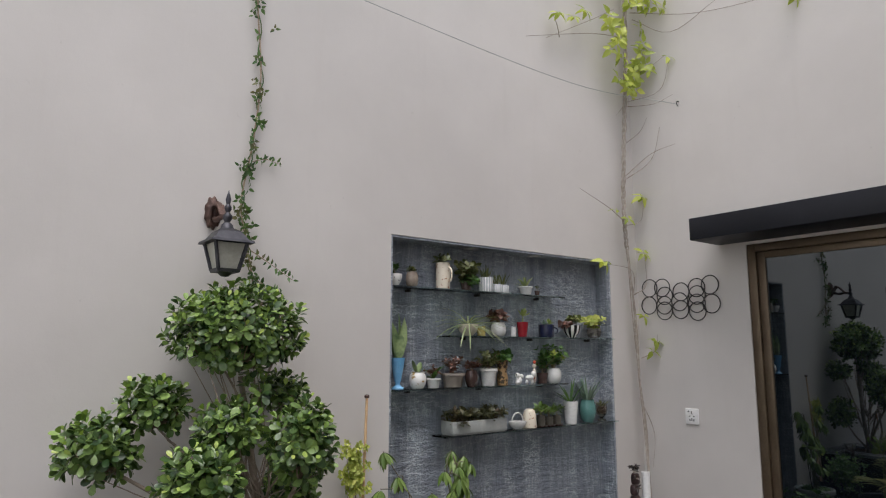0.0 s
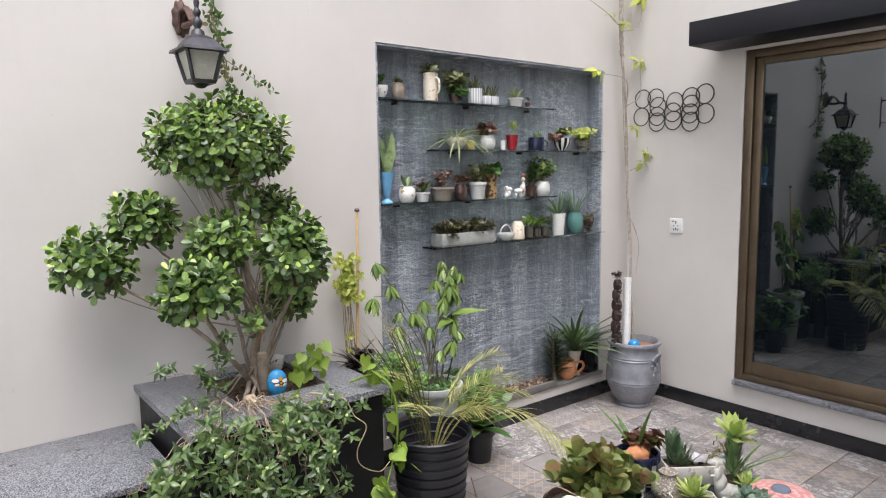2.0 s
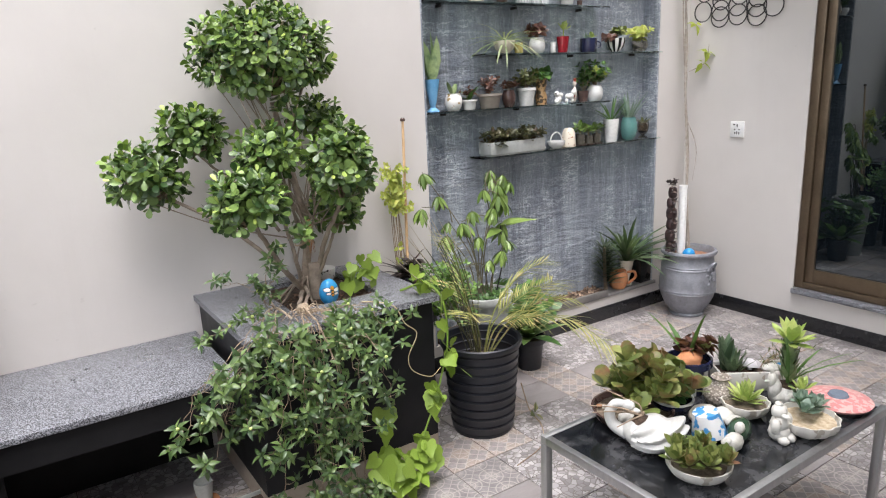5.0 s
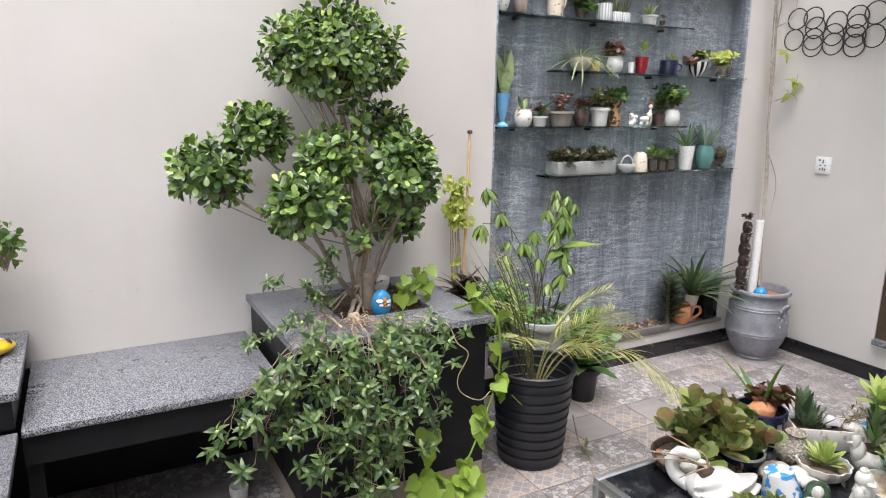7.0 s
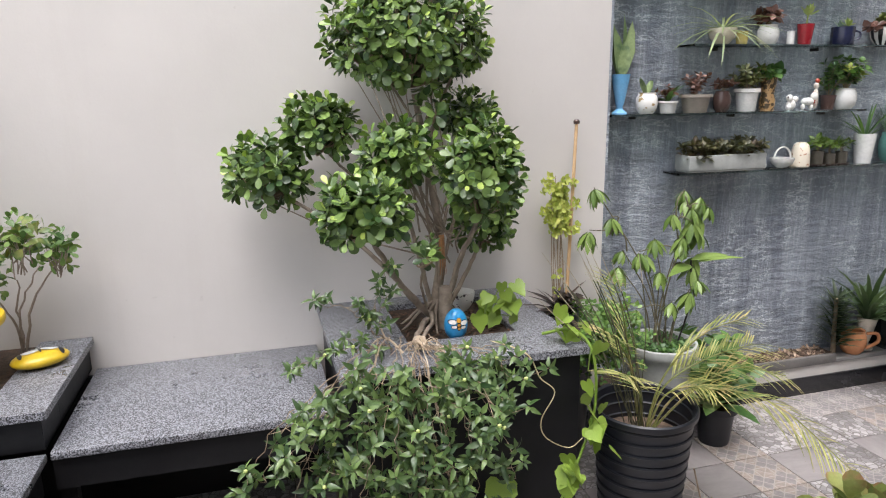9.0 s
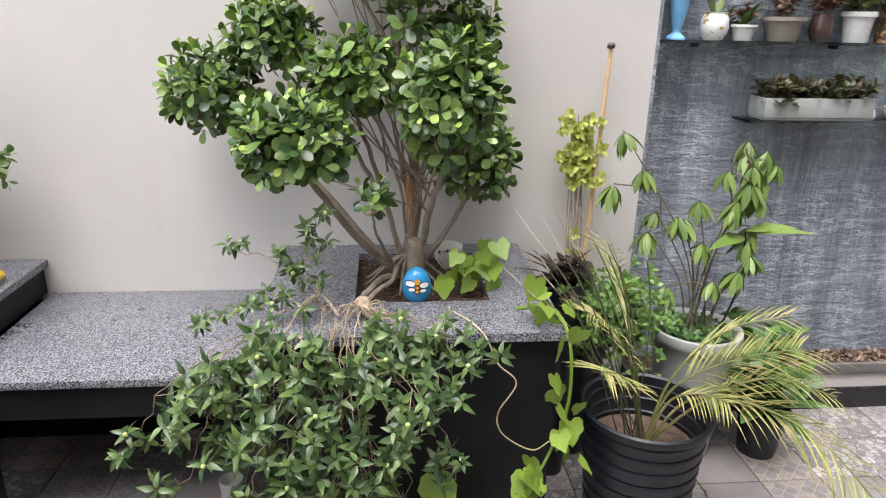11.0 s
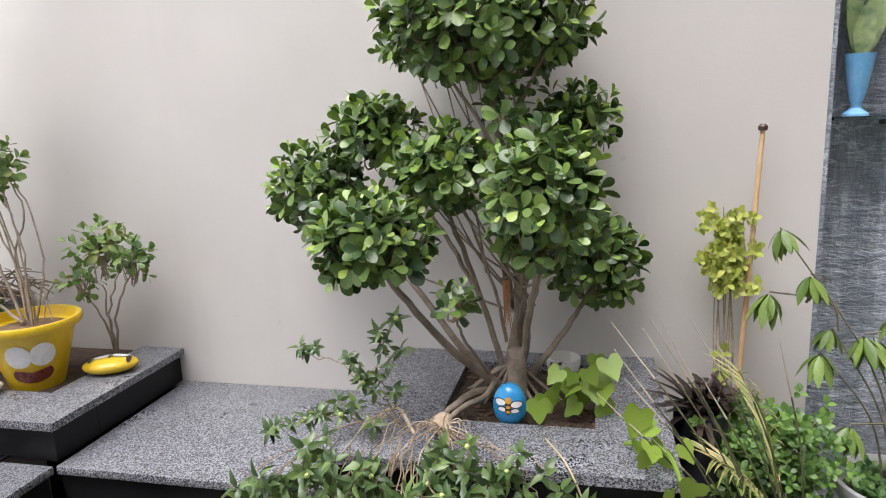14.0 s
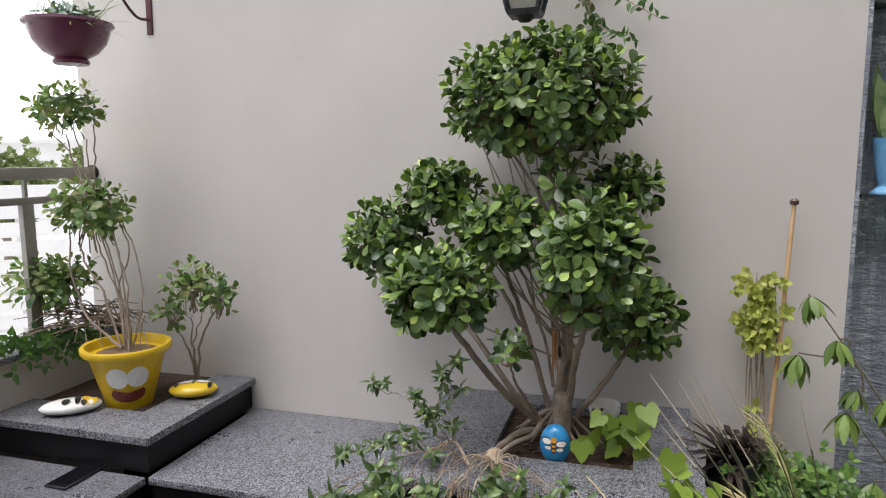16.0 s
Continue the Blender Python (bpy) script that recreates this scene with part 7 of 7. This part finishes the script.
def leggy(root, o, legs, heads, size=0.042):
    for pts in legs:
        r = rng.uniform(0.0028, 0.0052)
        part("stem", tube(bmesh.new(), [Vector(p) - o + Vector((rng.gauss(0, 0.0025), rng.gauss(0, 0.0025), 0)) for p in bend(pts, 5)], r, 0.002, 7), BARK, root)
    for c, r, n in heads:
        rows, tips = [], []
        clump(rng, Vector(c) - o, r, n, size, rows, tips, 6, 0.04, BACK - o.y - 0.02)
        part("leaf_head", leaf_mesh("leaf_head", rows + tips, LEAF_BUSH, "round", 0.2, 0.1), LEAF_BUSH, root)
        tw = bmesh.new()
        for i in range(13):
            d = Vector((rng.uniform(-1, 1), rng.uniform(-1, 1), rng.uniform(-0.2, 1))).normalized()
            a0 = Vector(c) - o - Vector((rng.uniform(-0.45, 0.45) * r[0], rng.uniform(-0.4, 0.4) * r[1], r[2] * rng.uniform(1.0, 1.9)))
            tube(tw, bend([a0, a0 * 0.4 + (Vector(c) - o) * 0.6 + d * 0.02, Vector(c) - o + Vector((d.x * r[0], d.y * r[1], d.z * r[2])) * 0.9], 3), 0.0022, 0.0012, 5)
        part("twig_spray", tw, BARK, root)


LEAF_BUSH = leaf("bush_leaf", (0.05, 0.11, 0.03), (0.21, 0.32, 0.09), (0.30, 0.30, 0.10), rough=0.38, through=0.25)
o = Vector((0.322, 2.96, 0.6155))
leggy(yp, o, [((0.32, 2.97, 0.79), (0.28, 2.99, 1.0), (0.20, 3.01, 1.2), (0.12, 3.02, 1.35), (0.08, 3.02, 1.50)), ((0.30, 2.97, 0.79), (0.22, 2.98, 0.98), (0.13, 3.0, 1.1), (0.12, 3.01, 1.22)), ((0.33, 2.96, 0.79), (0.33, 2.97, 1.0), (0.27, 3.0, 1.14), (0.24, 3.02, 1.28)),
              ((0.31, 2.98, 0.79), (0.25, 3.0, 1.04), (0.17, 3.02, 1.3), (0.15, 3.03, 1.48)), ((0.32, 2.99, 0.79), (0.27, 3.01, 1.1), (0.20, 3.03, 1.22)),
              ((0.30, 2.96, 0.80), (0.16, 2.97, 0.90), (0.10, 2.98, 1.05), (0.09, 3.0, 1.2)), ((0.33, 2.98, 0.80), (0.36, 3.0, 0.95), (0.33, 3.02, 1.1), (0.27, 3.03, 1.22)), ((0.31, 2.97, 0.79), (0.29, 2.98, 0.95), (0.22, 3.0, 1.08), (0.17, 3.01, 1.2)),
              ((0.30, 2.98, 0.79), (0.27, 3.0, 0.98), (0.30, 3.02, 1.12), (0.26, 3.02, 1.24)), ((0.16, 3.01, 1.3), (0.10, 3.02, 1.42), (0.0, 3.02, 1.52)), ((0.19, 3.01, 1.28), (0.18, 3.03, 1.42), (0.19, 3.03, 1.53)), ((0.17, 3.02, 1.28), (0.13, 3.03, 1.4), (0.11, 3.02, 1.54))],
      [((0.085, 3.02, 1.58), (0.125, 0.075, 0.055), 30), ((0.165, 3.01, 1.245), (0.135, 0.09, 0.075), 40)])
side_plant = thing("young_ficus", (0.42, 3.16, 0.6155), "small leggy ficus shrub growing in the corner planter", "shrub")
o = Vector((0.42, 3.16, 0.6155))
leggy(side_plant, o, [((0.42, 3.16, 0.60), (0.43, 3.14, 0.75), (0.45, 3.10, 0.88)), ((0.42, 3.16, 0.60), (0.44, 3.13, 0.78), (0.52, 3.10, 0.92)), ((0.42, 3.16, 0.60), (0.41, 3.14, 0.75), (0.37, 3.12, 0.85)), ((0.42, 3.16, 0.60), (0.48, 3.12, 0.80), (0.565, 3.10, 0.93))],
      [((0.475, 3.09, 0.995), (0.062, 0.06, 0.055), 18), ((0.57, 3.10, 0.96), (0.036, 0.04, 0.042), 9), ((0.375, 3.11, 0.885), (0.028, 0.04, 0.032), 6)], 0.04)
lb = thing("parapet_shrub", (0.10, 3.08, 0.6155), "leafy shrub with dry hanging twigs by the parapet", "shrub")
o = Vector((0.10, 3.08, 0.6155))
leggy(lb, o, [((0.12, 3.10, 0.60), (0.08, 3.06, 0.78), (0.0, 3.02, 0.90)), ((0.10, 3.08, 0.60), (0.02, 3.04, 0.80), (-0.08, 3.0, 0.92))], [((-0.05, 3.0, 0.985), (0.12, 0.08, 0.075), 34), ((0.03, 3.04, 1.0), (0.06, 0.05, 0.06), 14)], 0.042)
dr = bmesh.new()
for i in range(70):
    a0 = Vector((rng.uniform(-0.12, 0.14), rng.uniform(-0.08, 0.08), 0.24 + rng.uniform(-0.02, 0.03)))
    e = a0 + Vector((rng.uniform(-0.25, 0.2), rng.uniform(-0.2, 0.08), rng.uniform(-0.06, 0.06)))
    if e.x < 0.02:
        e.z = max(e.z, 0.20)
    tube(dr, bend([a0, (a0 + e) / 2 + Vector((0, 0, 0.025)), e], 3), 0.0028, 0.0014, 4)
part("dry_twig", dr, surface("dead_twig", (0.10, 0.075, 0.055), (0.26, 0.2, 0.15), 30, 0.9), lb, "dry brown twigs over the coping")
rows = []
for i in range(60):
    p = Vector((rng.uniform(-0.16, 0.02), rng.uniform(-0.35, 0.0), rng.uniform(0.13, 0.24)))
    if p.x < 0.0 - 0.08:
        p.z = max(p.z, 0.2)
    rosette(rng, p, (0.4, -0.7, -0.3), 4, 0.035, 0.009, (0.5, 1.5), rows)
part("trailing_foliage", leaf_mesh("trailing_foliage", rows, LEAF_GREEN, "lance", 0.2, 0.3), LEAF_GREEN, lb)
painted_stone((0.225, 2.805, 0.6305), 0.088, 0.05, 0.022, WHITE, "flat white stone painted with black and yellow bands", turn=38, patches=(((0.055, 0.0), (0.022, 0.036), YELLOW_PAINT, "top"), ((0.022, -0.008), (0.009, 0.03), BLACK_PAINT, "top"), ((-0.01, -0.022), (0.012, 0.016), BLACK_PAINT, "top"), ((0.04, -0.03), (0.008, 0.012), BLACK_PAINT, "top")))
painted_stone((0.50, 3.035, 0.6305), 0.078, 0.052, 0.024, YELLOW_PAINT, "flat yellow stone painted with white petals and black bands", turn=25, patches=(((-0.022, 0.012), (0.026, 0.022), WHITE, "top"), ((0.03, 0.012), (0.024, 0.02), WHITE, "top"), ((0.002, 0.01), (0.004, 0.028), BLACK_PAINT, "top"), ((0.056, -0.012), (0.007, 0.02), BLACK_PAINT, "top"), ((-0.052, -0.005), (0.006, 0.02), BLACK_PAINT, "top")))
ph = thing("mobile_phone", (0.395, 2.643, 0.5175), "black mobile phone lying face up on the granite bench", "phone", turn=-1)
part("case", boxes((-0.037, -0.075, 0, 0.037, 0.075, 0.008), bevel=0.003), BLACK_PLASTIC, ph)
part("screen", boxes((-0.033, -0.071, 0.0081, 0.033, 0.071, 0.0086)), glaze("phone_screen", (0.006, 0.006, 0.008), rough=0.08), ph)

hp = thing("hanging_pot", (0.232, 2.90, 1.70), "purple glazed hanging bowl with trailing succulents on a wall bracket", "hanging pot")
part("bowl", lathe([(0, 0.0), (0.048, 0.0), (0.052, 0.008), (0.046, 0.018), (0.075, 0.035), (0.10, 0.065), (0.112, 0.095), (0.114, 0.108), (0.126, 0.116), (0.124, 0.124), (0.108, 0.118), (0.095, 0.08), (0, 0.05)], 44), glaze("plum_glaze", (0.10, 0.018, 0.045), (0.14, 0.03, 0.065), 0.3), hp)
part("soil", lathe([(0, 0.108), (0.10, 0.104), (0.10, 0.095), (0, 0.095)], 20), SOIL, hp)
bush(rng, hp, 0.105, 0.10, 22, 0.035, LEAF_BLUE, 0.18, 4, tall=0.5); blades(rng, hp, 0.11, 22, 0.13, 0.004, LEAF_SPIDER, 1.5, 0.6, 0.08)
for a in (0.5, 2.6, 4.7):
    part("cord", tube(bmesh.new(), [(0.118 * math.cos(a), 0.118 * math.sin(a), 0.12), (0, 0, 0.40)], 0.0018, 0.0018, 5), WHITE_PLASTIC, hp)
br = thing("wall_bracket", (0.232, BACK, 1.90), "dark red iron scroll bracket on the wall", "bracket")
part("plate", boxes((-0.012, -0.006, -0.05, 0.012, -0.0005, 0.26), bevel=0.002), glaze("plum_iron", (0.09, 0.02, 0.03), rough=0.5), br)
part("arm", tube(bmesh.new(), bend([(0, -0.006, 0.22), (0, -0.15, 0.24), (0, -0.34, 0.22), (0, -0.37, 0.24)], 6), 0.006, 0.005, 8), glaze("plum_iron_arm", (0.09, 0.02, 0.03), rough=0.5), br)
part("brace", tube(bmesh.new(), bend([(0, -0.006, 0.0), (0, -0.07, 0.0), (0, -0.14, 0.06), (0, -0.17, 0.15), (0, -0.18, 0.228)], 6), 0.005, 0.005, 8), glaze("plum_iron_brace", (0.09, 0.02, 0.03), rough=0.5), br)

# ---- railing on the parapet ----
rail = thing("railing", (-0.06, BACK, 0.803), "grey steel railing with two rails and flat posts", "railing")
part("top_rail", boxes((-0.02, -5.6, 0.545, 0.02, -0.012, 0.585), bevel=0.003), RAIL, rail)
part("rail", boxes((-0.012, -5.6, 0.462, 0.012, -0.012, 0.486), bevel=0.003), RAIL, rail)
part("wall_clamp", lathe([(0, 0), (0.026, 0), (0.026, 0.01), (0, 0.012)], 16), IRON, rail)
rail.children[-1].matrix_local = pose(0.0, -0.001, 0.565, 90, 0, 0)
for i in range(7):
    y = -0.30 - i * 0.88
    part("post", boxes((-0.011, y - 0.022, 0.0005, 0.011, y + 0.022, 0.4615), bevel=0.002), RAIL, rail)
    part("standoff", boxes((-0.006, y - 0.006, 0.4865, 0.006, y + 0.006, 0.5445)), RAIL, rail)

cable = thing("fallen_vine", (2.55, 2.62, 0.0), "thin dark trailing vine lying on the floor tiles", "vine")
part("stem", tube(bmesh.new(), bend([(-0.05, 0.02, 0.16), (-0.02, 0.0, 0.03), (-0.04, -0.10, 0.004), (-0.15, -0.22, 0.004), (-0.32, -0.27, 0.004)], 6), 0.003, 0.002, 5), TWIG, cable)
part("foliage", leaf_mesh("foliage", rosette(rng, (-0.03, -0.04, 0.035), (0.4, -0.5, 0.5), 4, 0.05, 0.016), LEAF_OLIVE, "oval"), LEAF_OLIVE, cable)

# ---- beyond the parapet ----
rng = random.Random(41)
solid("ground", boxes((-700, -700, -3.7, 700, 700, -3.6)), surface("street_dust", (0.52, 0.50, 0.46), (0.6, 0.58, 0.54), 0.05, 0.95, fine=2), "pale dusty street and open ground far below the terrace", "ground")
solid("terrace_block", boxes((-0.14, -2.82, -3.598, RIGHT + 0.22, 3.53, -0.302)), PAINT, "plastered storey under the terrace", "building")
PALE = surface("pale_render", (0.80, 0.79, 0.77), (0.84, 0.83, 0.81), 0.6, 0.8)


def house(x, y, w, d, h, turn, label):
    g = thing("house", (x, y, -3.6), label, "house", "far houses", turn)
    part("wall", boxes((-w / 2, -d / 2, 0, w / 2, d / 2, h)), PALE, g)
    part("roof", boxes((-w / 2 - 0.2, -d / 2 - 0.2, h + 0.002, w / 2 + 0.2, d / 2 + 0.2, h + 0.35)), PALE, g)
    for k in range(int(h // 3)):
        for i in range(int(w // 3)):
            wx = -w / 2 + 1.5 + i * 3
            part("window", boxes((wx - 0.6, -d / 2 - 0.03, 0.9 + k * 3, wx + 0.6, -d / 2 - 0.002, 2.3 + k * 3)), MIRROR, g)
    return g


house(-52, 46, 18, 10, 6.6, -130, "pale rendered house further down the street")
house(-30, 52, 12, 9, 6.2, -150, "pale rendered house behind street trees")
fence = thing("street_fence", (-9.0, 10.8, -3.6), "white horizontal-slat boundary fence across the street", "fence", turn=42)
for i in range(5):
    part("post", boxes((-8 + i * 4 - 0.08, -0.08, 0, -8 + i * 4 + 0.08, 0.08, 4.5)), PALE, fence)
for k in range(13):
    part("slat", boxes((-8.1, -0.14, 0.25 + k * 0.34, 8.1, -0.085, 0.52 + k * 0.34)), PALE, fence)


def far_tree(x, y, h, r, label):
    g = thing("tree", (x, y, -3.6), label, "tree", "street trees")
    part("trunk", tube(bmesh.new(), bend([(0, 0, 0), (0.1, 0, h * 0.3), (0.0, 0.1, h * 0.7)]), 0.22, 0.08, 8), BARK, g)
    for i in range(5):
        a = i * 1.3
        part("limb", tube(bmesh.new(), bend([(0, 0, h * 0.35), (r * 0.3 * math.cos(a), r * 0.3 * math.sin(a), h * 0.55), (r * 0.7 * math.cos(a), r * 0.7 * math.sin(a), h * 0.72)], 4), 0.08, 0.03, 6), BARK, g)
    rows = []
    for i in range(420):
        c = rng.choice(((0, 0, 0.78), (0.5, 0.2, 0.68), (-0.5, 0.1, 0.66), (0.1, -0.5, 0.7), (-0.1, 0.5, 0.72)))
        p = Vector((c[0] * r + rng.gauss(0, r * 0.28), c[1] * r + rng.gauss(0, r * 0.28), c[2] * h + rng.gauss(0, h * 0.10)))
        rosette(rng, p, (rng.uniform(-1, 1), rng.uniform(-1, 1), 0.5), 6, 0.30, 0.11, (0.3, 1.5), rows)
    part("crown", leaf_mesh("crown", rows, LEAF_STREET, "oval", 0.2, 0.2), LEAF_STREET, g)


LEAF_STREET = leaf("street_tree_leaf", (0.14, 0.18, 0.07), (0.26, 0.30, 0.12), rough=0.5)
far_tree(-18.0, 14.6, 6.2, 1.5, "leafy street tree beyond the railing")
far_tree(-22, 21.5, 5.6, 2.0, "leafy street tree near the houses")
far_tree(-25, 30, 6.0, 2.4, "leafy street tree further down the road")

# ---- floor tiles ----
def tile_look(name, kind, a, b):
    m, n, p = blank(name)
    v = coords(m)
    rnd = n.new("ShaderNodeObjectInfo").outputs["Random"]
    if kind == "pebble":
        c = n.new("ShaderNodeTexVoronoi")
        c.feature = "DISTANCE_TO_EDGE"
        c.inputs["Scale"].default_value = 42
        link(m, v, c.inputs["Vector"])
        f = c.outputs["Distance"]
        c2 = n.new("ShaderNodeTexVoronoi")
        c2.inputs["Scale"].default_value = 42
        link(m, v, c2.inputs["Vector"])
        bw = n.new("ShaderNodeRGBToBW")
        link(m, c2.outputs["Color"], bw.inputs[0])
        col = ramp(m, bw.outputs[0], (0.2, a), (0.8, b))
        col = blend(m, ramp(m, f, (0.02, 1.0), (0.09, 0.0)), col, (0.14, 0.125, 0.11))
        h = ramp(m, f, (0.0, 0.0), (0.15, 1.0))
    elif kind in ("star", "ring"):
        sep = n.new("ShaderNodeSeparateXYZ")
        link(m, v, sep.inputs[0])

        def calc(how, p_, q_=0.0):
            k = n.new("ShaderNodeMath")
            k.operation = how
            for sock, val in zip(k.inputs, (p_, q_)):
                if isinstance(val, (int, float)):
                    sock.default_value = val
                else:
                    link(m, val, sock)
            return k.outputs[0]

        u, w = calc("PINGPONG", sep.outputs[0], 0.05), calc("PINGPONG", sep.outputs[1], 0.05)
        if kind == "star":
            lines = (calc("ABSOLUTE", calc("SUBTRACT", u, w)), calc("ABSOLUTE", calc("SUBTRACT", calc("ADD", u, w), 0.05)), calc("ABSOLUTE", calc("SUBTRACT", calc("MAXIMUM", u, w), 0.03)))
            zone = calc("SUBTRACT", calc("ADD", u, w), 0.05)
        else:
            r = calc("SQRT", calc("ADD", calc("MULTIPLY", u, u), calc("MULTIPLY", w, w)))
            lines = (calc("ABSOLUTE", calc("SUBTRACT", r, 0.045)), calc("ABSOLUTE", calc("SUBTRACT", r, 0.022)), calc("MINIMUM", calc("ABSOLUTE", calc("SUBTRACT", u, w)), calc("MINIMUM", u, w)))
            zone = calc("SUBTRACT", r, 0.034)
        f = calc("MINIMUM", lines[0], calc("MINIMUM", lines[1], lines[2]))
        tone = noise_node(m, v, 30, 5, 0.7)
        col = blend(m, ramp(m, calc("MULTIPLY_ADD", zone, 40.0), (0.35, 0.0), (0.65, 1.0)), a, b)
        col = blend(m, 0.7, col, ramp(m, tone, (0.3, 0.6), (0.7, 1.35)), "MULTIPLY")
        col = blend(m, ramp(m, f, (0.0012, 0.75), (0.0028, 0.0)), col, (0.44, 0.40, 0.36))
        h = ramp(m, f, (0.0008, 1.0), (0.003, 0.0))
    else:
        f = noise_node(m, v, 16, 6, 0.7, (0.5, 1.6, 1))
        col = ramp(m, f, (0.3, a), (0.7, b))
        h = f
    wear = noise_node(m, v, 6, 5, 0.65)
    col = blend(m, ramp(m, wear, (0.48, 0.0), (0.8, 0.28)), col, (0.22, 0.203, 0.2))
    col = blend(m, 0.5, col, ramp(m, rnd, (0.0, 0.85), (1.0, 1.15)), "MULTIPLY")
    link(m, col, p.inputs["Base Color"])
    link(m, ramp(m, wear, (0.3, 0.24), (0.7, 0.46)), p.inputs["Roughness"])
    bump(m, p, h, 0.25, 0.002)
    return m


TILE_LOOKS = [tile_look("pebble_tile", "pebble", (0.18, 0.167, 0.167), (0.44, 0.412, 0.412)), tile_look("star_tile", "star", (0.30, 0.246, 0.216), (0.227, 0.206, 0.203)),
              tile_look("ring_tile", "ring", (0.272, 0.246, 0.241), (0.21, 0.194, 0.194)), tile_look("plain_tile", "plain", (0.222, 0.20, 0.197), (0.294, 0.268, 0.262))]
TILE = 0.2
tile_meshes = []
for look_ in TILE_LOOKS:
    tile_meshes.append(mesh_of("tile", boxes((-TILE / 2 + 0.0019, -TILE / 2 + 0.0019, -0.0118, TILE / 2 - 0.0019, TILE / 2 - 0.0019, 0.0), bevel=0.0008), look_))
floor_ob = bpy.data.objects["floor"]
rests = [bmesh.new() for k in range(4)]
for i in range(23):
    for j in range(30):
        x, y = RIGHT - 0.1 - TILE * i, BACK - 0.1 - TILE * j
        if x < 0.1 or y < -2.5:
            continue
        k = rng.choice((0, 0, 0, 1, 1, 2, 2, 3))
        if x > 1.15 and y > 0.75:
            t = new("tile", tile_meshes[k])
            t.parent = floor_ob
            t.location, t.rotation_euler = (x, y, -0.0002), (0, 0, rng.choice((0, 1, 2, 3)) * math.pi / 2)
        else:
            box(rests[k], x - TILE / 2 + 0.0019, y - TILE / 2 + 0.0019, -0.0118, x + TILE / 2 - 0.0019, y + TILE / 2 - 0.0019, -0.0002)
for k in range(4):
    tagged(part("tile_field", rests[k], TILE_LOOKS[k], floor_ob), kind="stuff")

# self-lit white sheet added for the bright hazy, overexposed distance beyond the street
glow_sheet, hn, hp_ = blank("glowing_haze_sheet")
hp_.inputs["Base Color"].default_value = (0.8, 0.8, 0.8, 1)
hp_.inputs["Emission Color"].default_value = (1.0, 0.995, 0.98, 1)
hp_.inputs["Emission Strength"].default_value = 0.9
solid("backdrop", boxes((-101, 0, -3.59, -100, 220, 70)), glow_sheet, "glowing white sheet standing for the hazy, overexposed sky in the far distance", "sky")
